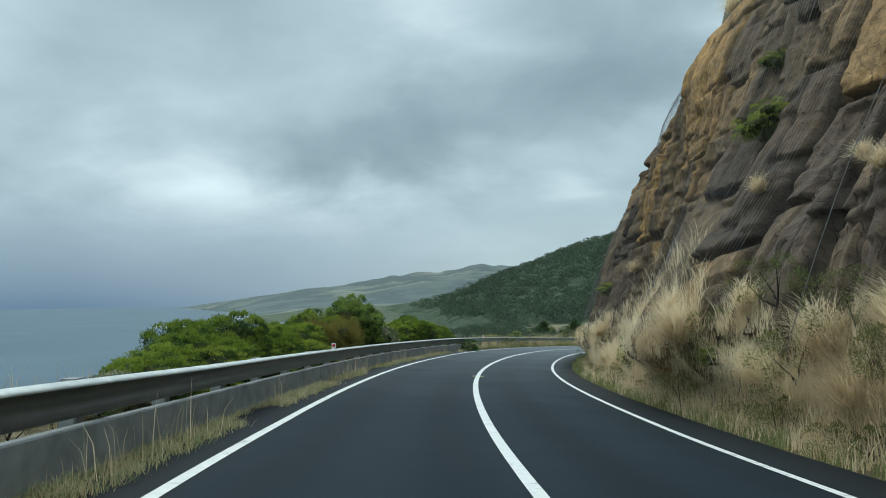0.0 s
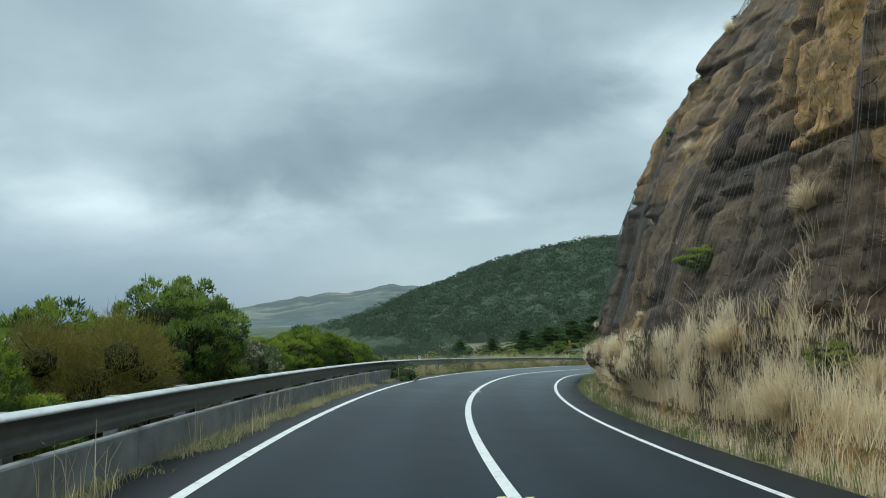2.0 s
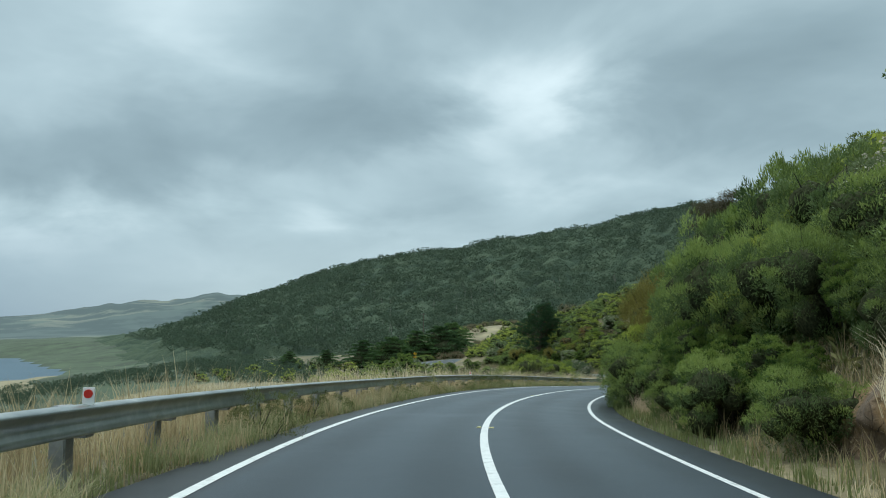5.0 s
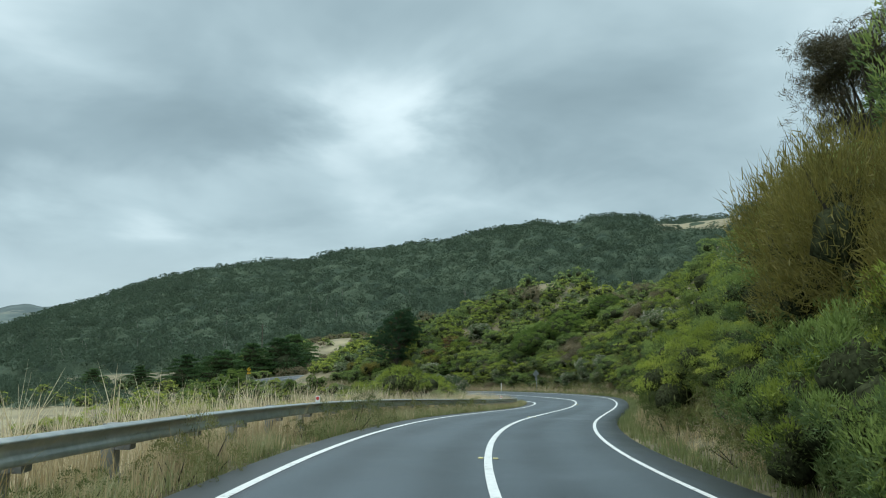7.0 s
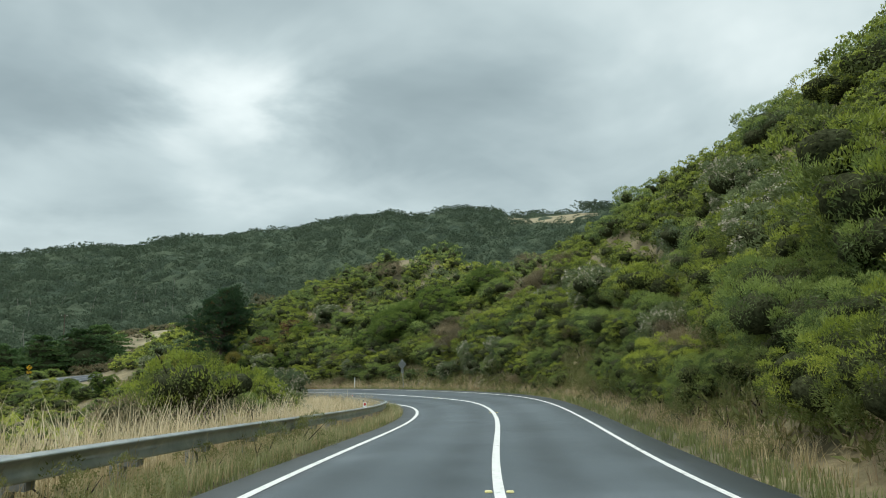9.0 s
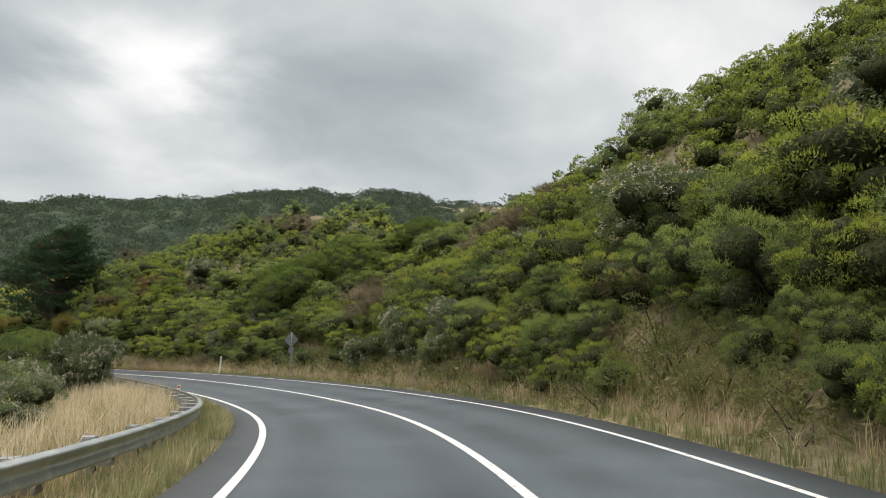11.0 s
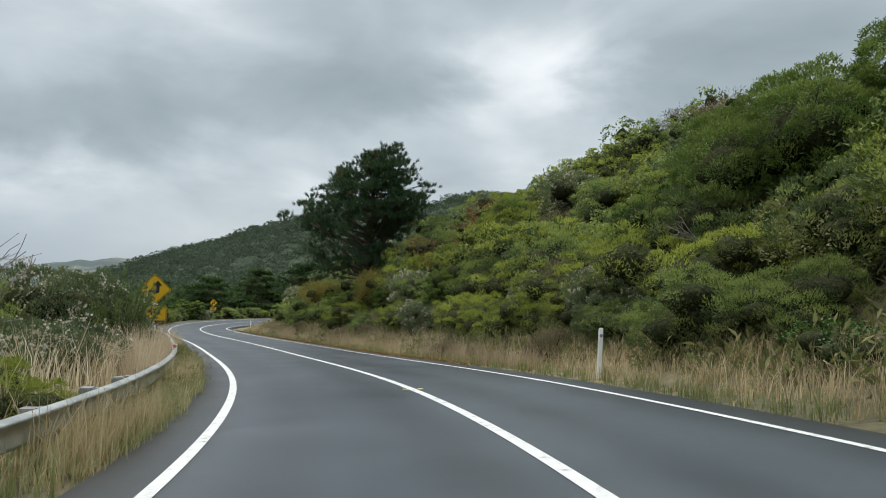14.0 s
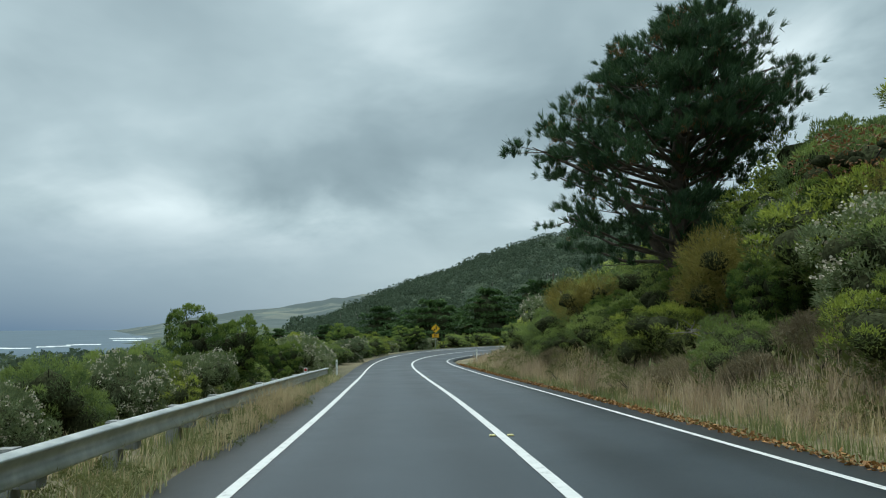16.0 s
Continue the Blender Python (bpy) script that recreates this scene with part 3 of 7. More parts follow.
def far_land(x, y):
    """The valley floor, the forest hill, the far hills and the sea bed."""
    dx = np.asarray(x) - 40.0
    dy = np.asarray(y) - 100.0
    r, a = np.hypot(dx, dy), np.degrees(np.arctan2(-dx, dy))
    shore = np.asarray(x) - coast(y)
    z = np.where(shore > 0, -25.0 + 11.0 * smooth(0, 60 + 65 * smooth(220, 330, np.asarray(y)), shore), SEA - 0.06 * np.minimum(-shore, 300) - 0.5)
    ridge = np.interp(a, [-180, -110, -75, -51, -33, -20, -13, -5, 4, 14], [60, 104, 117, 121, 106, 85, 67, 38, 4, 0])
    rough = 1 + 0.045 * fbm(a * 0.11, r * 0.006, 0, 3, 21)
    hill = ridge * rough * smooth(230, 640, r) * (1 - 0.25 * smooth(700, 1500, r))
    gully = 3.5 * fbm(a * 0.25, r * 0.012, 0, 3, 5) * smooth(240, 420, r) * smooth(16, 0, a)
    far = np.interp(a, [-90, -20, 0, 4, 8, 12, 16, 20], [160, 150, 128, 112, 84, 56, 30, 0]) * smooth(1300, 2700, r) * (1 + 0.15 * fbm(a * 0.3, r * 0.001, 0, 3, 9))
    knoll = 13.0 * np.exp(-(((np.asarray(x) - 128) / 42.0) ** 2 + ((np.asarray(y) - 262) / 48.0) ** 2))
    headland = SEA - 2.0 + 13.0 * np.exp(-((np.asarray(x) + 150) / 30.0) ** 2 - ((np.asarray(y) - 815) / 26.0) ** 2) + 3.0 * np.exp(-((np.asarray(x) + 178) / 60.0) ** 2 - ((np.asarray(y) - 812) / 14.0) ** 2)
    return np.maximum(z + np.where(shore > 0, np.maximum(hill + gully, far) + knoll, 0), headland)


HILL_U = [48, 60, 72, 85, 98, 108, 116, 124, 132, 140, 150, 165, 200]
HILL_SLOPE = [0.94, 0.96, 0.97, 1.0, 1.04, 1.09, 1.0, 0.96, 0.64, 0.54, 0.50, 0.64, 0.45]
HILL_CREST = [18.1, 18.2, 18.4, 18.7, 19.4, 20.5, 18.6, 19.5, 25.5, 27.6, 25.8, 29.6, 25.5]


def hill_rise(u, right):
    """The hillside climbs evenly to a rounded crest, then falls away a little."""
    k, crest, w = np.interp(u, HILL_U, HILL_SLOPE), np.interp(u, HILL_U, HILL_CREST), 4.0
    m = -w * np.log(np.exp(-np.minimum(right, 200) / w) + np.exp(-crest / w)) + w * np.log(1 + np.exp(-crest / w))
    return k * m - 0.12 * np.maximum(right - crest, 0)


def bank_profile(u, lat):
    """Height of the ground over the road's centre, off the road."""
    right = np.maximum(lat - 4.7, 0)
    rise = hill_rise(u, right) + 0.25 * fbm(u * 0.22, lat * 0.22, 0, 3, 31) * smooth(0, 3, right)
    cliff = 20.0 * smooth(8.2, 13.0, lat) + 0.55 * np.clip(right, 0, 3) + 0.3 * np.maximum(lat - 13, 0)
    c = smooth(50, 45, u)
    rise = rise * (1 - c) + cliff * c
    left = np.maximum(-lat - 5.2, 0)
    kl = np.interp(u, [-60, 36, 48, 95, 110, 140, 150, 200], [0.55, 0.55, 0.16, 0.14, 0.10, 0.14, 0.40, 0.42])
    fall = -kl * np.maximum(left - 2.0, 0) - 0.1 * np.minimum(left, 2) + 0.18 * fbm(u * 0.3, lat * 0.3, 0, 3, 33) * smooth(0, 2, left)
    return np.where(lat >= 0, rise, fall)


def ground_z(x, y):
    shape = np.shape(x)
    u, lat, dist, n = locate(x, y)
    near = RZ[n] + RB[n] * np.clip(lat, -4.5, 4.5) + bank_profile(u, lat)
    near = near - 0.16 * (1 - smooth(3.3, 3.7, abs(lat))) - 0.05
    far = far_land(np.ravel(x), np.ravel(y))
    wf = np.where(lat < 0, smooth(22, 60, dist), smooth(60, 170, dist))
    near = np.where(lat < 0, np.maximum(near, far), near)
    return (near * (1 - wf) + far * wf).reshape(shape)


def axis(lo, hi, step, end):
    mid = np.arange(lo, hi + step / 2, step)
    out, d, p = [], step, hi
    while p < end:
        d = min(d * 1.12, 90)
        p += d
        out.append(p)
    left, d, p = [], step, lo
    while p > -end:
        d = min(d * 1.12, 90)
        p -= d
        left.append(p)
    return np.array(left[::-1] + mid.tolist() + out)


gx, gy = axis(-30, 125, 1.0, 4800), axis(-25, 235, 1.0, 4800)
GX, GY = np.meshgrid(gx, gy, indexing="ij")
GZ = ground_z(GX, GY)
ground = new("ground", mesh_of("ground", np.stack([GX, GY, GZ], -1).reshape(-1, 3), grid_faces(len(gx), len(gy)), M_GROUND, True))
ground.data.materials.append(M_UNDER)
ground.data.materials.append(M_HAZED_PASTURE)
ground.data.materials.append(M_SAND)
_n = len(ground.data.polygons)
_c = np.empty(_n * 3, np.float32)
ground.data.polygons.foreach_get("center", _c)
_c = _c.reshape(-1, 3)
_r, _a = np.hypot(_c[:, 0] - 40, _c[:, 1] - 100), np.degrees(np.arctan2(40 - _c[:, 0], _c[:, 1] - 100))
_edge = fbm(_c[:, 0] * 0.03, _c[:, 1] * 0.03, 0, 3, 77)
_slot = np.where((_r > 235 + 25 * _edge), 1, 0)
_slot = np.where((_c[:, 1] > 192 + 12 * _edge) & (_c[:, 0] < 46) & (_r < 400), 1, _slot)
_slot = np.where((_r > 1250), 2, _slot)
_slot = np.where((np.hypot(_c[:, 0] - 122, (_c[:, 1] - 258) * 0.8) < 46 + 14 * _edge), 3, _slot)
_slot = np.where(np.hypot(_c[:, 0] - 536, _c[:, 1] - 386) < 48 + 10 * _edge, 3, _slot)
_slot = np.where((np.hypot((_c[:, 0] - 12) * 0.8, (_c[:, 1] - 165) * 0.55) < 22 + 6 * _edge), 3, _slot)
_slot = np.where((_c[:, 2] < SEA + 4.5) & (_c[:, 0] < coast(_c[:, 1]) + 45) & (_r < 350), 3, _slot)
ground.data.polygons.foreach_set("material_index", _slot.astype(np.int32))
tagged(ground, "coastal hills of soil, dry grass and leaf litter", "ground", kind="structure")

water = new("water", mesh_of("water", [(-4900, -4900, SEA), (1500, -4900, SEA), (1500, 4900, SEA), (-4900, 4900, SEA)], [(0, 1, 2, 3)], M_WATER))
tagged(water, "grey-blue sea under cloud", "sea", kind="structure")


def ribbon(name, u0, u1, l0, l1, up, mat, step=0.5, cols=2, thick=0.0):
    us = np.arange(u0, u1 + step / 2, step)
    lats = np.linspace(0, 1, cols)
    L0, L1 = (np.interp(us, *zip(*l)) if isinstance(l, list) else np.full(len(us), l) for l in (l0, l1))
    lat = L0[:, None] + (L1 - L0)[:, None] * lats[None, :]
    v = at(us[:, None], lat, up)
    f = grid_faces(len(us), cols)[:, ::-1]
    vv = v.reshape(-1, 3)
    if thick:
        n = len(vv)
        low = vv - np.array([0, 0, thick])
        idx = np.arange(n).reshape(len(us), cols)
        skirt = [np.stack([idx[:-1, 0], idx[1:, 0], idx[1:, 0] + n, idx[:-1, 0] + n], 1), np.stack([idx[1:, -1], idx[:-1, -1], idx[:-1, -1] + n, idx[1:, -1] + n], 1)]
        vv, f = np.concatenate([vv, low]), np.concatenate([f] + skirt)
    me = mesh_of(name, vv, f, mat, not thick)
    uv = me.uv_layers.new(name="UVMap")
    li = np.empty(len(me.loops), np.int32)
    me.loops.foreach_get("vertex_index", li)
    flat = np.concatenate([np.stack([lat.ravel(), np.repeat(us, cols)], 1)] * (2 if thick else 1))
    uv.data.foreach_set("uv", flat[li].astype(np.float32).ravel())
    return me


EDGE_L = [(-60, -LANE_LEFT - 1.0), (40, -LANE_LEFT - 0.95), (48, -LANE_LEFT - 0.55), (105, -LANE_LEFT - 0.6), (152, -LANE_LEFT - 0.58), (164, -LANE_LEFT - 0.92), (200, -LANE_LEFT - 0.92)]
EDGE_R = [(-60, LANE_RIGHT + 0.85), (60, LANE_RIGHT + 0.8), (100, LANE_RIGHT + 0.7), (200, LANE_RIGHT + 0.45)]
road = new("road", ribbon("road", -58, U1 - 1, EDGE_L, EDGE_R, 0.0, M_ASPHALT, cols=9, thick=0.25))
tagged(road, "dark grey two-lane asphalt road with paler wheel tracks", "road", kind="structure")
for nm, l, wd in (("edge_line", -LANE_LEFT, 0.12), ("centre_line", 0.0, 0.13), ("edge_line", LANE_RIGHT, 0.10)):
    child(nm, ribbon(nm, -58, U1 - 1, l - wd / 2, l + wd / 2, 0.006, M_PAINT), road, "worn white painted line")

# ---- rock cutting ----
def rock_lean(u, v):
    return 4.4 + np.interp(u, [18, 32], [0.33, 0.285]) * v + np.interp(u, [18, 32], [0.0, 0.26]) * np.maximum(v - 5.8, 0) + 0.20 * np.maximum(v - 9.0, 0) + 0.03 * np.maximum(u - 38, 0) * smooth(0.5, 6, v) + 0.012 * np.maximum(u - 42, 0) * np.maximum(v, 0)


def cells(x, y, seed):
    """Jointed blocks in columns: each place's block (a number 0 to 1, and offsets from its middle) and how near it is to a joint."""
    ix = np.floor(x).astype(np.int64)
    yy = y * (0.7 + 0.6 * hash3(ix, ix * 0, ix * 0, seed)) + 7.0 * hash3(ix, ix * 0, ix * 0, seed + 1)
    iy = np.floor(yy).astype(np.int64)
    ox, oy = x - ix - 0.5, yy - iy - 0.5
    return hash3(ix, iy, ix * 0, seed + 2), ox, oy, 1.0 - 2 * np.maximum(abs(ox), abs(oy))


def cliff_lat(u, v):
    """The rock face: metres right of the centre line at height v over the road; and each block's number."""
    wu = u + 0.9 * vnoise(u * 0.22, 0 * u, 0, 51)
    wv = v + 0.4 * vnoise(0 * v, v * 0.35, 0, 52)
    d = 0.9 * fbm(u * 0.13, v * 0.10, 0, 3, 53)
    c1, x1, y1, e1 = cells(wu / 2.4, wv / 4.6, 11)
    c2, x2, y2, e2 = cells(wu / 0.85, wv / 2.3, 21)
    c3, x3, y3, e3 = cells(wu / 1.3, wv / 0.24, 41)
    t1 = hash3((c1 * 9999).astype(np.int64), (c1 * 777).astype(np.int64), (c1 * 0).astype(np.int64), 5) - 0.5
    k1, k2 = [hash3(np.floor(wu / w).astype(np.int64), np.zeros(u.shape, np.int64), np.zeros(u.shape, np.int64), q) - 0.5 for w, q in ((2.4, 98), (0.85, 99))]
    d = d + 0.46 * k1 + 0.24 * k2 + 0.14 * (c1 - 0.5) + 0.62 * t1 * x1 + 0.10 * (hash3((c1 * 555).astype(np.int64), (c1 * 99).astype(np.int64), (c1 * 0).astype(np.int64), 6) - 0.5) * y1
    d = d + 0.13 * (c2 - 0.5) + 0.46 * (hash3((c2 * 555).astype(np.int64), (c2 * 99).astype(np.int64), (c2 * 0).astype(np.int64), 7) - 0.5) * x2 + 0.04 * (c2 - 0.5) * y2
    c4, x4, y4, e4 = cells(wu / 0.43 + 0.3, wv / 0.85, 71)
    d = d + 0.11 * (c4 - 0.5) + 0.22 * (hash3((c4 * 555).astype(np.int64), (c4 * 99).astype(np.int64), (c4 * 0).astype(np.int64), 8) - 0.5) * x4
    c5, x5, y5, e5 = cells(wu / 0.24 + 0.6, wv / 0.42, 91)
    d = d + 0.05 * (c5 - 0.5) + 0.08 * (hash3((c5 * 555).astype(np.int64), (c5 * 99).astype(np.int64), (c5 * 0).astype(np.int64), 9) - 0.5) * x5
    beds = smooth(0.05, 0.4, vnoise(wu * 0.14, wv * 0.25, 0, 61))
    d = d + beds * 0.13 * (c3 - 0.5)
    d = d + 0.26 * smooth(0.07, 0.02, e1) + 0.12 * smooth(0.16, 0.06, e2) * (c2 > 0.35)
    d = d + 0.035 * fbm(u * 2.6, v * 2.6, 0, 2, 59)
    top = smooth(14.5, 18.5, v + 1.5 * vnoise(u * 0.2, 0, 0, 60))
    end = smooth(44, 50, u)
    return rock_lean(u, v) + d * smooth(0, 1.0, v) + 3.4 * top ** 2 + end * (0.5 + 0.2 * v), 0.65 * c1 + 0.35 * c2


def rock_joint(u, v):
    """How near a place on the face is to an open joint, 0 to 1."""
    wu = u + 0.9 * vnoise(u * 0.22, 0 * u, 0, 51)
    wv = v + 0.4 * vnoise(0 * v, v * 0.35, 0, 52)
    e1, (c2, _, _, e2) = cells(wu / 2.4, wv / 4.6, 11)[3], cells(wu / 0.85, wv / 2.3, 21)
    return np.maximum(smooth(0.10, 0.03, e1), 0.8 * smooth(0.17, 0.06, e2) * (c2 > 0.35)) * smooth(0.4, 1.2, v)


def rock_shift(u, v):
    """Joints and beds lean and bend a little: metres along the road and up."""
    k = smooth(0, 3, v)
    return k * (0.07 * v + 0.45 * vnoise(u * 0.12, v * 0.16, 0, 81) + 0.10 * vnoise(u * 0.6, v * 0.6, 0, 82)), k * (0.40 * vnoise(u * 0.10, v * 0.10, 0, 83) + 0.12 * vnoise(u * 0.5, v * 0.4, 0, 84))


CU, CV = np.arange(-6, 50.01, 0.07), np.arange(-0.4, 19.6, 0.07)
cuu, cvv = np.meshgrid(CU, CV, indexing="ij")
ref = np.interp(cuu, RU, RZ)
clat, block = cliff_lat(cuu, cvv)
block = block + (0.24 - 0.10 * smooth(26, 40, cuu)) * smooth(2.5, 8.5, cvv + 0.6 * vnoise(cuu * 0.3, cvv * 0.2, 0, 64)) - 0.10
shift_u, shift_z = rock_shift(cuu, cvv)
cp = at(cuu + shift_u, clat)
cp[..., 2] = ref + shift_z + cvv * (1 - 0.30 * smooth(43, 50, cuu)) + 0.02 * fbm(cuu * 2.2, cvv * 2.2, 0, 2, 62)
cliff = new("cliff", mesh_of("cliff", cp.reshape(-1, 3), grid_faces(len(CU), len(CV))[:, ::-1], M_ROCK))
cliff.data.attributes.new("block", "FLOAT", "POINT").data.foreach_set("value", block.astype(np.float32).ravel())
cliff.data.attributes.new("joint", "FLOAT", "POINT").data.foreach_set("value", rock_joint(cuu, cvv).astype(np.float32).ravel())
tagged(cliff, "steep ochre and brown sandstone road cutting, jointed and bedded", "cliff", kind="structure")


def net_wires(u0, u1, v0, v1, step, off, along, rad):
    """Thin wires hung a little off the rock face."""
    ps = []
    for a in np.arange(u0, u1, step) if not along else np.arange(v0, v1, step):
        t = np.arange(v0, v1, 0.7) if not along else np.arange(u0, u1, 0.7)
        uu, vv = (np.full(len(t), a), t) if not along else (t, np.full(len(t), a))
        lat = rock_lean(uu, vv) + 0.9 * fbm(uu * 0.13, vv * 0.10, 0, 2, 53) - 0.25 - off
        p = at(uu, lat)
        p[:, 2] = np.interp(uu, RU, RZ) + vv
        ps.append(p)
    pieces = []
    for p in ps:
        n = len(p)
        o = np.array([[rad, 0, 0], [-rad * 0.5, rad * 0.8, 0], [-rad * 0.5, -rad * 0.8, 0]]) if not along else np.array([[0, 0, rad], [rad * 0.7, 0, -rad * 0.5], [-rad * 0.7, 0, -rad * 0.5]])
        v = (p[:, None, :] + o[None]).reshape(-1, 3)
        i = np.arange(n - 1)[:, None] * 3
        f = np.concatenate([np.concatenate([i + k, i + 3 + k, i + 3 + (k + 1) % 3, i + (k + 1) % 3], 1) for k in range(3)])
        pieces.append((v, f))
    return join(pieces)


net = new("rockfall_net")
tagged(net, "dark steel rockfall netting hung over the rock face", "netting")
for cu in np.arange(9, 46, 5.2):
    v, f = net_wires(cu, cu + 0.1, 1.0, 14.0, 1.0, 0.20, False, 0.007)
    child("cable", mesh_of("cable", v, f, M_WIRE), net)
v, f = net_wires(12, 46, 2.0, 13.5, 0.15, 0.16, False, 0.0036)
tagged(child("mesh_wire", mesh_of("mesh_wire", v, f, M_WIRE), net), kind="stuff")

# ---- guardrail ----
RAIL_U = (-44.0, 178.0)


def rail_lat(u):
    return np.interp(u, [-60, 0, 18, 41, 75, 105, 125, 148, 180], [-3.75, -3.75, -3.72, -3.85, -4.40, -4.25, -4.10, -4.14, -4.2])


def rail_top(u):
    return np.interp(u, [-60, 40, 64, 75, 100, 112, 126, 140, 158], [0.78, 0.76, 0.68, 0.66, 0.55, 0.45, 0.41, 0.46, 0.54])


def rail_size(u):
    """The beam's height against a full one, shrunk along the road to fit the camera's view."""
    return np.interp(u, [40, 62], [0.95, 0.80])


def rail_up(u):
    return rail_top(u) - 0.312 * rail_size(u)


W_PROFILE = [(0.010, 0.0), (0.034, 0.004), (0.044, 0.020), (0.044, 0.045), (0.034, 0.085), (0.022, 0.120), (0.018, 0.150), (0.024, 0.190), (0.048, 0.235), (0.076, 0.257), (0.086, 0.267), (0.088, 0.280), (0.076, 0.297), (0.020, 0.312), (-0.012, 0.316)]


def beam_mesh(u0, u1):
    us = np.linspace(u0, u1 + 0.16, 7)
    front = W_PROFILE
    loop = front + [(d - 0.012, z) for d, z in reversed(front)]
    n = len(loop)
    v = np.concatenate([at(np.full(n, u), rail_lat(u) + np.array([p[0] for p in loop]), rail_up(u) + rail_size(u) * np.array([p[1] for p in loop])) for u in us])
    f = [(i * n + k, i * n + (k + 1) % n, (i + 1) * n + (k + 1) % n, (i + 1) * n + k) for i in range(len(us) - 1) for k in range(n)]
    if u0 >= 43:
        return mesh_of("beam", v, np.array(f), M_GALV if u0 < 95 else M_GALV_PALE)
    # the face is coloured dark for shade, the top fold pale for skylight
    me = mesh_of("beam", v, np.array(f), M_GALV_SHADED)
    me.materials.append(M_GALV_LIT)
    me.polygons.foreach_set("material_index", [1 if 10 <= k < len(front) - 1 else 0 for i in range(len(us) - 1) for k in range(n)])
    return me


rail = new("guardrail")
tagged(rail, "weathered galvanised steel W-beam guardrail on stout grey posts", "guardrail")
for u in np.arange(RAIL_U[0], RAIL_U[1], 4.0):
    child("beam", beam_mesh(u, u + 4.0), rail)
bm = bmesh.new()
box_bm(bm, (0.16, 0.17, 1.10), (-0.20, 0, 0.02), 0.012)
post_me = bpy.data.meshes.new("post")
bm.to_mesh(post_me), bm.free()
post_me.materials.append(M_TIMBER)
bm = bmesh.new()
box_bm(bm, (0.19, 0.15, 0.30), (-0.022, 0, 0.42), 0.008)
block_me = bpy.data.meshes.new("spacer_block")
bm.to_mesh(block_me), bm.free()
block_me.materials.append(M_TIMBER)
for u in np.arange(RAIL_U[0] + 0.2, RAIL_U[1], 2.0):
    o = child("post", post_me, rail)
    p = at(u, rail_lat(u) - 0.115, rail_top(u) - float(np.interp(u, [60, 100], [0.585, 0.61])))
    b = child("spacer_block", block_me, rail)
    b.matrix_basis = Matrix.Translation(p) @ pose(0, 0, -0.012, 0, random.uniform(-1, 1), math.degrees(heading(u)))
    o.matrix_basis = Matrix.Translation(p) @ pose(0, 0, random.uniform(-0.03, 0.01), random.uniform(-1.5, 1.5), random.uniform(-1.5, 1.5), math.degrees(heading(u)))
for u in (-12, 17.5, 46.0, 74.5, 100.0, 124.5, 147.5, 172.0):
    p = at(u, rail_lat(u) + 0.03, rail_top(u))
    rz = math.degrees(heading(u))
    bm = bmesh.new()
    box_bm(bm, (0.115, 0.012, 0.17), (0, 0, 0.075), 0.004)
    o = part("reflector_plate", bm, M_WHITE, rail, "white reflector bracket")
    o.matrix_basis = Matrix.Translation(p) @ pose(0, 0, 0, 0, 0, rz)
    bm = bmesh.new()
    bmesh.ops.create_cone(bm, cap_ends=True, segments=20, radius1=0.042, radius2=0.040, depth=0.012, matrix=pose(0, -0.013, 0.10, 90, 0, 0))
    part("red_disc", bm, M_RED, o, "round red reflector")

kerb = new("retaining_kerb")
tagged(kerb, "low grey concrete kerb wall under the guardrail", "kerb wall")
for u in np.arange(-44, 43, 3.0):
    us = np.linspace(u, u + 2.985, 5)
    pr = [(0.035, -0.15), (0.035, 0.385), (0.020, 0.40), (-0.06, 0.40), (-0.075, 0.385), (-0.075, -0.15)]
    n = len(pr)
    v = np.concatenate([at(np.full(n, a), rail_lat(a) + np.array([p[0] for p in pr]), np.array([p[1] for p in pr])) for a in us])
    f = [(i * n + k, i * n + (k + 1) % n, (i + 1) * n + (k + 1) % n, (i + 1) * n + k) for i in range(4) for k in range(n)]
    f += [tuple(range(n)), tuple(4 * n + k for k in reversed(range(n)))]
    child("panel", mesh_of("panel", v, f, M_CONCRETE), kerb)

# ---- plants ----
def blob(rx, ry, rz, cz, seed, sub=2):
    bm = bmesh.new()
    bmesh.ops.create_icosphere(bm, subdivisions=sub, radius=1.0)
    v = np.array([x.co[:] for x in bm.verts])
    f = np.array([[x.index for x in t.verts] for t in bm.faces])
    bm.free()
    v = v * (1 + 0.3 * vnoise(v[:, 0] * 1.7 + seed, v[:, 1] * 1.7, v[:, 2] * 1.7, seed))[:, None]
    return v * np.array([rx, ry, rz]) + np.array([0, 0, cz]), f


def unit(v):
    return v / np.maximum(np.linalg.norm(v, axis=-1, keepdims=True), 1e-9)


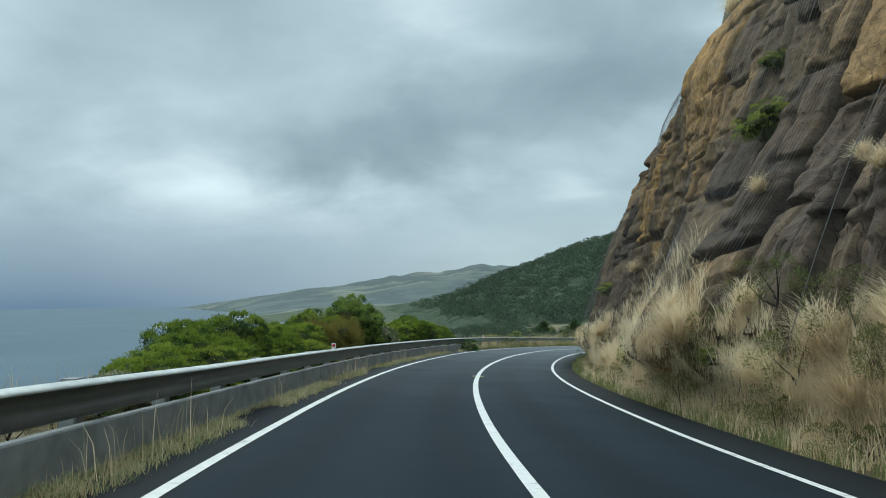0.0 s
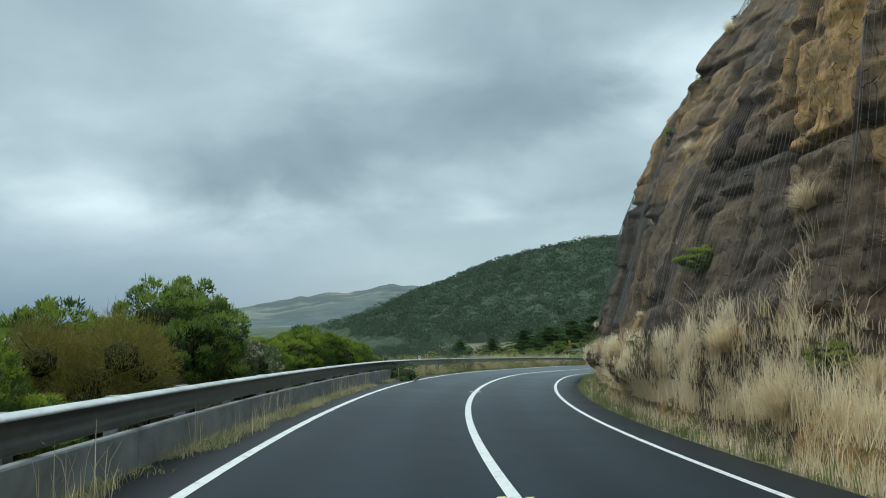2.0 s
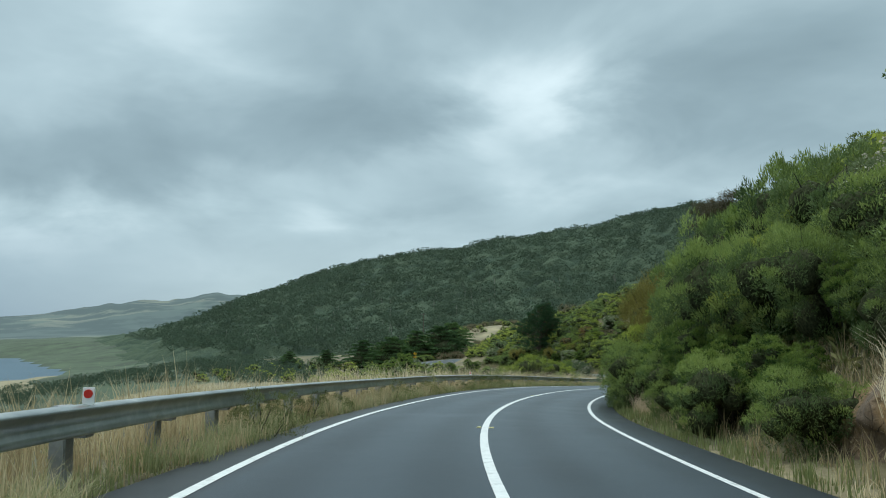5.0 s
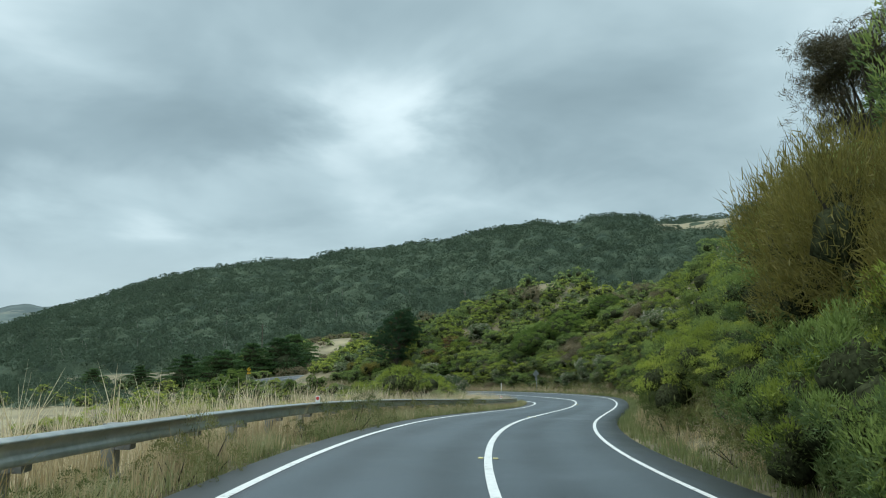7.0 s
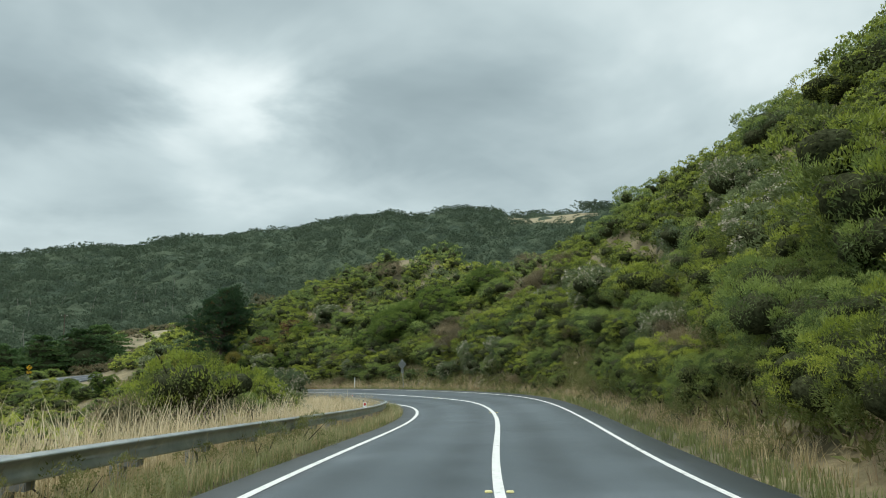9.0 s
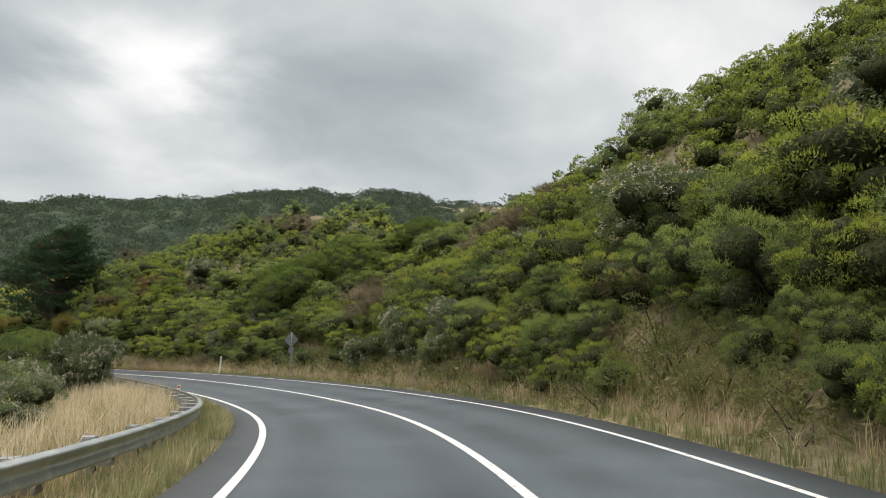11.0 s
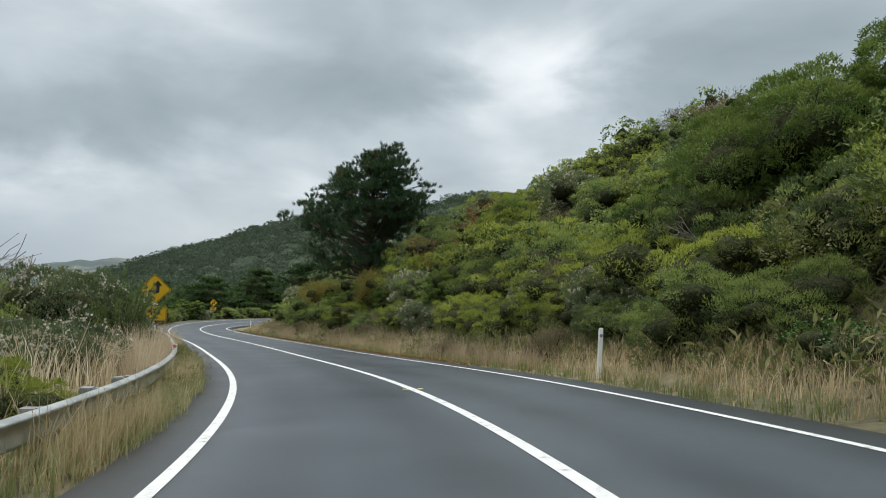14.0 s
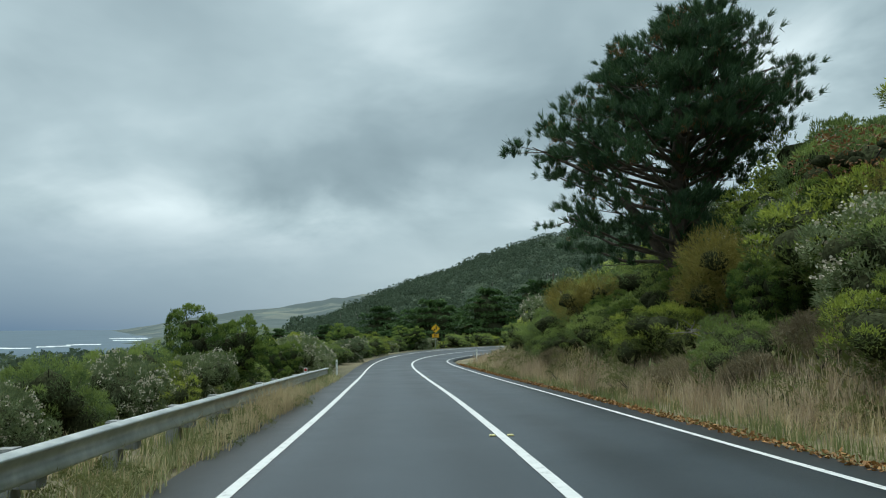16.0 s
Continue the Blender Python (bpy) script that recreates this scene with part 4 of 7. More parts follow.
def leaves_at(c, nrm, per, length, width, spread, rng, scatter=0.1, droop=0.0):
    """Folded leaf blades in tufts: c and nrm are the tufts' places and outward ways."""
    n = len(c)
    d = unit(np.repeat(nrm, per, 0) + rng.normal(0, spread, (n * per, 3)) - np.array([0, 0, droop]))
    b = np.repeat(c, per, 0) + rng.normal(0, scatter, (n * per, 3))
    side = unit(np.cross(d, rng.normal(0, 1, (n * per, 3))))
    L = length * rng.uniform(0.6, 1.3, (n * per, 1))
    W = width * rng.uniform(0.7, 1.3, (n * per, 1))
    if width < 0.016:
        v = np.stack([b - side * W, b + side * W, b + d * L], 1).reshape(-1, 3)
        return v, np.arange(n * per * 3).reshape(-1, 3)
    up = np.cross(side, d) * W * 0.5
    v = np.stack([b, b + d * L * 0.5 + side * W + up, b + d * L, b + d * L * 0.5 - side * W + up], 1).reshape(-1, 3)
    f = np.arange(n * per * 4).reshape(-1, 4)
    return v, f


def leaves_on(c, out, length, width, spread, rng, whole=True):
    """Single leaves on a clump: narrow ones stand off it like a brush, broad ones lie over it; whole ones are folded, the others plain."""
    n = len(c)
    if width < 0.02:
        d = unit(unit(np.cross(out, rng.normal(0, 1, (n, 3)))) * rng.uniform(0.1, 0.9, (n, 1)) + out * rng.normal(0.75, spread * 0.4, (n, 1)) + np.array([0, 0, 0.3]))
    else:
        d = unit(np.cross(out, rng.normal(0, 1, (n, 3))) * 0.9 + out * rng.normal(0.55, spread * 0.5, (n, 1)) + np.array([0, 0, 0.2]))
    side = unit(np.cross(d, out + rng.normal(0, 0.5, (n, 3))))
    L, W = length * rng.uniform(0.6, 1.3, (n, 1)), width * rng.uniform(0.7, 1.3, (n, 1))
    b = c - d * L * 0.5
    if whole:
        lift = np.cross(side, d) * W * 0.4
        v = np.stack([b, b + d * L * 0.5 + side * W + lift, b + d * L, b + d * L * 0.5 - side * W + lift], 1).reshape(-1, 3)
        return v, np.arange(n * 4).reshape(-1, 4)
    v = np.stack([b - side * W, b + side * W, b + d * L], 1).reshape(-1, 3)
    return v, np.arange(n * 3).reshape(-1, 3)


def lobed_points(n, rng, lobes=6, r=1.25, h=1.7, flat=0.8, low=-0.35):
    """Tuft places over a crown of several uneven lobes, and their outward ways."""
    cs, rs = [np.array([0, 0, h * 0.55])], [r * 0.72]
    for i in range(lobes):
        a = 2 * math.pi * (i + rng.uniform(-0.3, 0.3)) / lobes
        q = rng.uniform(0.45, 0.8) * r
        cs.append(np.array([math.cos(a) * q, math.sin(a) * q, h * rng.uniform(0.25, 0.78)]))
        rs.append(r * rng.uniform(0.34, 0.55))
    cs, rs = np.array(cs), np.array(rs)
    out, nr = [], []
    while len(out) < n:
        k = rng.choice(len(rs), p=rs ** 2 / (rs ** 2).sum())
        d = unit(rng.normal(0, 1, 3))
        if d[2] < low:
            continue
        p = cs[k] + d * rs[k] * np.array([1, 1, flat]) * rng.uniform(0.74, 1.06)
        if p[2] < 0.06 * h or (((p - cs) / (rs[:, None] * 0.66)) ** 2).sum(1).min() < 1:
            continue
        out.append(p)
        nr.append(unit(d * 0.8 + np.array([0, 0, 0.55])))
    return np.array(out), np.array(nr), cs, rs


def clumped_points(clumps, per, rng, lobes=6, r=1.25, h=1.7, flat=0.8, fresh=0.32):
    """Leaf places on small rounded clumps that cover a lobed crown: places, ways, and which take the bright tip colour.
    """
    cs, rs = [np.array([0, 0, h * 0.55])], [r * 0.70]
    for i in range(lobes):
        a = 2 * math.pi * (i + rng.uniform(-0.3, 0.3)) / lobes
        q = rng.uniform(0.42, 0.78) * r
        cs.append(np.array([math.cos(a) * q, math.sin(a) * q, h * rng.uniform(0.22, 0.80)]))
        rs.append(r * rng.uniform(0.36, 0.56))
    cs, rs = np.array(cs), np.array(rs)
    mids, outs = [], []
    for i in range(clumps):
        best = None
        for j in range(7):
            while True:
                k = rng.choice(len(rs), p=rs ** 2 / (rs ** 2).sum())
                d = unit(rng.normal(0, 1, 3) + np.array([0, 0, 0.25]))
                p = cs[k] + d * rs[k] * np.array([1, 1, flat])
                if p[2] > 0.05 * h and (((p - cs) / (rs[:, None] * np.array([0.8, 0.8, 0.8 * flat]))) ** 2).sum(1).min() > 1:
                    break
            gap = min([9.0] + [float(((p - m) ** 2).sum()) for m in mids])
            if best is None or gap > best[0]:
                best = (gap, p, d)
        mids.append(best[1])
        outs.append(best[2])
    mids, outs = np.array(mids), np.array(outs)
    size = (r * rng.uniform(0.20, 0.34, clumps) * (40.0 / clumps) ** 0.3)[:, None, None]
    d = unit(rng.normal(0, 1, (clumps, per, 3)) + 0.75 * outs[:, None] + np.array([0, 0, 0.5]))
    lump = 1 + 0.28 * vnoise(d[..., 0] * 2.6 + np.arange(clumps)[:, None] * 7.3, d[..., 1] * 2.6, d[..., 2] * 2.6, 3)[..., None]
    p = mids[:, None] + d * size * lump * rng.uniform(0.70, 1.06, (clumps, per, 1)) * np.array([1, 1, 0.85])
    # upward-facing leaves turn bright: fresh tips plus the clump tops' light, as colour
    lit_new_growth = (d[..., 2] + rng.normal(0, 0.15, (clumps, per)) > fresh) & (rng.random(clumps) < 0.88)[:, None] & (mids[:, 2] > 0.22 * h)[:, None]
    way = unit(d + np.array([0, 0, 0.15]))
    return p.reshape(-1, 3), way.reshape(-1, 3), lit_new_growth.ravel(), cs, rs


def stems(rng, cs, count=5, r0=0.045):
    ps = []
    for c in cs[:count]:
        base = np.array([rng.normal(0, 0.1), rng.normal(0, 0.1), -0.25])
        m = (base + c) / 2 + rng.normal(0, 0.12, 3)
        ps.append(tube([base, m, c, c + (c - m) * 0.6], [r0, r0 * 0.75, r0 * 0.45, r0 * 0.15], 5))
    return join(ps)


def shrub(name, label, seed, mat, tufts=150, per=12, length=0.15, width=0.035, spread=0.65, flowers=0, core=0.70, category="shrub", tips=None, clumps=0, whole=True, **kw):
    rng = np.random.default_rng(seed)
    top = new(name)
    tagged(top, label, category)
    if clumps:
        c, nr, fresh, cs, rs = clumped_points(clumps, per, rng, **kw)
        if not tips:
            fresh = fresh & False
        v, f = leaves_on(c[~fresh], nr[~fresh], length, width, spread, rng, whole)
    else:
        c, nr, cs, rs = lobed_points(tufts, rng, **kw)
        v, f = leaves_at(c, nr, per, length, width, spread, rng)
    child("crown", mesh_of("crown", v, f, mat), top)
    v, f = stems(rng, cs)
    child("stem", mesh_of("stem", v, f, M_TWIG, True), top)
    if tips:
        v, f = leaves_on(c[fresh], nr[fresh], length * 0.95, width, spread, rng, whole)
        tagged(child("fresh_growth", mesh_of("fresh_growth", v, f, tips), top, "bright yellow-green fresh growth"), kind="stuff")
    # solid blobs, coloured dark for the shade among inner leaves and twigs
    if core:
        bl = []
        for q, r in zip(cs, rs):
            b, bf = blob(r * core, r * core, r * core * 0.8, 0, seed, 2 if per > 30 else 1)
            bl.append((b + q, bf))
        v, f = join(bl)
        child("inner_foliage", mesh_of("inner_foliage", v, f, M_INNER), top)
    if flowers:
        heads = np.where((nr[:, 2] > 0.1) & (vnoise(c[:, 0] * 2.6, c[:, 1] * 2.6, c[:, 2] * 2.6, seed) > -0.05))[0]
        k = rng.choice(heads, flowers)
        v, f = leaves_at(c[k] + nr[k] * length * 0.7, nr[k], 5, 0.042, 0.028, 0.9, rng, 0.03)
        tagged(child("blossom", mesh_of("blossom", v, f, M_FLOWER), top, "cream-white flower heads"), kind="stuff")
    return top


def dense(which, seeds, n, per, big, whole):
    """The kinds of shrub, at two finenesses."""
    out = {
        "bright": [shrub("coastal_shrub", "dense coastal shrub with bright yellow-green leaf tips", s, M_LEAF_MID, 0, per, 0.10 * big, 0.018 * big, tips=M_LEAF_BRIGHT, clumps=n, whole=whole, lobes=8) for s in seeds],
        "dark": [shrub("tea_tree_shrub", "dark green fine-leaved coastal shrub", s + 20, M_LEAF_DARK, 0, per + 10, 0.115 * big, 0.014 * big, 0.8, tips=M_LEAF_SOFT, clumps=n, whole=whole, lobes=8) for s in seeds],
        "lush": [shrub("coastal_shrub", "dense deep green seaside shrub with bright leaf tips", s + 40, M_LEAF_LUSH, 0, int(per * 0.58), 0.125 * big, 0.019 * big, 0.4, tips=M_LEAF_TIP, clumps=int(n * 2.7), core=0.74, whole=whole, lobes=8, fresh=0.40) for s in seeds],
        "daisy": [shrub("daisy_bush", "grey-green daisy bush with cream flower heads", 6, M_LEAF_GREY, 0, per, 0.10 * big, 0.019 * big, 0.8, flowers=380, clumps=int(n * 1.4), whole=whole, lobes=8)],
    }
    return {k + which: v for k, v in out.items()}


KINDS = {
    **dense("_fine", (1, 2), 56, 300, 0.66, False), **dense("", (3, 4), 48, 175, 0.84, False),
    "dome": [shrub("coastal_tree", "dense dark green domed coastal tree with bare stems below", 61, M_LEAF_LUSH, 0, 230, 0.085, 0.015, 0.5, tips=M_LEAF_DEEP, clumps=120, core=0.62, whole=False, lobes=9, h=2.4, category="tree")],
    "canopy": [shrub("coastal_tree", "tall dark green domed coastal tree standing out of the scrub", 63, M_LEAF_LUSH, 0, 330, 0.095, 0.018, 0.5, tips=M_LEAF_DEEP, clumps=180, core=0.66, whole=False, lobes=11, h=4.9, r=2.3, category="tree")],
    "dry": [shrub("dry_brush", "half-dead brushwood shrub with bare brown twigs", 8, M_DRYTWIG, 380, 14, 0.26, 0.008, 0.9, core=0.0)],
    "olive": [shrub("olive_shrub", "olive-brown fine needled shrub", 9, M_LEAF_BROWN, 1000, 20, 0.13, 0.006, 0.5, core=0.46, lobes=8)],
    "ivy": [shrub("ivy_mound", "low mound of glossy green ivy beside the guardrail", 10, M_IVY, 0, 40, 0.08, 0.035, 0.8, clumps=36, h=0.9, r=1.1)],
    "weed": [shrub("roadside_weed", "low leafy green weed in the dry roadside grass", 15, M_WEED, 0, 120, 0.085, 0.019, 0.9, clumps=24, core=0.0, h=1.0, whole=False), shrub("roadside_weed", "low leafy green weed in the dry roadside grass", 16, M_WEED, 0, 120, 0.11, 0.014, 0.7, clumps=22, core=0.0, h=1.2, whole=False)],
    "rust": [shrub("dying_shrub", "coastal shrub with rusty-orange dead leaves", 17, M_LEAF_RUST, 0, 34, 0.13, 0.03, 0.8, clumps=26, core=0.4)],
}


def distant(n, per, big):
    return {
        "bright": shrub("coastal_shrub", "", 11, M_LEAF_MID, 0, per, 0.115 * big, 0.034 * big, tips=M_LEAF_BRIGHT, clumps=n, whole=False, core=0.60),
        "dark": shrub("tea_tree_shrub", "", 12, M_LEAF_DARK, 0, per, 0.115 * big, 0.030 * big, tips=M_LEAF_SOFT, clumps=n, whole=False, core=0.60),
        "daisy": shrub("daisy_bush", "", 13, M_LEAF_GREY, 0, per, 0.10 * big, 0.03 * big, clumps=n, whole=False, core=0.60),
        "dry": shrub("dry_brush", "", 14, M_DRYTWIG, n * 4, per // 3, 0.11 * big, 0.012 * big, core=0.42),
    }


FAR = {0: distant(34, 95, 0.95), 1: distant(24, 25, 2.2), 2: distant(28, 52, 1.3)}
GROUPS = {"dome": "domed trees", "canopy": "domed trees on the hillside", "bright": "coastal shrubs by the road", "dark": "tea-tree shrubs by the road", "lush": "seaside shrubs by the guardrail", "daisy": "daisy bushes by the road", "dry": "brushwood by the road", "olive": "olive shrubs by the road", "ivy": "", "weed": "weeds by the road", "rust": ""}
for k, obs in KINDS.items():
    for o in obs:
        if GROUPS[k.split("_")[0]]:
            o["group"] = GROUPS[k.split("_")[0]]
used = set()


def plant(kind, x, y, size, tall=1.0, sink=0.12, z=None, which=None):
    if kind + "_fine" in KINDS and (kind == "lush" or locate([x], [y])[2][0] < 7.6):
        kind += "_fine"
    src = KINDS[kind][random.randrange(len(KINDS[kind])) if which is None else which]
    zz = (float(ground_z(np.array([x]), np.array([y]))[0]) if z is None else z) - sink * size
    m = Matrix.Translation((x, y, zz)) @ pose(0, 0, 0, random.uniform(-6, 6), random.uniform(-6, 6), random.uniform(0, 360)) @ Matrix.Diagonal((size, size, size * tall, 1))
    if src not in used:
        used.add(src)
        src.matrix_basis = m
        return src
    return copy_thing(src, m @ Matrix.Diagonal((1 / src.scale[0], 1 / src.scale[1], 1 / src.scale[2], 1)))


def plant_at(kind, u, lat, size, tall=1.0, sink=0.12, which=None):
    p = at(u, lat)
    return plant(kind, p[0], p[1], size, tall, sink, which=which)


def scatter(u0, u1, l0, l1, gap, seed, tries=4000):
    """Uneven places in a stretch beside the road, no two nearer than gap."""
    rng = np.random.default_rng(seed)
    c = np.stack([rng.uniform(u0, u1, tries), rng.uniform(l0, l1, tries)], 1)
    keep = []
    for p in c:
        if not keep or (((np.array(keep) - p) ** 2).sum(1)).min() > gap * gap:
            keep.append(p)
    return np.array(keep)


def kind_for(u, lat, rng):
    n = float(fbm(u * 0.13, lat * 0.17, 0, 2, 71)) + rng.uniform(-0.55, 0.55)
    return "dry" if n < -0.85 else "dark" if n < -0.30 else "daisy" if 0.36 < n < 0.48 else "bright"


# the row behind the guardrail, beside the sea
for kind, u, lat, size, tall in (
        ("dry", 8.3, -6.0, 0.36, 0.8), ("dry", 9.4, -6.0, 0.42, 0.8), ("daisy", 10.3, -6.1, 0.45, 0.8), ("dry", 11.2, -6.0, 0.48, 0.8), ("daisy", 11.9, -6.5, 0.5, 0.85),
        ("lush", 12.9, -6.2, 0.75, 0.85), ("dry", 13.4, -5.8, 0.45, 0.9), ("lush", 14.1, -6.1, 0.82, 0.85), ("lush", 15.4, -6.6, 0.9, 0.95), ("lush", 17.0, -6.8, 1.0, 1.08),
        ("lush", 17.2, -5.9, 0.75, 0.85), ("lush", 18.6, -5.9, 0.8, 0.85), ("lush", 19.4, -6.5, 0.95, 0.98), ("lush", 20.3, -5.9, 0.8, 0.85), ("lush", 21.6, -6.2, 0.95, 1.05),
        ("lush", 22.6, -5.9, 0.75, 0.8), ("lush", 21.4, -8.2, 1.15, 0.95), ("lush", 23.2, -6.9, 1.0, 1.1), ("lush", 24.3, -7.8, 1.05, 1.0), ("olive", 25.1, -5.75, 0.78, 1.35),
        ("lush", 26.3, -7.0, 1.0, 1.25), ("lush", 26.8, -8.4, 1.2, 1.1), ("dry", 27.3, -5.7, 0.6, 0.9), ("dry", 28.2, -5.5, 0.5, 0.8), ("dome", 29.0, -6.2, 1.05, 1.2),
        ("dark", 30.2, -7.6, 1.1, 1.1), ("lush", 30.9, -6.6, 0.9, 1.2), ("daisy", 31.6, -5.7, 0.85, 1.1), ("daisy", 32.8, -6.0, 0.75, 1.0), ("lush", 33.6, -6.3, 0.9, 1.0),
        ("dark", 34.0, -8.0, 1.2, 1.0), ("lush", 34.8, -6.8, 1.0, 1.0), ("lush", 36.4, -6.4, 1.0, 1.1), ("lush", 37.2, -7.8, 1.15, 1.0), ("lush", 38.0, -6.2, 1.1, 1.15),
        ("lush", 39.4, -6.1, 1.05, 1.1), ("lush", 40.0, -7.8, 1.2, 1.0), ("lush", 41.0, -6.1, 1.0, 1.0), ("lush", 42.6, -6.0, 0.8, 0.9), ("dark", 43.2, -7.4, 0.9, 0.8), ("lush", 44.2, -6.4, 0.6, 0.8)):
    plant_at(kind, u, lat, size, tall, 0.2)

# the wall of bushes where the rock ends
rng = np.random.default_rng(5)
for i, u in enumerate(np.arange(49.5, 69, 1.25)):
    # bushes nearest the rock are scaled down to fit the camera's view
    view_fit = float(np.interp(u, [50, 57], [0.62, 1.0]))
    if not 59.4 < u < 62.6:
        plant_at(("dark", "dome", "dome")[i % 3], u, 4.75 + 0.25 * (i % 3), rng.uniform(0.8, 1.05) * (1, 0.8, 0.8)[i % 3] * view_fit, rng.uniform(0.95, 1.2), 0.15)
    plant_at(("dark", "dome", "dark")[i % 3], u + 0.5, 6.6 + rng.uniform(-0.3, 0.3), rng.uniform(1.1, 1.3) * (1, 0.62, 1)[i % 3] * view_fit, rng.uniform(1.25, 1.5), 0.15)
    plant_at(("dome", "dark")[i % 2], u + 0.3, 8.6 + rng.uniform(-0.4, 0.4), rng.uniform(1.2, 1.5) * (0.50, 0.95)[i % 2] * view_fit, rng.uniform(1.4, 1.75) * view_fit, 0.15)
for x, y, s in ((22.5, 59.6, 1.15), (24.0, 60.7, 1.2), (21.3, 58.3, 0.85), (25.2, 61.6, 1.05)):
    plant("olive", x, y, s * 1.10, 1.58, 0.1)

for u, lat, s, k in ((63.3, 4.45, 1.0, "dark"), (65.2, 4.5, 1.0, "dark"), (67.0, 4.7, 0.9, "bright"), (64.4, 5.7, 1.15, "bright"), (66.3, 5.9, 1.1, "dark"), (62.4, 5.8, 1.2, "dark")):
    plant_at(k, u, lat, s, 1.25, 0.1)

# the hillside over the road
near = scatter(50, 192, 4.9, 10.0, 1.62, 3, 7000)
for u, lat in near:
    k = kind_for(u, lat, rng)
    close = np.interp(u, [48, 68, 76, 95, 104, 124, 134, 150, 200], [1.6, 0.4, -0.1, -0.2, -0.3, -0.3, 0.1, 0.2, 0.4])
    if lat < 5.4 + close or (abs(u - 133.5) < 3.2 and lat < 6.6):
        continue
    if lat < 5.5 and rng.random() < 0.45 or k == "dry" and lat < 5.6:
        k = "weed"
    grow = float(np.interp(lat, [4.9, 5.6, 7.5], [0.5, 0.72, 1.05])) * (1.12 if u > 158 else 1)
    if k == "bright" and 138 < u < 153 and rng.random() < 0.15:
        k = "dark"
    if k == "dry":
        k = ("dark", "bright")[int(rng.integers(2))]
    if u > 153 and k == "bright":
        k = ("bright", "dark", "dome", "olive", "dome", "bright", "daisy")[int(rng.integers(7))]
        grow *= 0.68 if k == "dome" else 1
    plant_at(k, u, lat, rng.uniform(0.85, 1.3) * grow, rng.uniform(0.85, 1.12), 0.28)
# the outside of the second bend is overgrown down to the verge
for u, lat in scatter(92, 124, 4.95, 7.6, 1.05, 21, 2500):
    k = rng.random()
    plant_at("dark" if k < 0.35 else "bright" if k < 0.6 else "weed" if k < 0.92 else "dry", u, lat, rng.uniform(0.5, 0.8) * float(np.interp(lat, [5, 6.5], [0.75, 1.1])), rng.uniform(0.9, 1.2), 0.12)
# low weeds and brush at the foot of the slope
for u, lat in scatter(66, 190, 4.3, 6.1, 1.1, 19, 3500):
    if rng.random() < (0.8 if u < 150 else 0.5) and lat > 3.9 and not (131 < u < 143 and lat < 5.2):
        plant_at("weed" if rng.random() < 0.85 else "dry", u, lat, rng.uniform(0.3, 0.55), rng.uniform(0.8, 1.2), 0.1)
for u, lat, s, t in ((79.5, 5.4, 1.0, 1.15), (81.5, 5.7, 1.1, 1.2), (77.8, 6.1, 1.0, 1.0), (84.0, 5.4, 0.85, 1.1), (86.5, 5.5, 0.9, 1.1), (89.0, 5.3, 0.75, 1.0), (75.5, 6.0, 0.8, 0.9), (72.0, 5.6, 0.8, 1.1), (132.0, 5.9, 0.7, 0.8), (135.6, 6.0, 0.75, 0.9), (137.5, 5.8, 0.6, 0.8)):
    plant_at("bright" if u < 100 else "ivy", u, lat, s, t, 0.15)
for u, lat, s, t in ((166.0, 10.5, 1.4, 1.2), (163.0, 9.6, 1.2, 1.15), (169.5, 12.5, 1.5, 1.25), (160.0, 11.5, 1.4, 1.2)):
    plant_at("bright" if u < 165 else "dark", u, lat, s, t, 0.1)
# taller crowns stand out of the hillside's scrub
for x, y, size, tall in ((74.2, 121.1, 1.08, 1.0), (73.2, 124.6, 0.62, 1.05), (77.2, 117.8, 0.95, 1.0), (81.7, 118.9, 0.7, 1.0), (83.5, 116.2, 0.85, 0.95)):
    plant("canopy", x, y, size, tall, 0.05)
for u, lat, size, sink in ((164.6, 8.6, 0.85, -2.7), (165.8, 9.2, 0.6, -3.4), (160.6, 9.8, 0.8, -2.4), (161.6, 11.6, 1.0, -2.2), (163.8, 12.4, 0.9, -2.0), (170.4, 10.6, 0.7, -1.6), (158.6, 7.6, 0.5, -1.5)):
    plant_at("rust", u, lat, size, 0.8, sink)
plant_at("dome", 160.6, 12.0, 1.25, 1.0, 0.1)
plant_at("dome", 168.2, 9.4, 0.85, 0.95, 0.1)
plant_at("rust", 152.6, 9.4, 0.7, 0.7, -0.5)
plant_at("daisy", 126.5, 5.9, 0.95, 1.3, 0.1)
plant_at("daisy", 123.6, 5.8, 0.6, 1.2, 0.1)
plant_at("daisy", 145.0, 6.4, 0.85, 1.1, 0.1)

# larger domed bushes stand out of the scrub
for u, lat in scatter(72, 186, 8.2, 19.0, 4.6, 23, 1200):
    plant_at(("bright", "dark", "bright", "dark", "daisy")[int(rng.integers(5))] if u < 150 else ("dark", "bright", "dark", "daisy", "bright", "bright")[int(rng.integers(6))], u, lat, rng.uniform(1.35, 1.8) * (0.55 if 119 < u < 134 and lat > 10.8 else 1.0), rng.uniform(0.8, 1.0), 0.25)
for u, lat, s, t in ((147.0, 15.5, 1.7, 1.0), (149.0, 17.5, 1.6, 0.95), (136.0, 17.0, 1.6, 0.9)):
    plant_at("dark", u, lat, s, t, 0.1)
for u, lat, s in ((127.5, 13.6, 1.0), (129.2, 14.4, 1.1), (131.0, 14.0, 0.9), (126.4, 14.8, 1.0), (148.5, 9.6, 0.9), (149.8, 8.4, 0.8)):
    plant_at("dry", u, lat, s, 0.9, -0.3)

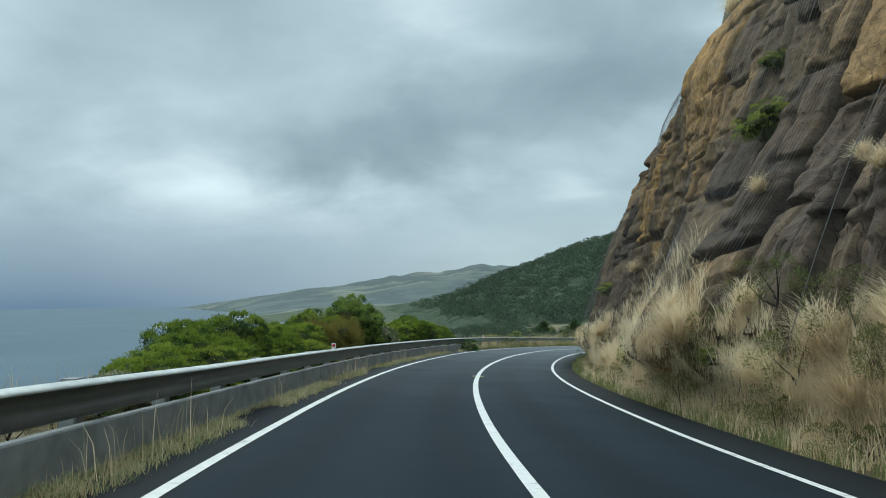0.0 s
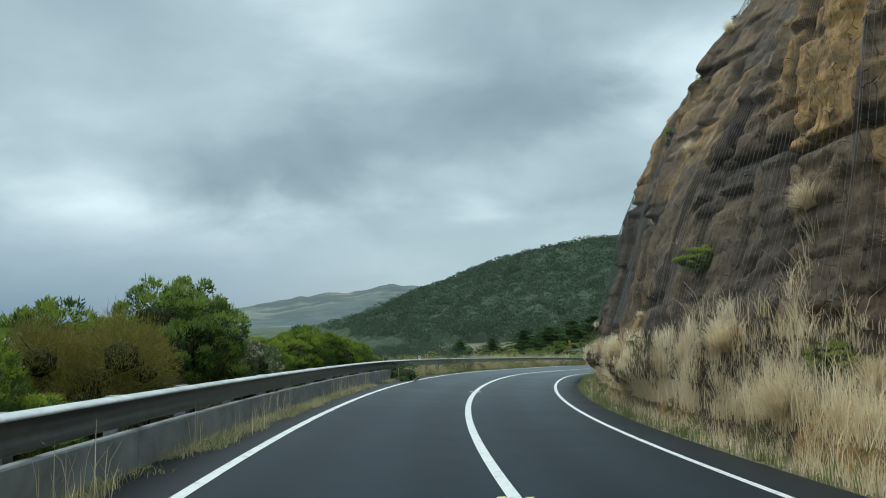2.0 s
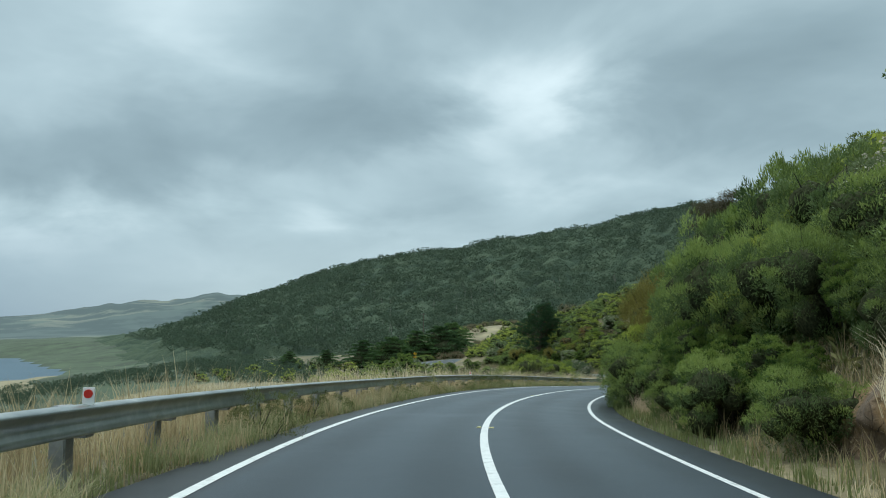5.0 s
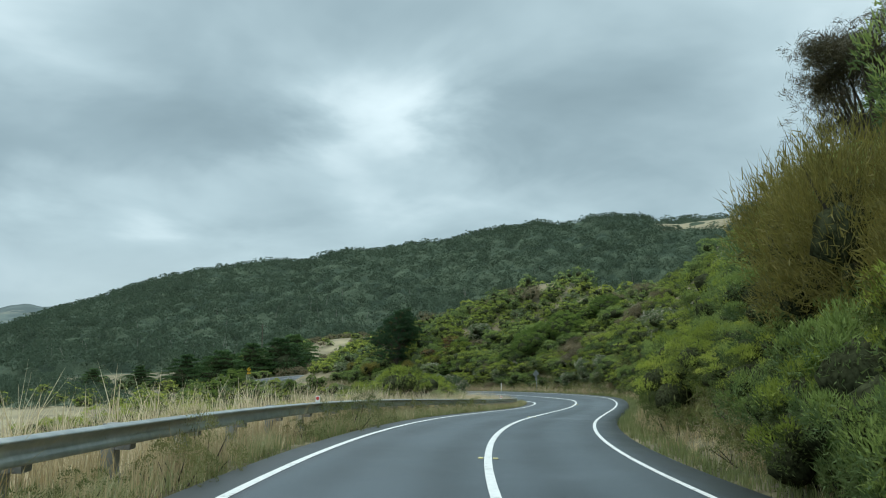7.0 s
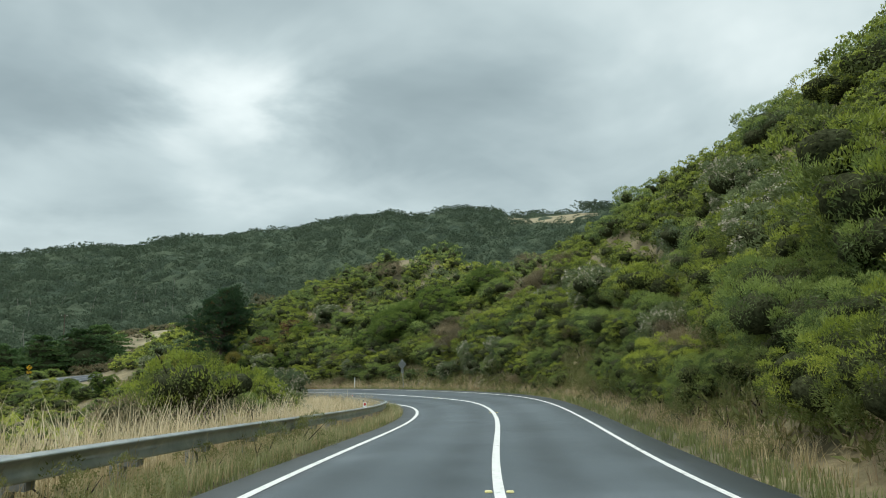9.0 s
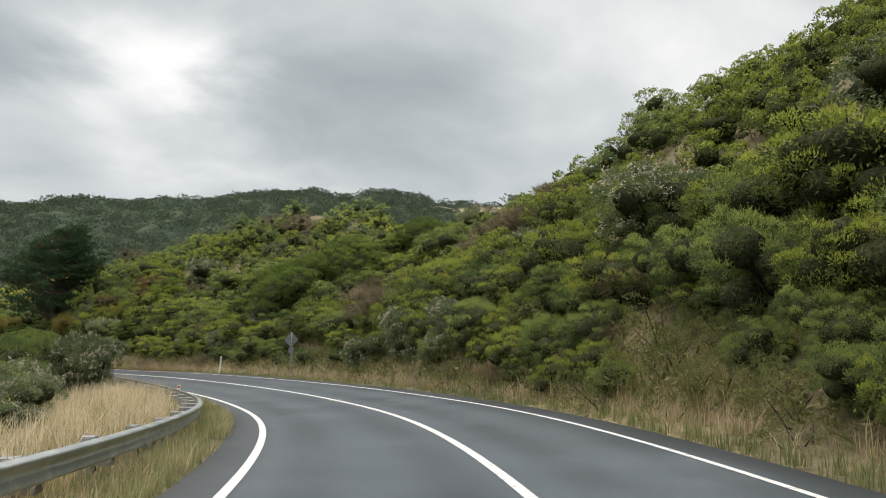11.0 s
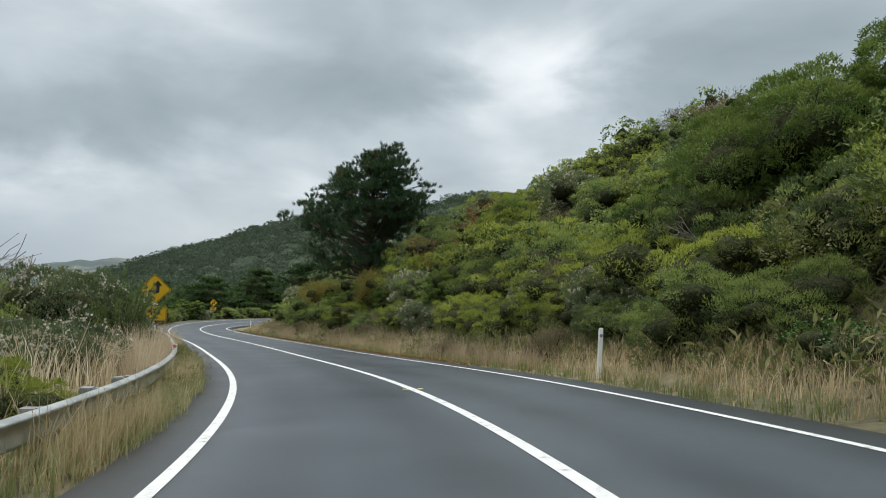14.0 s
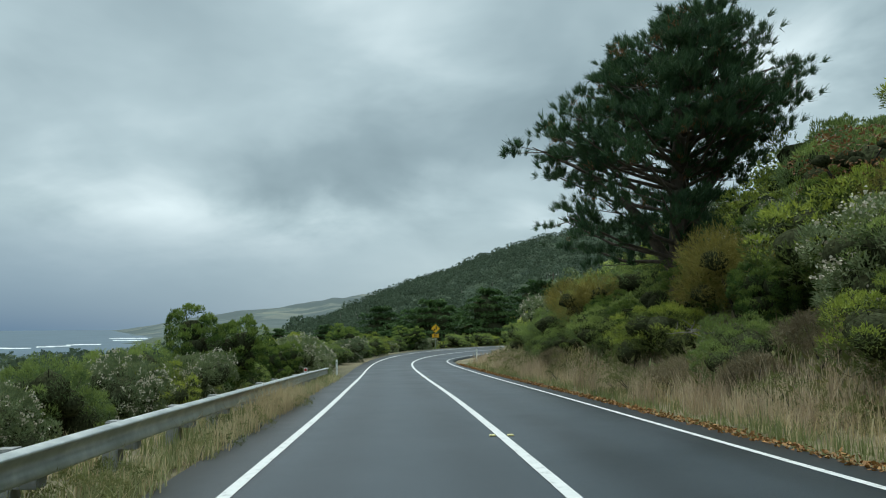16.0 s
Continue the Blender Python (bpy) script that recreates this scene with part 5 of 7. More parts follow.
# a slide of dead brown vines and brush on the slope
for u, lat in scatter(131, 139.5, 8.0, 12.8, 1.25, 27, 300):
    plant_at("dry" if rng.random() < 0.7 else "weed", u, lat, rng.uniform(0.8, 1.2), rng.uniform(0.7, 0.95), -0.3)

# leafy undergrowth between the bushes
ur = np.random.default_rng(71)
uu, ul = ur.uniform(50, 195, 24000), 4.9 + 8.0 * ur.random(24000) ** 1.5
up3 = at(uu, ul)
up3[:, 2] = ground_z(up3[:, 0], up3[:, 1]) + 0.35 * ur.random(24000) ** 2
for mat_, label_, sel in ((M_WEED, "low green undergrowth between the bushes", ur.random(24000) < 0.6), (M_DRYTWIG, "dead brown undergrowth between the bushes", None)):
    sel = sel if sel is not None else ~last
    last = sel
    v, f = leaves_at(up3[sel], np.tile([[0, 0, 1.0]], (sel.sum(), 1)), 4, 0.26, 0.035 if mat_ is M_WEED else 0.012, 0.9, ur, 0.12)
    tagged(new("undergrowth", mesh_of("undergrowth", v, f, mat_)), label_, "undergrowth", kind="stuff")

# the sea side, past the first bend
for kind, x, y, s, t in (("bright", 39.7, 98.0, 1.7, 1.2), ("bright", 43.5, 100.6, 1.2, 1.1), ("bright", 18, 84, 1.3, 0.8), ("bright", 20.5, 86, 1.2, 0.8), ("bright", 15.5, 83, 1.1, 0.8), ("bright", 44, 107, 2.0, 1.1), ("bright", 41, 105, 1.8, 1.0), ("bright", 48.5, 110, 1.7, 1.0), ("daisy", 47.5, 101.5, 0.5, 0.8), ("dark", 46, 104, 1.2, 0.9)):
    plant(kind, x, y, s, t, 0.2)
for u, lat in scatter(119, 192, -12.5, -6.3, 2.5, 13):
    k = ("daisy", "dark", "bright", "dark", "dry")[int(rng.integers(5))] if u < 146 else ("dark", "bright", "daisy", "dark")[int(rng.integers(4))]
    if 148 < u < 157 and lat > -7.5 or u < 131 and lat > -9.0:
        continue
    plant_at(k, u, lat, rng.uniform(0.75, 1.1) * (0.66 if u > 149 else 1), rng.uniform(0.85, 1.1), 0.2)
for k, u, lat, s in (("dome", 171.5, -6.8, 0.88), ("dome", 181, -6.6, 0.72), ("dark", 174.5, -8.0, 0.9), ("daisy", 159.0, -6.3, 0.5), ("dark", 161.0, -6.5, 0.6), ("daisy", 163.2, -6.4, 0.6), ("dark", 165.0, -7.2, 0.7), ("daisy", 166.8, -6.2, 0.6), ("bright", 157.2, -6.6, 0.5), ("bright", 187, -6.6, 1.15), ("daisy", 183, -6.2, 1.0), ("bright", 135, -7.4, 0.95), ("dark", 134.0, -8.2, 1.2), ("dark", 140.5, -8.6, 1.1), ("daisy", 133.2, -7.6, 0.65), ("bright", 156.5, -7.4, 0.95)):
    plant_at(k, u, lat, s, 1.25, 0.1)
for u, lat in scatter(186, 232, -9.5, -5.6, 2.1, 43, 400):
    plant_at(("dark", "bright", "daisy", "dark")[int(rng.integers(4))], u, lat, rng.uniform(0.8, 1.15), rng.uniform(0.9, 1.1), 0.15)
for u, lat in scatter(196, 236, -16, -6.0, 2.6, 49, 400):
    plant_at(("dark", "bright", "dome", "dark")[int(rng.integers(4))], u, lat, rng.uniform(0.9, 1.25), rng.uniform(0.9, 1.15), 0.1)
for k, u, lat, s, t in (("daisy", 133.0, -6.3, 1.2, 1.15), ("dark", 135.5, -7.2, 1.25, 1.15), ("bright", 137.3, -5.2, 0.55, 0.9)):
    plant_at(k, u, lat, s, t, 0.1)
for kind, x, y, s, t in (("daisy", 57.1, 128.7, 1.25, 1.2), ("dark", 55.2, 128.0, 1.2, 1.2), ("bright", 54.3, 125.6, 1.1, 1.1)):
    plant(kind, x, y, s, t, 0.05)
plant_at("ivy", 41.4, -3.5, 0.72, 0.95, 0.1)


def mesh_arrays(ob_mesh):
    n = len(ob_mesh.vertices)
    v = np.empty(n * 3, np.float32)
    ob_mesh.vertices.foreach_get("co", v)
    f = np.empty(len(ob_mesh.loops), np.int32)
    ob_mesh.loops.foreach_get("vertex_index", f)
    return v.reshape(-1, 3), f.reshape(len(ob_mesh.polygons), -1)


def stuff_of(name, label, category, crown, places, mat):
    """Many plants too far to tell apart, in one mesh. places: x, y, z, size, turn."""
    v, f = mesh_arrays(crown)
    P = np.asarray(places)
    c, s = np.cos(P[:, 4])[:, None], np.sin(P[:, 4])[:, None]
    V = np.stack([v[None, :, 0] * c - v[None, :, 1] * s, v[None, :, 0] * s + v[None, :, 1] * c, np.broadcast_to(v[None, :, 2], (len(P), len(v)))], -1)
    V = V * P[:, 3][:, None, None] + P[:, None, :3]
    F = f[None] + (np.arange(len(P)) * len(v))[:, None, None]
    return tagged(new(name, mesh_of(name, V.reshape(-1, 3), F.reshape(-1, f.shape[1]), mat)), label, category, kind="stuff")


def part_mesh(top, name):
    return next(o.data for o in top.children if o.name.split(".")[0] == name)


rest = np.concatenate([scatter(46, 235, 9.6, 30, 2.0, 9, 7000), scatter(46, 235, 30, 44, 3.2, 11, 1500), scatter(52, 236, -58, -9.5, 3.4, 10, 1800), scatter(200, 236, 30, 90, 5, 12, 200)])
by = {}
for u, lat in rest:
    q = at(u, lat)[:2]
    if lat < 0 and (u < 104 and lat > -34 or np.hypot((q[0] - 12) * 0.8, (q[1] - 165) * 0.55) < 24 or q[0] < coast(q[1]) + 30):
        continue
    by.setdefault((kind_for(u, lat, rng), 0 if -16 < lat < (24 if 82 < u < 132 else 17) and 66 < u < 190 else 2 if 0 < lat < 30 and 66 < u < 190 else 1), []).append(q)
kr = np.random.default_rng(47)
for k, n in (("dry", 150), ("bright", 70), ("dark", 60)):
    q, w = kr.uniform(0, 6.283, n), 50 * kr.random(n) ** 0.5
    by.setdefault((k, 1), []).extend(np.stack([122 + w * np.cos(q), 258 + 1.2 * w * np.sin(q)], 1))
SCRUB = {"bright": "bright green coastal scrub covering the hillside", "dark": "dark green coastal scrub covering the hillside", "daisy": "grey-green scrub on the hillside", "dry": "dry brown scrub on the hillside"}
for (k, away), pts in by.items():
    pts = np.array(pts)
    z = ground_z(pts[:, 0], pts[:, 1])
    pl = np.stack([pts[:, 0], pts[:, 1], z - 0.3, rng.uniform(0.9, 1.35, len(pts)) * np.where(rng.random(len(pts)) < 0.10, 1.3, 1.0), rng.uniform(0, 6.28, len(pts))], 1)
    src = FAR[away][k]
    stuff_of("scrub", SCRUB[k], "scrub", part_mesh(src, "crown"), pl, part_mesh(src, "crown").materials[0])
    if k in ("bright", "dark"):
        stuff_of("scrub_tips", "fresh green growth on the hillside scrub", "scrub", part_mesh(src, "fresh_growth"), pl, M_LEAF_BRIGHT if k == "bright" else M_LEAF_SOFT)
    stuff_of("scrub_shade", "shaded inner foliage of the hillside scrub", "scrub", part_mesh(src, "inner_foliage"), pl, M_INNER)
for kinds in FAR.values():
    for o in kinds.values():
        for q in list(o.children):
            bpy.data.objects.remove(q)
        bpy.data.objects.remove(o)


def grass(name, label, xyz, height, blades, mat, seed, width=0.008, lean=0.35):
    """Tufts of bent blades at xyz, as one mesh."""
    rng = np.random.default_rng(seed)
    n = len(xyz) * blades
    b = np.repeat(xyz, blades, 0) + rng.normal(0, 1, (n, 3)) * np.array([0.06, 0.06, 0])
    h = np.repeat(height, blades) * rng.uniform(0.5, 1.15, n)
    a = rng.uniform(0, 6.283, n)
    out = np.stack([np.cos(a), np.sin(a), 0 * a], 1)
    side = np.stack([-np.sin(a), np.cos(a), 0 * a], 1) * (width * rng.uniform(0.6, 1.4, n))[:, None]
    ln = (lean * rng.uniform(0.1, 1.3, n) * h)[:, None]
    mid = b + out * ln * 0.3 + np.array([0, 0, 0.6]) * h[:, None]
    tip = b + out * ln + np.array([0, 0, 1.0]) * h[:, None]
    v = np.stack([b - side, b + side, mid - side * 0.8, mid + side * 0.8, tip], 1).reshape(-1, 3)
    i = np.arange(n)[:, None] * 5
    f = np.concatenate([i + [0, 1, 3], i + [0, 3, 2], i + [2, 3, 4]])
    return tagged(new(name, mesh_of(name, v, f, mat)), label, "grass", kind="stuff")


def strip_points(u0, u1, l0, l1, per_m2, seed, clump=0.4):
    rng = np.random.default_rng(seed)
    n = int((u1 - u0) * abs(l1 - l0) * per_m2)
    u, l = rng.uniform(u0, u1, n), rng.uniform(l0, l1, n)
    keep = fbm(u * 0.8, l * 0.8, 0, 3, seed) > -clump + 0 * u
    u, l = u[keep], l[keep]
    p = at(u, l)
    p[:, 2] = ground_z(p[:, 0], p[:, 1]) - 0.02
    return p, u, l


def edge(u, e):
    return np.interp(u, *zip(*e))


# verge on the hill side: short and green at the asphalt, tall and dry behind
p, u, l = strip_points(-4, 196, 3.0, 6.6, 24, 101, 0.9)
d = l - edge(u, EDGE_R)
m = (d > 0.02) & ((u > 46) | (l < 5.0)) & ((u < 66) | (l < 5.3 + 0.8 * fbm(u * 0.3, 0 * u, 0, 2, 103)))
tall = smooth(0.4, 1.2, d)
g = m & (RNG.random(len(d)) > tall * 0.65) & ((u > 47) | (d < 0.45))
grass("green_verge_grass", "short green and yellow grass along the asphalt", p[g], 0.10 + 0.25 * RNG.random(g.sum()), 8, M_GRASS_GREEN, 1, 0.007)
g = m & (d > 0.35) & (u > 47) & (RNG.random(len(d)) < 0.2 + 0.5 * tall)
grass("dry_verge_grass", "tall dry straw-coloured grass along the foot of the bank", p[g], (0.14 + 0.34 * tall[g]) * (0.5 + 0.9 * RNG.random(g.sum())), 7, M_GRASS_DRY, 2, 0.006, 0.7)
# tall tan grass gone to seed behind the short strip
p, u, l = strip_points(76, 196, 3.4, 6.4, 26, 117, 0.1)
d = l - edge(u, EDGE_R)
g = (RNG.random(len(d)) < np.interp(u, [100, 140, 152], [0.45, 0.5, 1.0])) & (d > np.interp(u, [76, 118, 128], [0.9, 1.0, 0.75]) + 0.3 * fbm(u * 0.35, 0 * u, 0, 2, 119)) & (d < np.interp(u, [120, 130], [1.8, 2.5]))
grass("seeding_grass", "tall tan grass gone to seed along the foot of the slope", p[g], (0.42 + 0.42 * RNG.random(g.sum())) * np.interp(u[g], [100, 130, 140, 150], [0.6, 0.62, 0.7, 1.1]), 9, M_GRASS_TAN, 121, 0.0045, 0.5)
# verge on the sea side
p, u, l = strip_points(-4, 184, -8.5, -3.2, 30, 102, 0.7)
d = edge(u, EDGE_L) - l
m = (d > 0.03) & ((l > -5.0) | (RNG.random(len(d)) < 0.45)) & ~((u < 44) & (l < -4.0) & (l > -5.6))
thin = np.where(u < 44, 0.25, 1.0)
tall = smooth(0.3, 1.0, d)
lush = np.interp(u, [90, 110], [0.0, 1.0])
g = m & (RNG.random(len(d)) < thin * (1 - (0.7 - 0.45 * lush) * tall))
grass("green_verge_grass", "short green grass at the guardrail's foot", p[g], 0.08 + (0.22 + 0.12 * lush[g]) * RNG.random(g.sum()), 7, M_GRASS_GREEN, 3, 0.006)
g = m & (d > 0.2) & (RNG.random(len(d)) < thin * (0.4 + 0.6 * tall) * (1 - 0.6 * lush) * np.where((u > 140) & (l > rail_lat(u)), 0.35, 1.0))
grass("dry_verge_grass", "tall seeding dry grass round the guardrail", p[g], np.interp(u[g], [95, 112], [1.0, 0.7]) * np.where(d[g] < 0.9, np.interp(u[g], [46, 52, 95, 112], [1.0, 0.55, 0.55, 0.6]), 1.0) * (0.28 + 0.55 * tall[g] * (0.75 + 0.5 * fbm(u[g] * 0.4, l[g], 0, 2, 91))) * (0.5 + 0.9 * RNG.random(g.sum())) * np.interp(u[g], [146, 152], [1.0, 0.55]), 7, M_GRASS_DRY, 4, 0.006, 0.6)

# pale straw at the foot of the rock, down to the asphalt
p, u, l = strip_points(-4, 47, 3.2, 5.4, 60, 109, 0.55)
d = l - edge(u, EDGE_R)
g = (d > 0.18 + 0.25 * RNG.random(len(d))) & (RNG.random(len(d)) < np.interp(u, [18, 26], [1.0, 0.5]))
grass("dry_verge_grass", "pale dry grass at the foot of the rock cutting", p[g], (0.18 + 0.30 * smooth(0.2, 1.1, d[g])) * np.interp(u[g], [16, 24, 30, 36], [1.35, 1.0, 0.7, 0.8]) * (0.5 + 0.9 * RNG.random(g.sum())), 8, M_GRASS_PALE, 5, 0.005, 0.75)

# weeds and straw in the gutter under the guardrail
wr = np.random.default_rng(61)
wu = wr.uniform(-4, 182, 14000)
wl = rail_lat(wu) + 0.05 + np.interp(wu, [42, 52], [0.42, 0.66]) * wr.random(14000) ** 1.3
ok = (fbm(wu * 0.5, wl * 2, 0, 3, 63) > np.interp(wu, [0, 44, 50, 180], [-0.12, -0.12, -0.3, -0.45])) & (wl < edge(wu, EDGE_L) + np.interp(wu, [40, 60], [0.65, 0.05]))
wp = at(wu[ok], wl[ok], -0.01)
hh = np.interp(wu[ok], [42, 44.5, 56, 80, 95, 110], [0.095, 0.30, 0.25, 0.26, 0.24, 0.17]) * (0.5 + wr.random(ok.sum()))
half = wr.random(ok.sum()) < np.where(wu[ok] < 46, 0.75, 0.72)
first = wu[ok] < 46
for sel, blades, wide, lean in ((first, 13, 0.0032, 1.5), (~first, 6, 0.0055, 0.7)):
    grass("gutter_grass", "short mixed grass growing in the gravel under the guardrail", wp[half & sel], hh[half & sel], blades, M_GRASS_GREEN, 65, wide, lean)
    grass("gutter_grass", "dry straw growing in the gravel under the guardrail", wp[~half & sel], hh[~half & sel] * 1.2, blades - 1, M_GRASS_DRY, 66, wide, lean)

for u in np.arange(50.5, 92, 1.7):
    if vnoise(u * 0.37, 0, 0, 5) > -0.35:
        plant_at("weed", u + wr.uniform(-0.5, 0.5), rail_lat(u) + wr.uniform(0.15, 0.5), wr.uniform(0.24, 0.46), wr.uniform(0.9, 1.4), 0.1)

for u in np.arange(138.5, 168, 1.1):
    plant_at("weed", u + wr.uniform(-0.4, 0.4), rail_lat(u) + wr.uniform(0.12, 0.5), wr.uniform(0.16, 0.30), wr.uniform(0.7, 1.1), 0.1)

# orange leaf litter along the asphalt's edge
lr = np.random.default_rng(67)
lu = lr.uniform(146, 196, 5000)
ll = edge(lu, EDGE_R) - 0.10 + 0.32 * lr.random(5000) ** 1.3
lp = at(lu, ll, 0.012)
lp[:, 2] = np.maximum(lp[:, 2], ground_z(lp[:, 0], lp[:, 1]) + 0.01)
v, f = leaves_at(lp, np.stack([lr.normal(0, 1, 5000), lr.normal(0, 1, 5000), np.full(5000, 0.15)], 1), 1, 0.07, 0.02, 0.2, lr, 0.01)
tagged(new("leaf_litter", mesh_of("leaf_litter", v, f, M_LITTER)), "orange-brown dead leaves strewn along the asphalt", "leaf litter", kind="stuff")

# tall feathery grass behind the guardrail past the first bend
p, u, l = strip_points(52, 152, -7.6, -4.65, 14, 105, 0.6)
g = RNG.random(len(u)) < 0.62 + 0.3 * fbm(u * 0.15, l * 0.3, 0, 2, 107)
grass("feather_grass", "tall pale feathery grass behind the guardrail", p[g], (0.6 + 0.6 * RNG.random(g.sum())) * np.interp(u[g], [56, 64, 98, 106, 130, 138], [0.8, 1.15, 1.15, 0.75, 0.75, 1.1]), 8, M_GRASS_PALE, 69, 0.006, 0.55)

cu = np.concatenate([wr.normal(m, w, n) for m, w, n in ((136.5, 1.0, 120), (143.0, 0.9, 110), (164.5, 2.2, 260), (58.5, 1.6, 90), (68.0, 1.4, 80))])
cl_ = rail_lat(cu) + 0.12 + 0.45 * wr.random(len(cu))
grass("seeding_grass", "clumps of tall seeding grass in front of the guardrail", at(cu, cl_, -0.06), 0.3 + 0.38 * wr.random(len(cu)), 9, M_GRASS_DRY, 75, 0.0045, 0.5)

bu_ = wr.uniform(141.5, 151.5, 520)
bl_ = rail_lat(bu_) - 0.15 - 1.5 * wr.random(520) ** 1.3
bp_ = at(bu_, bl_)
bp_[:, 2] = ground_z(bp_[:, 0], bp_[:, 1]) - 0.02
grass("seeding_grass", "tall pale grass gone to seed behind the guardrail", bp_, 0.75 + 0.5 * wr.random(520), 10, M_GRASS_TAN, 79, 0.0045, 0.5)

gu_ = wr.uniform(59.9, 62.0, 70)
gp_ = at(gu_, 3.95 + 0.9 * wr.random(70))
gp_[:, 2] = ground_z(gp_[:, 0], gp_[:, 1]) - 0.02
grass("seeding_grass", "clump of pale dry grass between the bushes", gp_, 0.4 + 0.35 * wr.random(70), 12, M_GRASS_TAN, 77, 0.0045, 0.7)

# thin dry stalks stand up here and there along the kerb wall
su = wr.choice(wr.uniform(-3, 44, 26), 170) + wr.normal(0, 0.35, 170)
sp = at(su, rail_lat(su) + 0.06 + 0.35 * wr.random(170), 0.0)
grass("dry_stalks", "thin dry seed stalks along the kerb wall", sp, 0.20 + 0.55 * wr.random(170) ** 1.5, 3, M_GRASS_PALE, 73, 0.0035, 0.45)

# ---- forest on the far hill ----
def domes(x, y, size, seed):
    """Rounded tree crowns side by side: height 0 to 1, and each crown's number."""
    gx, gy = x / size, y / size
    ix, iy = np.floor(gx).astype(np.int64), np.floor(gy).astype(np.int64)
    best, cid = np.zeros(x.shape), np.zeros(x.shape)
    for dx in (-1, 0, 1):
        for dy in (-1, 0, 1):
            a, b = ix + dx, iy + dy
            d = np.hypot(gx - a - hash3(a, b, a * 0, seed), gy - b - hash3(a, b, a * 0, seed + 1))
            k = hash3(a, b, a * 0, seed + 2)
            h = (0.45 + 0.55 * k) * np.sqrt(np.maximum(0, 1 - (d / (0.62 + 0.2 * k)) ** 2))
            cid, best = np.where(h > best, k, cid), np.maximum(best, h)
    return best, cid


fa, fr = np.radians(np.linspace(-90, 9, 420)), np.concatenate([np.arange(228, 700, 2.8), np.arange(700, 1000, 8)])
FA, FR = np.meshgrid(fa, fr, indexing="ij")
fx, fy = 40 - np.sin(FA) * FR, 100 + np.cos(FA) * FR
h1, c1 = domes(fx, fy, 9.5, 101)
h2, c2 = domes(fx, fy, 5.5, 201)
gap = smooth(-0.35, 0.1, fbm(fx * 0.02, fy * 0.02, 0, 3, 301))
edge_in = smooth(0, 24, FR - 228 - 14 * fbm(fx * 0.03, fy * 0.03, 0, 2, 303)) * smooth(9, 2, np.degrees(FA)) * smooth(52, 72, np.hypot(fx - 122, (fy - 258) * 0.8)) * smooth(42, 54, np.hypot(fx - 536, fy - 386))
top = np.maximum(h1 * 5.5 * (0.55 + 0.45 * gap), h2 * 3.0) + 0.7 * fbm(fx * 0.45, fy * 0.45, 0, 2, 305)
fz = ground_z(fx, fy) + (top + 0.6) * edge_in - 1.4 * (1 - edge_in)
forest = new("forest", mesh_of("forest", np.stack([fx, fy, fz], -1).reshape(-1, 3), grid_faces(len(fa), len(fr))[:, ::-1], M_FOREST, True))
forest.data.attributes.new("crown", "FLOAT", "POINT").data.foreach_set("value", np.where(h1 * 7.5 > h2 * 4, c1, c2).astype(np.float32).ravel())
tagged(forest, "dense grey-green eucalypt forest covering the hill", "forest", kind="stuff")

# leafy crowns, close together over the whole hill
frng = np.random.default_rng(17)


def gum_crown(seed):
    c, nr, lit_new_growth, cs, rs = clumped_points(13, 11, np.random.default_rng(seed), 5, 1.0, 1.1, 0.75)
    return mesh_of("crown", *leaves_on(c, nr, 0.18, 0.105, 0.25, np.random.default_rng(seed + 1), False))


a, r = frng.uniform(-82, 6, 9000), 228 + 440 * frng.random(9000) ** 0.8
sx, sy = 40 - np.sin(np.radians(a)) * r, 100 + np.cos(np.radians(a)) * r
cell, first = np.unique(np.floor(sx / 7.5).astype(np.int64) * 100000 + np.floor(sy / 7.5).astype(np.int64), return_index=True)
sx, sy, r, a = sx[first], sy[first], r[first], a[first]
keep = (np.hypot(sx - 536, sy - 386) > 46) & (np.hypot(sx - 122, (sy - 258) * 0.8) > 62) & (sx > coast(sy) + 60) & (r > 236 + 18 * fbm(sx * 0.03, sy * 0.03, 0, 2, 303)) & (a < 4 + 2 * fbm(r * 0.02, 0 * r, 0, 2, 307))
sx, sy = sx[keep], sy[keep]
lx, ly = np.concatenate([frng.uniform(20, 46, 120), frng.uniform(-45, 25, 420)]), np.concatenate([frng.uniform(196, 330, 120), frng.uniform(212, 335, 420)])
low = np.arange(540) >= 120
ok = lx > coast(ly) + 22
lx, ly, low = lx[ok], ly[ok], low[ok]
sx, sy = np.concatenate([sx, lx]), np.concatenate([sy, ly])
size = np.concatenate([frng.uniform(3.1, 5.4, keep.sum()), frng.uniform(1.4, 2.6, len(lx)) * np.where(low, 0.75, 1.0)])
sz = ground_z(sx, sy) + np.concatenate([frng.uniform(0.2, 3.4, keep.sum()), np.full(len(lx), -0.3)])
bx, by = 560 + frng.normal(0, 9, 14), 361 + frng.normal(0, 9, 14)
sx, sy, size = np.concatenate([sx, bx]), np.concatenate([sy, by]), np.concatenate([size, frng.uniform(4.5, 6.5, 14)])
sz = np.concatenate([sz, ground_z(bx, by) + 3.5])
for k in range(3):
    m = np.arange(len(sx)) % 3 == k
    stuff_of("forest_crowns", "grey-green eucalypt crowns crowded over the hill", "forest", gum_crown(40 + 7 * k),
             np.stack([sx[m], sy[m], sz[m], size[m], frng.uniform(0, 6.28, m.sum())], 1), M_LEAF_FOREST)

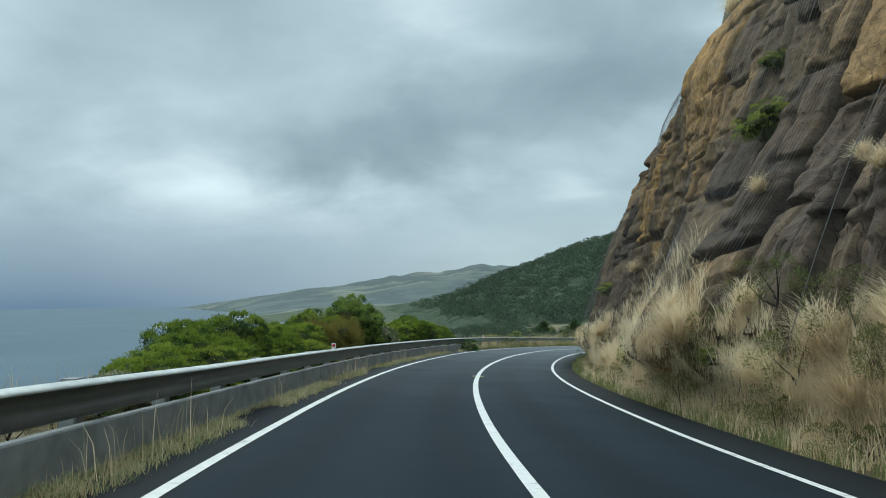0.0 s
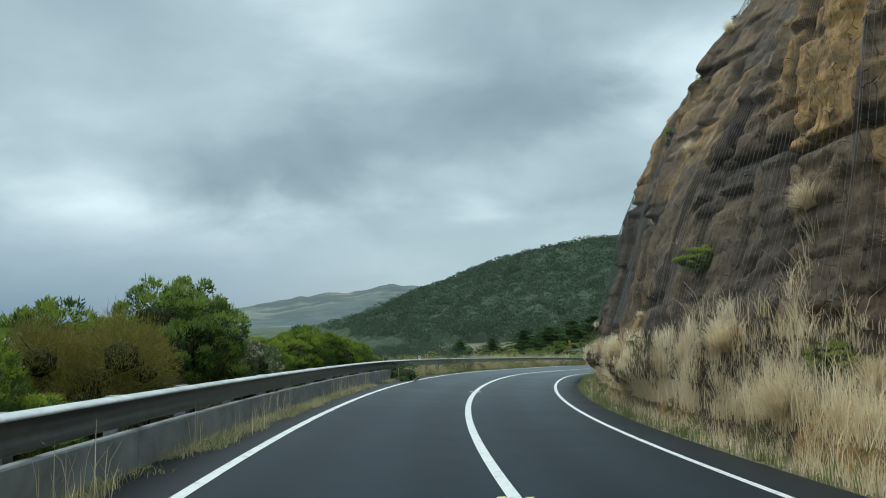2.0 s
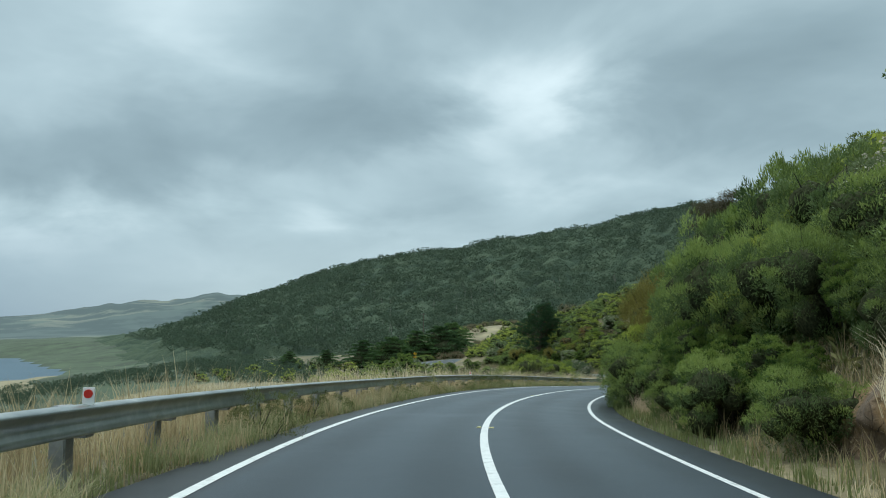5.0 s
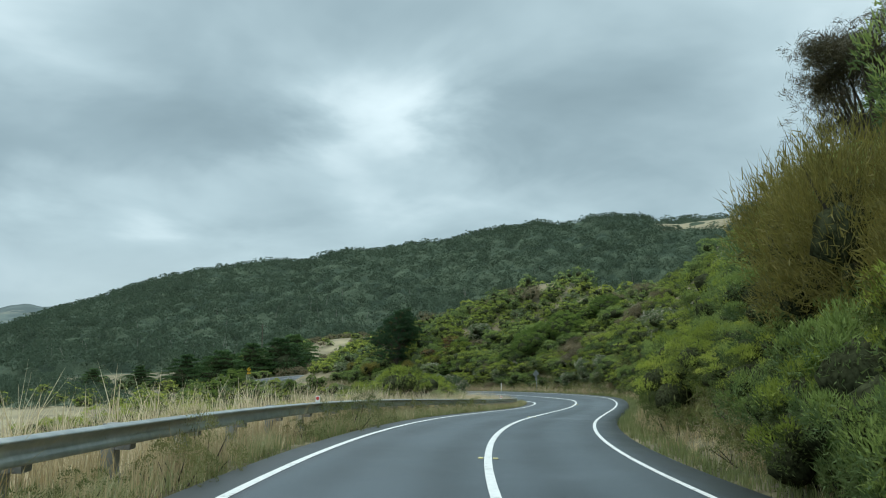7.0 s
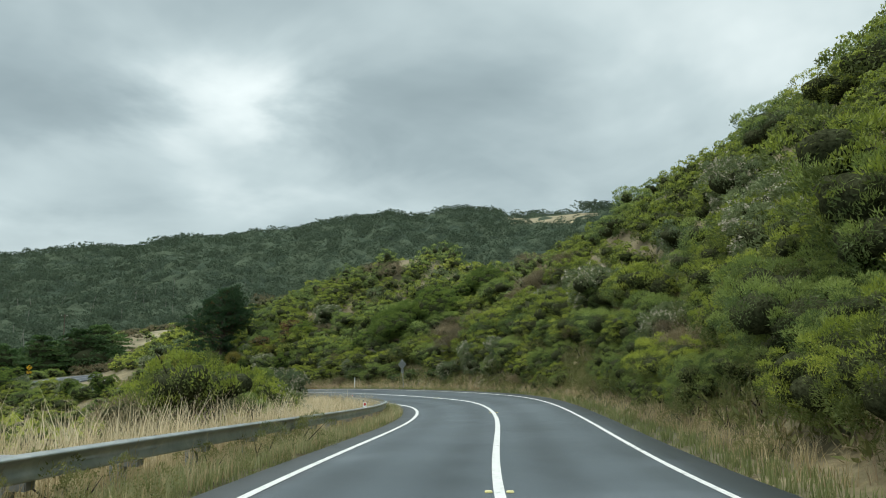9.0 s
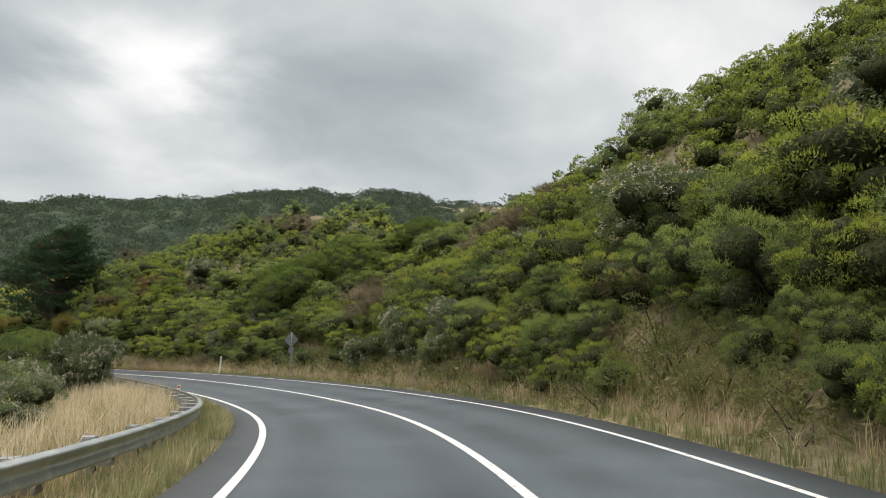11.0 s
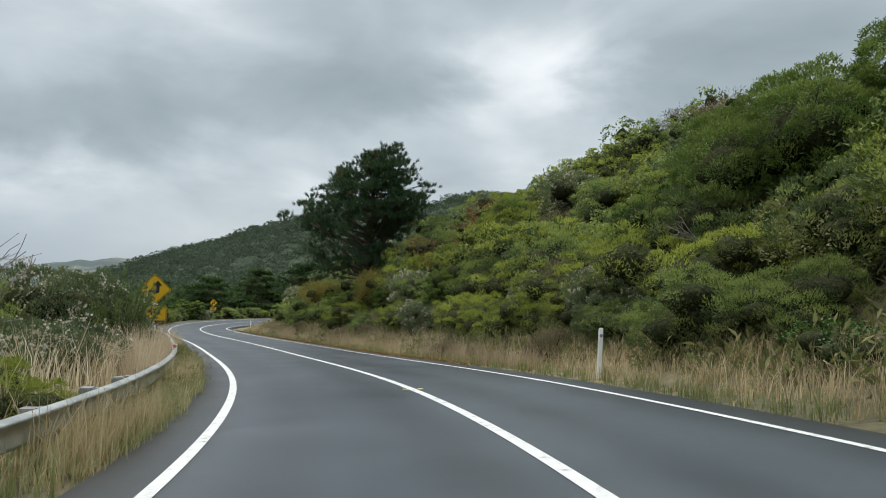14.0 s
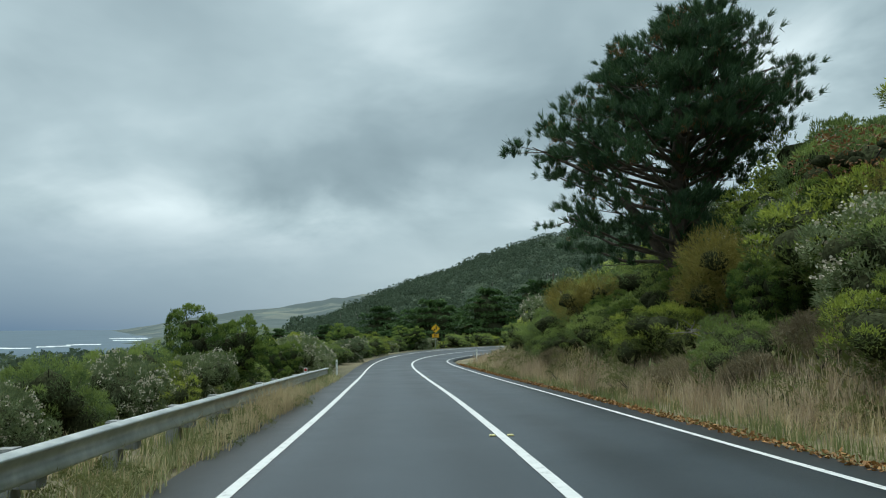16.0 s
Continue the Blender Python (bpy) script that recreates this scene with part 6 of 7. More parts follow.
# pale trunks show between the crowns
a, r = frng.uniform(-75, 0, 120), frng.uniform(245, 420, 120)
sx, sy = 40 - np.sin(np.radians(a)) * r, 100 + np.cos(np.radians(a)) * r
pcs = []
for x, y, z in zip(sx, sy, ground_z(sx, sy)):
    if math.hypot(x - 122, y - 258) > 75:
        pcs.append(tube([(x, y, z), (x + frng.normal(0, 0.4), y, z + 5), (x + frng.normal(0, 0.8), y, z + 9.5)], [0.22, 0.17, 0.1], 4))
tv, tf = join(pcs)
tagged(new("gum_trunks", mesh_of("gum_trunks", tv, tf, M_PALEBARK)), "pale gum trunks standing in the forest", "tree trunks", kind="stuff")


# ---- pine by the road ----
def pine(x, y, z, height, seed):
    """A broad, wind-shaped crown, low on the sea side; limbs rise from near the ground."""
    rng = np.random.default_rng(seed)
    top = new("pine_tree")
    tagged(top, "dark green wind-shaped pine with bare lower limbs and rusty dead needles", "tree")
    tv, tf = join([tube([(0, 0, -1.2), (0.1, 0, height * 0.25), (0.3, 0.1, height * 0.6), (0.5, 0.1, height * 0.95)], [0.34, 0.27, 0.16, 0.03], 9),
                   tube([(0, 0, -0.6), (1.0, 0.2, height * 0.28), (2.4, 0.3, height * 0.50), (3.4, 0.3, height * 0.62)], [0.22, 0.16, 0.09, 0.03], 8),
                   tube([(0, 0, -0.4), (-1.3, -0.2, height * 0.20), (-2.7, 0.1, height * 0.36), (-3.8, 0.3, height * 0.44)], [0.20, 0.15, 0.09, 0.03], 8)])
    child("trunk", mesh_of("trunk", tv, tf, M_BARK, True), top)
    c, nr, limbs = [], [], []
    # limbs in loose tiers: height, how far they reach on the sea side and on the hill side, how many
    tiers = ((1.0, 4.5, 0.9, 7), (2.0, 4.6, 1.0, 8), (3.4, 5.1, 1.6, 12), (4.3, 5.0, 2.9, 13), (5.0, 4.7, 3.3, 14), (5.7, 3.8, 2.9, 13), (6.3, 3.1, 2.7, 12), (6.9, 2.5, 2.6, 11), (7.5, 2.0, 2.2, 9), (8.1, 1.4, 1.5, 6), (8.5, 0.8, 0.7, 4))
    for z0, sea, inland, count in tiers:
        for i in range(count):
            az = 2 * math.pi * (i + rng.uniform(-0.35, 0.35)) / count + z0
            side = math.cos(az)
            lean = 0.5 * z0 / height + 0.4 * max(z0 - 5.0, 0) / height
            reach = (inland if side > 0 else sea) * (abs(side) + 0.75 * (1 - abs(side))) * rng.uniform(0.62, 1.06)
            d = np.array([math.cos(az), math.sin(az) * 0.85, 0.0])
            h = z0 * height / 8.9 + rng.normal(0, 0.2)
            b = np.array([0.15 + lean, 0.05, max(h - 0.5 - reach * 0.30, 0.1)])
            tip = np.array([0.1 + lean, 0.05, 0]) + d * reach + np.array([0, 0, h])
            m1 = b * 0.45 + tip * 0.55 + np.array([0, 0, -0.25]) + rng.normal(0, 0.14, 3)
            limbs.append(tube([b, m1, tip], [0.08, 0.05, 0.014], 5))
            # a flat pad of upturned needle brushes at the limb's end, smaller ones on forks behind it
            for t in [1.0, 0.84] + ([0.66] if reach > 2.4 else []) + ([0.5] if reach > 3.4 and rng.random() < 0.35 else []):
                w = b + (m1 - b) * min(t * 1.8, 1) + (tip - m1) * max(t * 1.8 - 0.8, 0)
                for fork in range(2):
                    q = w + rng.normal(0, 1, 3) * np.array([0.42, 0.42, 0.13]) * (1.0 if t > 0.9 else 1.25)
                    limbs.append(tube([w - d * 0.5 - np.array([0, 0, 0.18]), q], [0.022, 0.008], 4))
                    o = rng.normal(0, 1, (10, 3)) * np.array([0.26, 0.26, 0.08])
                    c.append(q + o)
                    nr.append(unit(o * np.array([1.1, 1.1, 0]) + d * 0.2 + np.array([0, 0, 0.75])))
    c, nr = np.concatenate(c), np.concatenate(nr)
    v, f = join(limbs)
    child("limb", mesh_of("limb", v, f, M_BARK, True), top)
    v, f = leaves_at(c, nr, 30, 0.27, 0.012, 0.36, rng, 0.035)
    child("needles", mesh_of("needles", v, f, M_NEEDLE), top)
    dead = rng.choice(len(c), 110)
    v, f = leaves_at(c[dead] - np.array([0, 0, 0.12]), nr[dead], 20, 0.20, 0.011, 0.7, rng, 0.08)
    child("dead_needles", mesh_of("dead_needles", v, f, M_LEAF_RUST), top, "rusty dead needles")
    top.matrix_basis = Matrix.Translation((x, y, z)) @ pose(0, 0, 0, 0, 0, -20)
    return top


pine(71.6, 150.2, -6.4, 8.9, 5)


# ---- cypresses beyond the bend ----
def cypress(seed, height=11.0, spread=6.5):
    rng = np.random.default_rng(seed)
    top = new("cypress_tree")
    tagged(top, "dark green flat-tiered coastal cypress", "tree", "cypresses beyond the bend")
    tv, tf = tube([(0, 0, -1), (0.1, 0, height * 0.5), (0, 0.1, height * 0.92)], [0.4, 0.25, 0.05], 8)
    child("trunk", mesh_of("trunk", tv, tf, M_BARK, True), top)
    c = []
    for tier in range(9):
        h = height * (0.03 + 0.95 * tier / 8)
        rr = spread * np.interp(tier / 8, [0, 0.3, 0.7, 1.0], [1.0, 1.0, 0.68, 0.22])
        for a in range(15):
            az = a * 2 * math.pi / 15 + rng.uniform(-0.3, 0.3)
            q = rr * rng.uniform(0.35, 1.1)
            o = np.array([math.cos(az) * q, math.sin(az) * q, h + rng.normal(0, 0.13) - 0.04 * q])
            pad = rng.normal(0, 1, (32, 3)) * np.array([1.0, 1.0, 0.07])
            pad[:, 2] -= 0.05 * (pad[:, 0] ** 2 + pad[:, 1] ** 2)
            c.append(o + pad * np.array([rr * 0.14, rr * 0.14, 1.0]))
    c = np.concatenate(c)
    nr = unit(np.stack([c[:, 0], c[:, 1], np.full(len(c), 0.6)], 1) + rng.normal(0, 1, (len(c), 3)) * np.array([2.0, 2.0, 0.3]))
    v, f = leaves_at(c, nr, 6, 0.36, 0.10, 0.25, rng, 0.08)
    # solid cores, coloured dark for the shade between the tiers
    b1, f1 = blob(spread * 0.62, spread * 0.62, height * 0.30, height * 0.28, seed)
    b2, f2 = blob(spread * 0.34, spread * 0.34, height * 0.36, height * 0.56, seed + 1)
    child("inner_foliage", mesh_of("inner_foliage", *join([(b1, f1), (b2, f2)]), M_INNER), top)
    child("foliage", mesh_of("foliage", v, f, M_CYPRESS), top)
    return top


cyps = [cypress(31, 9.5, 7.0), cypress(32, 8.0, 8.0)]
for i, (x, y, s) in enumerate(((61, 232, 0.85), (69, 229, 1.05), (77.5, 231, 1.15), (86, 233, 1.1), (52, 240, 0.7), (93, 240, 1.0), (43, 250, 0.65))):
    m = Matrix.Translation((x, y, float(ground_z(np.array([x]), np.array([y]))[0]) - 0.3)) @ pose(0, 0, 0, 0, 0, i * 71) @ Matrix.Diagonal((s, s, s, 1))
    if i < 2:
        cyps[i].matrix_basis = m
    else:
        copy_thing(cyps[i % 2], m)


# ---- sheoak over the bushes ----
def sheoak(x, y, height, seed):
    rng = np.random.default_rng(seed)
    top = new("sheoak_tree")
    tagged(top, "small wind-bent sheoak with brown-green drooping needles", "tree")
    pcs, c = [], []
    pcs.append(tube([(0, 0, -0.6), (-0.1, 0, height * 0.3), (-0.3, 0, height * 0.45)], [0.11, 0.09, 0.07], 7))
    for i in range(24):
        a = rng.uniform(0, 6.28)
        e = np.array([-0.3 + math.cos(a) * rng.uniform(0.5, 1.3), math.sin(a) * rng.uniform(0.5, 1.1), height * rng.uniform(0.62, 0.98)])
        m1 = (np.array([-0.3, 0, height * 0.45]) + e) / 2 + rng.normal(0, 0.1, 3)
        pcs.append(tube([(-0.3, 0, height * 0.44), m1, e], [0.05, 0.03, 0.01], 5))
        c.append(e + rng.normal(0, 1, (44, 3)) * np.array([0.28, 0.28, 0.13]))
    v, f = join(pcs)
    child("trunk", mesh_of("trunk", v, f, M_BARK, True), top)
    c = np.concatenate(c)
    v, f = leaves_at(c, unit(rng.normal(0, 1, (len(c), 3)) + np.array([0, 0, 0.4])), 30, 0.17, 0.006, 0.7, rng, 0.06)
    child("needles", mesh_of("needles", v, f, M_SHEOAK), top)
    top.matrix_basis = Matrix.Translation((x, y, float(ground_z(np.array([x]), np.array([y]))[0])))
    return top


sheoak(28.4, 62.2, 5.7, 8)

# ---- road furniture ----
def stand(top, p, rz, tilt=0.0, lean=0.0):
    top.matrix_basis = Matrix.Translation(p) @ pose(0, 0, 0, tilt, lean, rz)


def ground_at(u, lat):
    p = at(u, lat)
    p[2] = float(ground_z(np.array([p[0]]), np.array([p[1]]))[0])
    return p


def outline(points, depth, y=0.0):
    """A flat plate in x and z, with thickness towards y."""
    bm = bmesh.new()
    vs = [bm.verts.new((a, y, b)) for a, b in points]
    f = bm.faces.new(vs)
    ex = bmesh.ops.extrude_face_region(bm, geom=[f])
    bmesh.ops.translate(bm, vec=(0, depth, 0), verts=[v for v in ex["geom"] if isinstance(v, bmesh.types.BMVert)])
    bmesh.ops.recalc_face_normals(bm, faces=bm.faces)
    return bm


def rounded(points, r, n=4):
    """The outline with its corners rounded."""
    out, k = [], len(points)
    for i in range(k):
        p, a, b = Vector(points[i]), Vector(points[i - 1]), Vector(points[(i + 1) % k])
        d0, d1 = (a - p).normalized() * r, (b - p).normalized() * r
        for j in range(n + 1):
            t = j / n
            out.append(tuple((p + d0) * (1 - t) ** 2 + p * 2 * t * (1 - t) + (p + d1) * t ** 2))
    return out


def words(text, size, mat, parent, name, x, z, y):
    cu = bpy.data.curves.new(name, "FONT")
    cu.body, cu.size, cu.align_x, cu.align_y, cu.extrude, cu.offset = text, size, "CENTER", "CENTER", 0.001, size * 0.012
    tmp = bpy.data.objects.new(name, cu)
    scene.collection.objects.link(tmp)
    me = bpy.data.meshes.new_from_object(tmp.evaluated_get(bpy.context.evaluated_depsgraph_get()))
    bpy.data.objects.remove(tmp)
    me.materials.clear()
    me.materials.append(mat)
    ob = child(name, me, parent)
    ob.matrix_basis = pose(x, y, z, 90, 0, 0)
    return ob


def post_bm(height, r=0.03, deep=0.3):
    bm = bmesh.new()
    bmesh.ops.create_cone(bm, cap_ends=True, segments=14, radius1=r, radius2=r, depth=height + deep, matrix=pose(0, 0, (height - deep) / 2))
    bmesh.ops.bevel(bm, geom=[e for e in bm.edges if abs(e.verts[0].co.z - e.verts[1].co.z) < 1e-4], offset=0.004, segments=1, affect="EDGES")
    return bm


def warning_sign(label, zmid, side, plate, arrow, plate_z=None):
    """A diamond on a steel post, its face towards -y, with a speed plate under it."""
    top = new("warning_sign")
    tagged(top, label, "road sign")
    part("pole", post_bm(zmid + side * 0.6), M_ALLOY, top, "galvanised steel post", True)
    h = side / math.sqrt(2)
    face = part("sign_face", outline(rounded([(0, h), (-h, 0), (0, -h), (h, 0)], 0.04), 0.008, -0.045), M_YELLOW, top, "yellow diamond panel")
    face.location = (0, 0, zmid)
    g = h * 0.955
    ring_o, ring_i = rounded([(0, g), (-g, 0), (0, -g), (g, 0)], 0.04), rounded([(0, g * 0.95), (-g * 0.95, 0), (0, -g * 0.95), (g * 0.95, 0)], 0.036)
    n = len(ring_o)
    v = [(a, -0.0475, b) for a, b in ring_o] + [(a, -0.0475, b) for a, b in ring_i]
    child("border", mesh_of("border", v, [(i, (i + 1) % n, n + (i + 1) % n, n + i) for i in range(n)], M_BLACK), face, "black border line")
    part("arrow", outline([(a * h, b * h) for a, b in arrow], 0.0015, -0.049), M_BLACK, face, "black bent arrow")
    if plate:
        w, ph = side * 0.535, side * 0.315
        z = zmid - h - ph - 0.04 if plate_z is None else plate_z
        pl = part("speed_plate", outline(rounded([(-w, -ph), (w, -ph), (w, ph), (-w, ph)], 0.03), 0.008, -0.045), M_YELLOW, top, "yellow advisory speed plate")
        pl.location = (0, 0, z)
        o2, i2 = rounded([(-w * .97, -ph * .95), (w * .97, -ph * .95), (w * .97, ph * .95), (-w * .97, ph * .95)], 0.03), rounded([(-w * .935, -ph * .88), (w * .935, -ph * .88), (w * .935, ph * .88), (-w * .935, ph * .88)], 0.026)
        n = len(o2)
        v = [(a, -0.0475, b) for a, b in o2] + [(a, -0.0475, b) for a, b in i2]
        child("border", mesh_of("border", v, [(i, (i + 1) % n, n + (i + 1) % n, n + i) for i in range(n)], M_BLACK), pl, "black border line")
        words("40", side * 0.45, M_BLACK, pl, "number", 0, ph * 0.26, -0.048).scale.x = 1.28
        words("km/h", side * 0.17, M_BLACK, pl, "unit", 0, -ph * 0.60, -0.048).scale.x = 1.25
    for dz in (0.25, -0.25):
        bm = bmesh.new()
        box_bm(bm, (side * 0.5, 0.02, 0.04), (0, -0.033, zmid + dz * side), 0.004)
        part("bracket", bm, M_ALLOY, top)
    return top


ZIGZAG = [(-0.36, -0.50), (-0.17, -0.50), (-0.17, -0.22), (0.28, -0.22), (0.28, 0.24), (0.46, 0.24), (0.17, 0.56), (-0.10, 0.24), (0.09, 0.24), (0.09, -0.04), (-0.36, -0.04)]
p = ground_at(152.5, -4.71)
sg = warning_sign("yellow diamond reverse-curve sign over a 40 km/h plate", 2.08, 0.69, True, ZIGZAG)
p[2] = float(at(152.5, -4.2)[2]) + 0.07
stand(sg, p, -8, 0, -1.0)
sg = warning_sign("yellow diamond curve sign over a speed plate, seen from afar", 2.3, 0.75, True, ZIGZAG)
fp = (67.6, 206.5)
stand(sg, (fp[0], fp[1], float(ground_z(np.array([fp[0]]), np.array([fp[1]]))[0])), 0)

# the back of a sign for the other way
top = new("warning_sign")
tagged(top, "back of a grey metal diamond sign on a slim steel post", "road sign")
part("pole", post_bm(2.15, 0.028), M_ALLOY, top, "galvanised steel post", True)
h = 0.42
bk = part("sign_back", outline(rounded([(0, h), (-h, 0), (0, -h), (h, 0)], 0.04), 0.006, 0.035), M_ALLOY, top, "bare grey metal panel")
bk.location = (0, 0, 1.75)
for dz in (0.16, -0.16):
    bm = bmesh.new()
    box_bm(bm, (0.44, 0.02, 0.035), (0, 0.02, 1.75 + dz), 0.004)
    part("bracket", bm, M_ALLOY, top)
bm = bmesh.new()
box_bm(bm, (0.30, 0.006, 0.30), (0, 0.038, 1.2), 0.002)
part("speed_plate", bm, M_ALLOY, top, "back of a small plate")
p = at(134.5, 4.36)
p[2] = float(at(134.5, 4.36)[2]) + 0.15
stand(top, p, math.degrees(heading(134.5)), 0, -2.0)


def guide_post(u, lat, z=0.0, lean=0.0):
    top = new("guide_post")
    tagged(top, "white plastic roadside guide post", "guide post", "guide posts along the road")
    bm = bmesh.new()
    box_bm(bm, (0.10, 0.035, 1.25), (0, 0, 0.35), 0.012)
    part("post", bm, M_WHITE, top)
    bm = bmesh.new()
    bmesh.ops.create_cone(bm, cap_ends=True, segments=16, radius1=0.035, radius2=0.035, depth=0.008, matrix=pose(0, -0.021, 0.82, 90))
    part("reflector", bm, M_ALLOY, top, "round grey reflector")
    p = ground_at(u, lat)
    p[2] += z
    stand(top, p, math.degrees(heading(u)), 0, lean)


guide_post(141.5, 4.1, 0.02, 2.0)
guide_post(199.0, 4.6, 0.0, 0)
guide_post(186.0, -4.2, -0.1, 0)

# ---- raised pavement studs in pairs by the centre line ----
bm = bmesh.new()
box_bm(bm, (0.09, 0.09, 0.022), (0, 0, 0.009), 0.008)
stud_me = bpy.data.meshes.new("stud")
bm.to_mesh(stud_me), bm.free()
stud_me.materials.append(M_STUD)
for u in (5.0, 20.8, 36.2, 53.0, 69.8, 86.0, 103.0, 119.5, 140.3, 160.0, 180.0):
    for l in (-0.125, 0.125):
        o = new("road_stud", stud_me)
        tagged(o, "pale yellow raised reflective stud on the asphalt", "road stud", "studs along the centre line")
        o.matrix_basis = Matrix.Translation(at(u, l)) @ pose(0, 0, 0, 0, 0, math.degrees(heading(u)))

# ---- plants on the rock ----
def tussock(seed, n=600, length=0.85):
    """Fine blades that rise together, then arch over and hang."""
    rng = np.random.default_rng(seed)
    a, e = rng.uniform(0, 6.283, n), rng.uniform(0.55, 1.5, n)
    d = np.stack([np.cos(a) * np.cos(e), np.sin(a) * np.cos(e), np.sin(e)], 1)
    out = np.stack([np.cos(a), np.sin(a), 0 * a], 1)
    L = (length * rng.uniform(0.45, 1.15, n))[:, None]
    side = np.stack([-np.sin(a), np.cos(a), 0 * a], 1) * 0.0045
    b = rng.normal(0, 0.07, (n, 3)) * np.array([1, 1, 0.3])
    m1 = b + d * L * 0.55
    tip = m1 + (d * 0.25 + out * 0.28 - np.array([0, 0, 0.16]) * (1.6 - e)[:, None]) * L
    v = np.stack([b - side, b + side, m1 - side, m1 + side, tip], 1).reshape(-1, 3)
    i = np.arange(n)[:, None] * 5
    return mesh_of("tuft", v, np.concatenate([i + [0, 1, 3], i + [0, 3, 2], i + [2, 3, 4]]), M_GRASS_PALE)


TUFTS = [tussock(s) for s in (1, 2, 3)]


def on_rock(u, v, out=0.05):
    lat, _ = cliff_lat(np.array([float(u)]), np.array([float(v)]))
    du, dz = rock_shift(np.array([float(u)]), np.array([float(v)]))
    p = at(np.array([float(u)]) + du, lat - out)[0]
    p[2] = float(np.interp(u, RU, RZ)) + float(dz[0]) + v * (1 - 0.30 * float(smooth(43, 50, u)))
    return p


# short straw fills the foot of the bank
fr_ = np.random.default_rng(33)
fu, fv = -2 + 49 * fr_.random(4200) ** 1.7, 1.5 * fr_.random(4200)
flat_, _ = cliff_lat(fu, np.maximum(fv, 0.05))
fp_ = at(fu, np.where(fv < 0.5, np.minimum(flat_, 4.4 + 0.3 * fr_.random(4200)), flat_) - 0.05)
fp_[:, 2] = np.maximum(np.interp(fu, RU, RZ) + fv, ground_z(fp_[:, 0], fp_[:, 1]))
grass("bank_grass", "short straw between the tussocks at the foot of the rock", fp_, 0.18 + 0.22 * fr_.random(4200), 11, M_GRASS_PALE, 34, 0.0045, 0.9)

# dry grass clothes the foot of the rock
gr = np.random.default_rng(29)
gu, gv = gr.uniform(-2, 47, 3300), 2.5 * gr.random(3300) ** 1.25
gv = gv / 2.5 * np.interp(gu, [-2, 6, 10, 14, 17, 20, 23, 26, 28, 31, 36, 40, 47], [1.3, 1.1, 1.7, 3.0, 2.8, 1.7, 2.8, 3.5, 2.0, 1.0, 1.2, 1.7, 1.2]) * (0.8 + 0.3 * fbm(gu * 0.6, 0 * gu, 0, 2, 95))
ok = fbm(gu * 0.7, gv * 0.7, 0, 2, 97) > np.where(gv < 0.5, np.interp(gu, [24, 30], [-1.0, -0.1]), np.interp(gu, [24, 30], [-0.15, 0.0]))
gu, gv = gu[ok], gv[ok]
glat, _ = cliff_lat(gu, np.maximum(gv, 0.05))
gp = at(gu, np.where(gv < 0.5, np.minimum(glat, 4.6), glat) - 0.04)
gp[:, 2] = np.maximum(np.interp(gu, RU, RZ) + gv, ground_z(gp[:, 0], gp[:, 1]))
grass("bank_grass", "pale dry grass clothing the foot of the rock", gp, (0.40 + 0.45 * gr.random(len(gu))) * np.interp(gu, [24, 31], [1.0, 0.66]), 9, M_GRASS_PALE, 30, 0.0045, 0.95)
trng = np.random.default_rng(23)
spots = [(trng.uniform(2, 45), trng.uniform(0.15, 1.5), trng.uniform(0.7, 1.25)) for _ in range(62)]
spots += [(trng.uniform(6, 44), trng.uniform(1.5, 4.2), trng.uniform(0.4, 0.75)) for _ in range(16)]
spots += [(u, 13.2 + 1.4 * vnoise(u * 0.4, 0, 0, 3) + trng.uniform(-0.8, 2.0), trng.uniform(0.7, 1.2)) for u in np.arange(16, 44, 1.6)]
spots += [(u, v, 0.9) for u, v in ((33, 6.5), (38, 5.2), (35, 10.5), (29, 11.6), (41, 7.5))]
for i, (u, v, s) in enumerate(spots):
    s *= float(np.interp(u, [26, 32], [1.0, 0.62]))
    o = new("grass_tussock")
    tagged(o, "pale dry drooping grass tussock rooted in the rock" if v > 1.5 else "pale dry grass tussock at the foot of the rock", "grass tussock", "tussocks on the rock")
    child("tuft", TUFTS[i % 3], o)
    lean = -25 if v > 1.5 else -8
    o.matrix_basis = Matrix.Translation(on_rock(u, v)) @ pose(0, 0, 0, 0, 0, math.degrees(heading(float(u)))) @ pose(0, 0, 0, 0, lean, trng.uniform(-40, 40)) @ Matrix.Diagonal((s, s, s * 1.05, 1))
for u, v, k, s in ((21.5, 2.2, "daisy", 0.30), (22.1, 1.9, "daisy", 0.20), (20.9, 1.35, "daisy", 0.24), (27.5, 1.5, "daisy", 0.25), (19.6, 0.4, "bright", 0.42), (29, 3.2, "bright", 0.36),
                   (36.5, 9.4, "bright", 0.3), (16, 7.6, "bright", 0.32), (36, 12.2, "dark", 0.55), (43.6, 8.2, "dark", 0.42), (44.2, 6.0, "dark", 0.3), (42.2, 10.2, "dark", 0.35), (33, 13.6, "dark", 0.5), (38, 8.0, "dark", 0.4), (14.5, 5.5, "bright", 0.5), (27, 14.6, "dark", 0.5), (30, 14.0, "dark", 0.45), (24.8, 0.9, "bright", 0.35), (12, 0.7, "bright", 0.24)):
    p = on_rock(u, v, 0.02)
    plant(k, p[0], p[1], s, 0.9, 0.45, z=p[2])

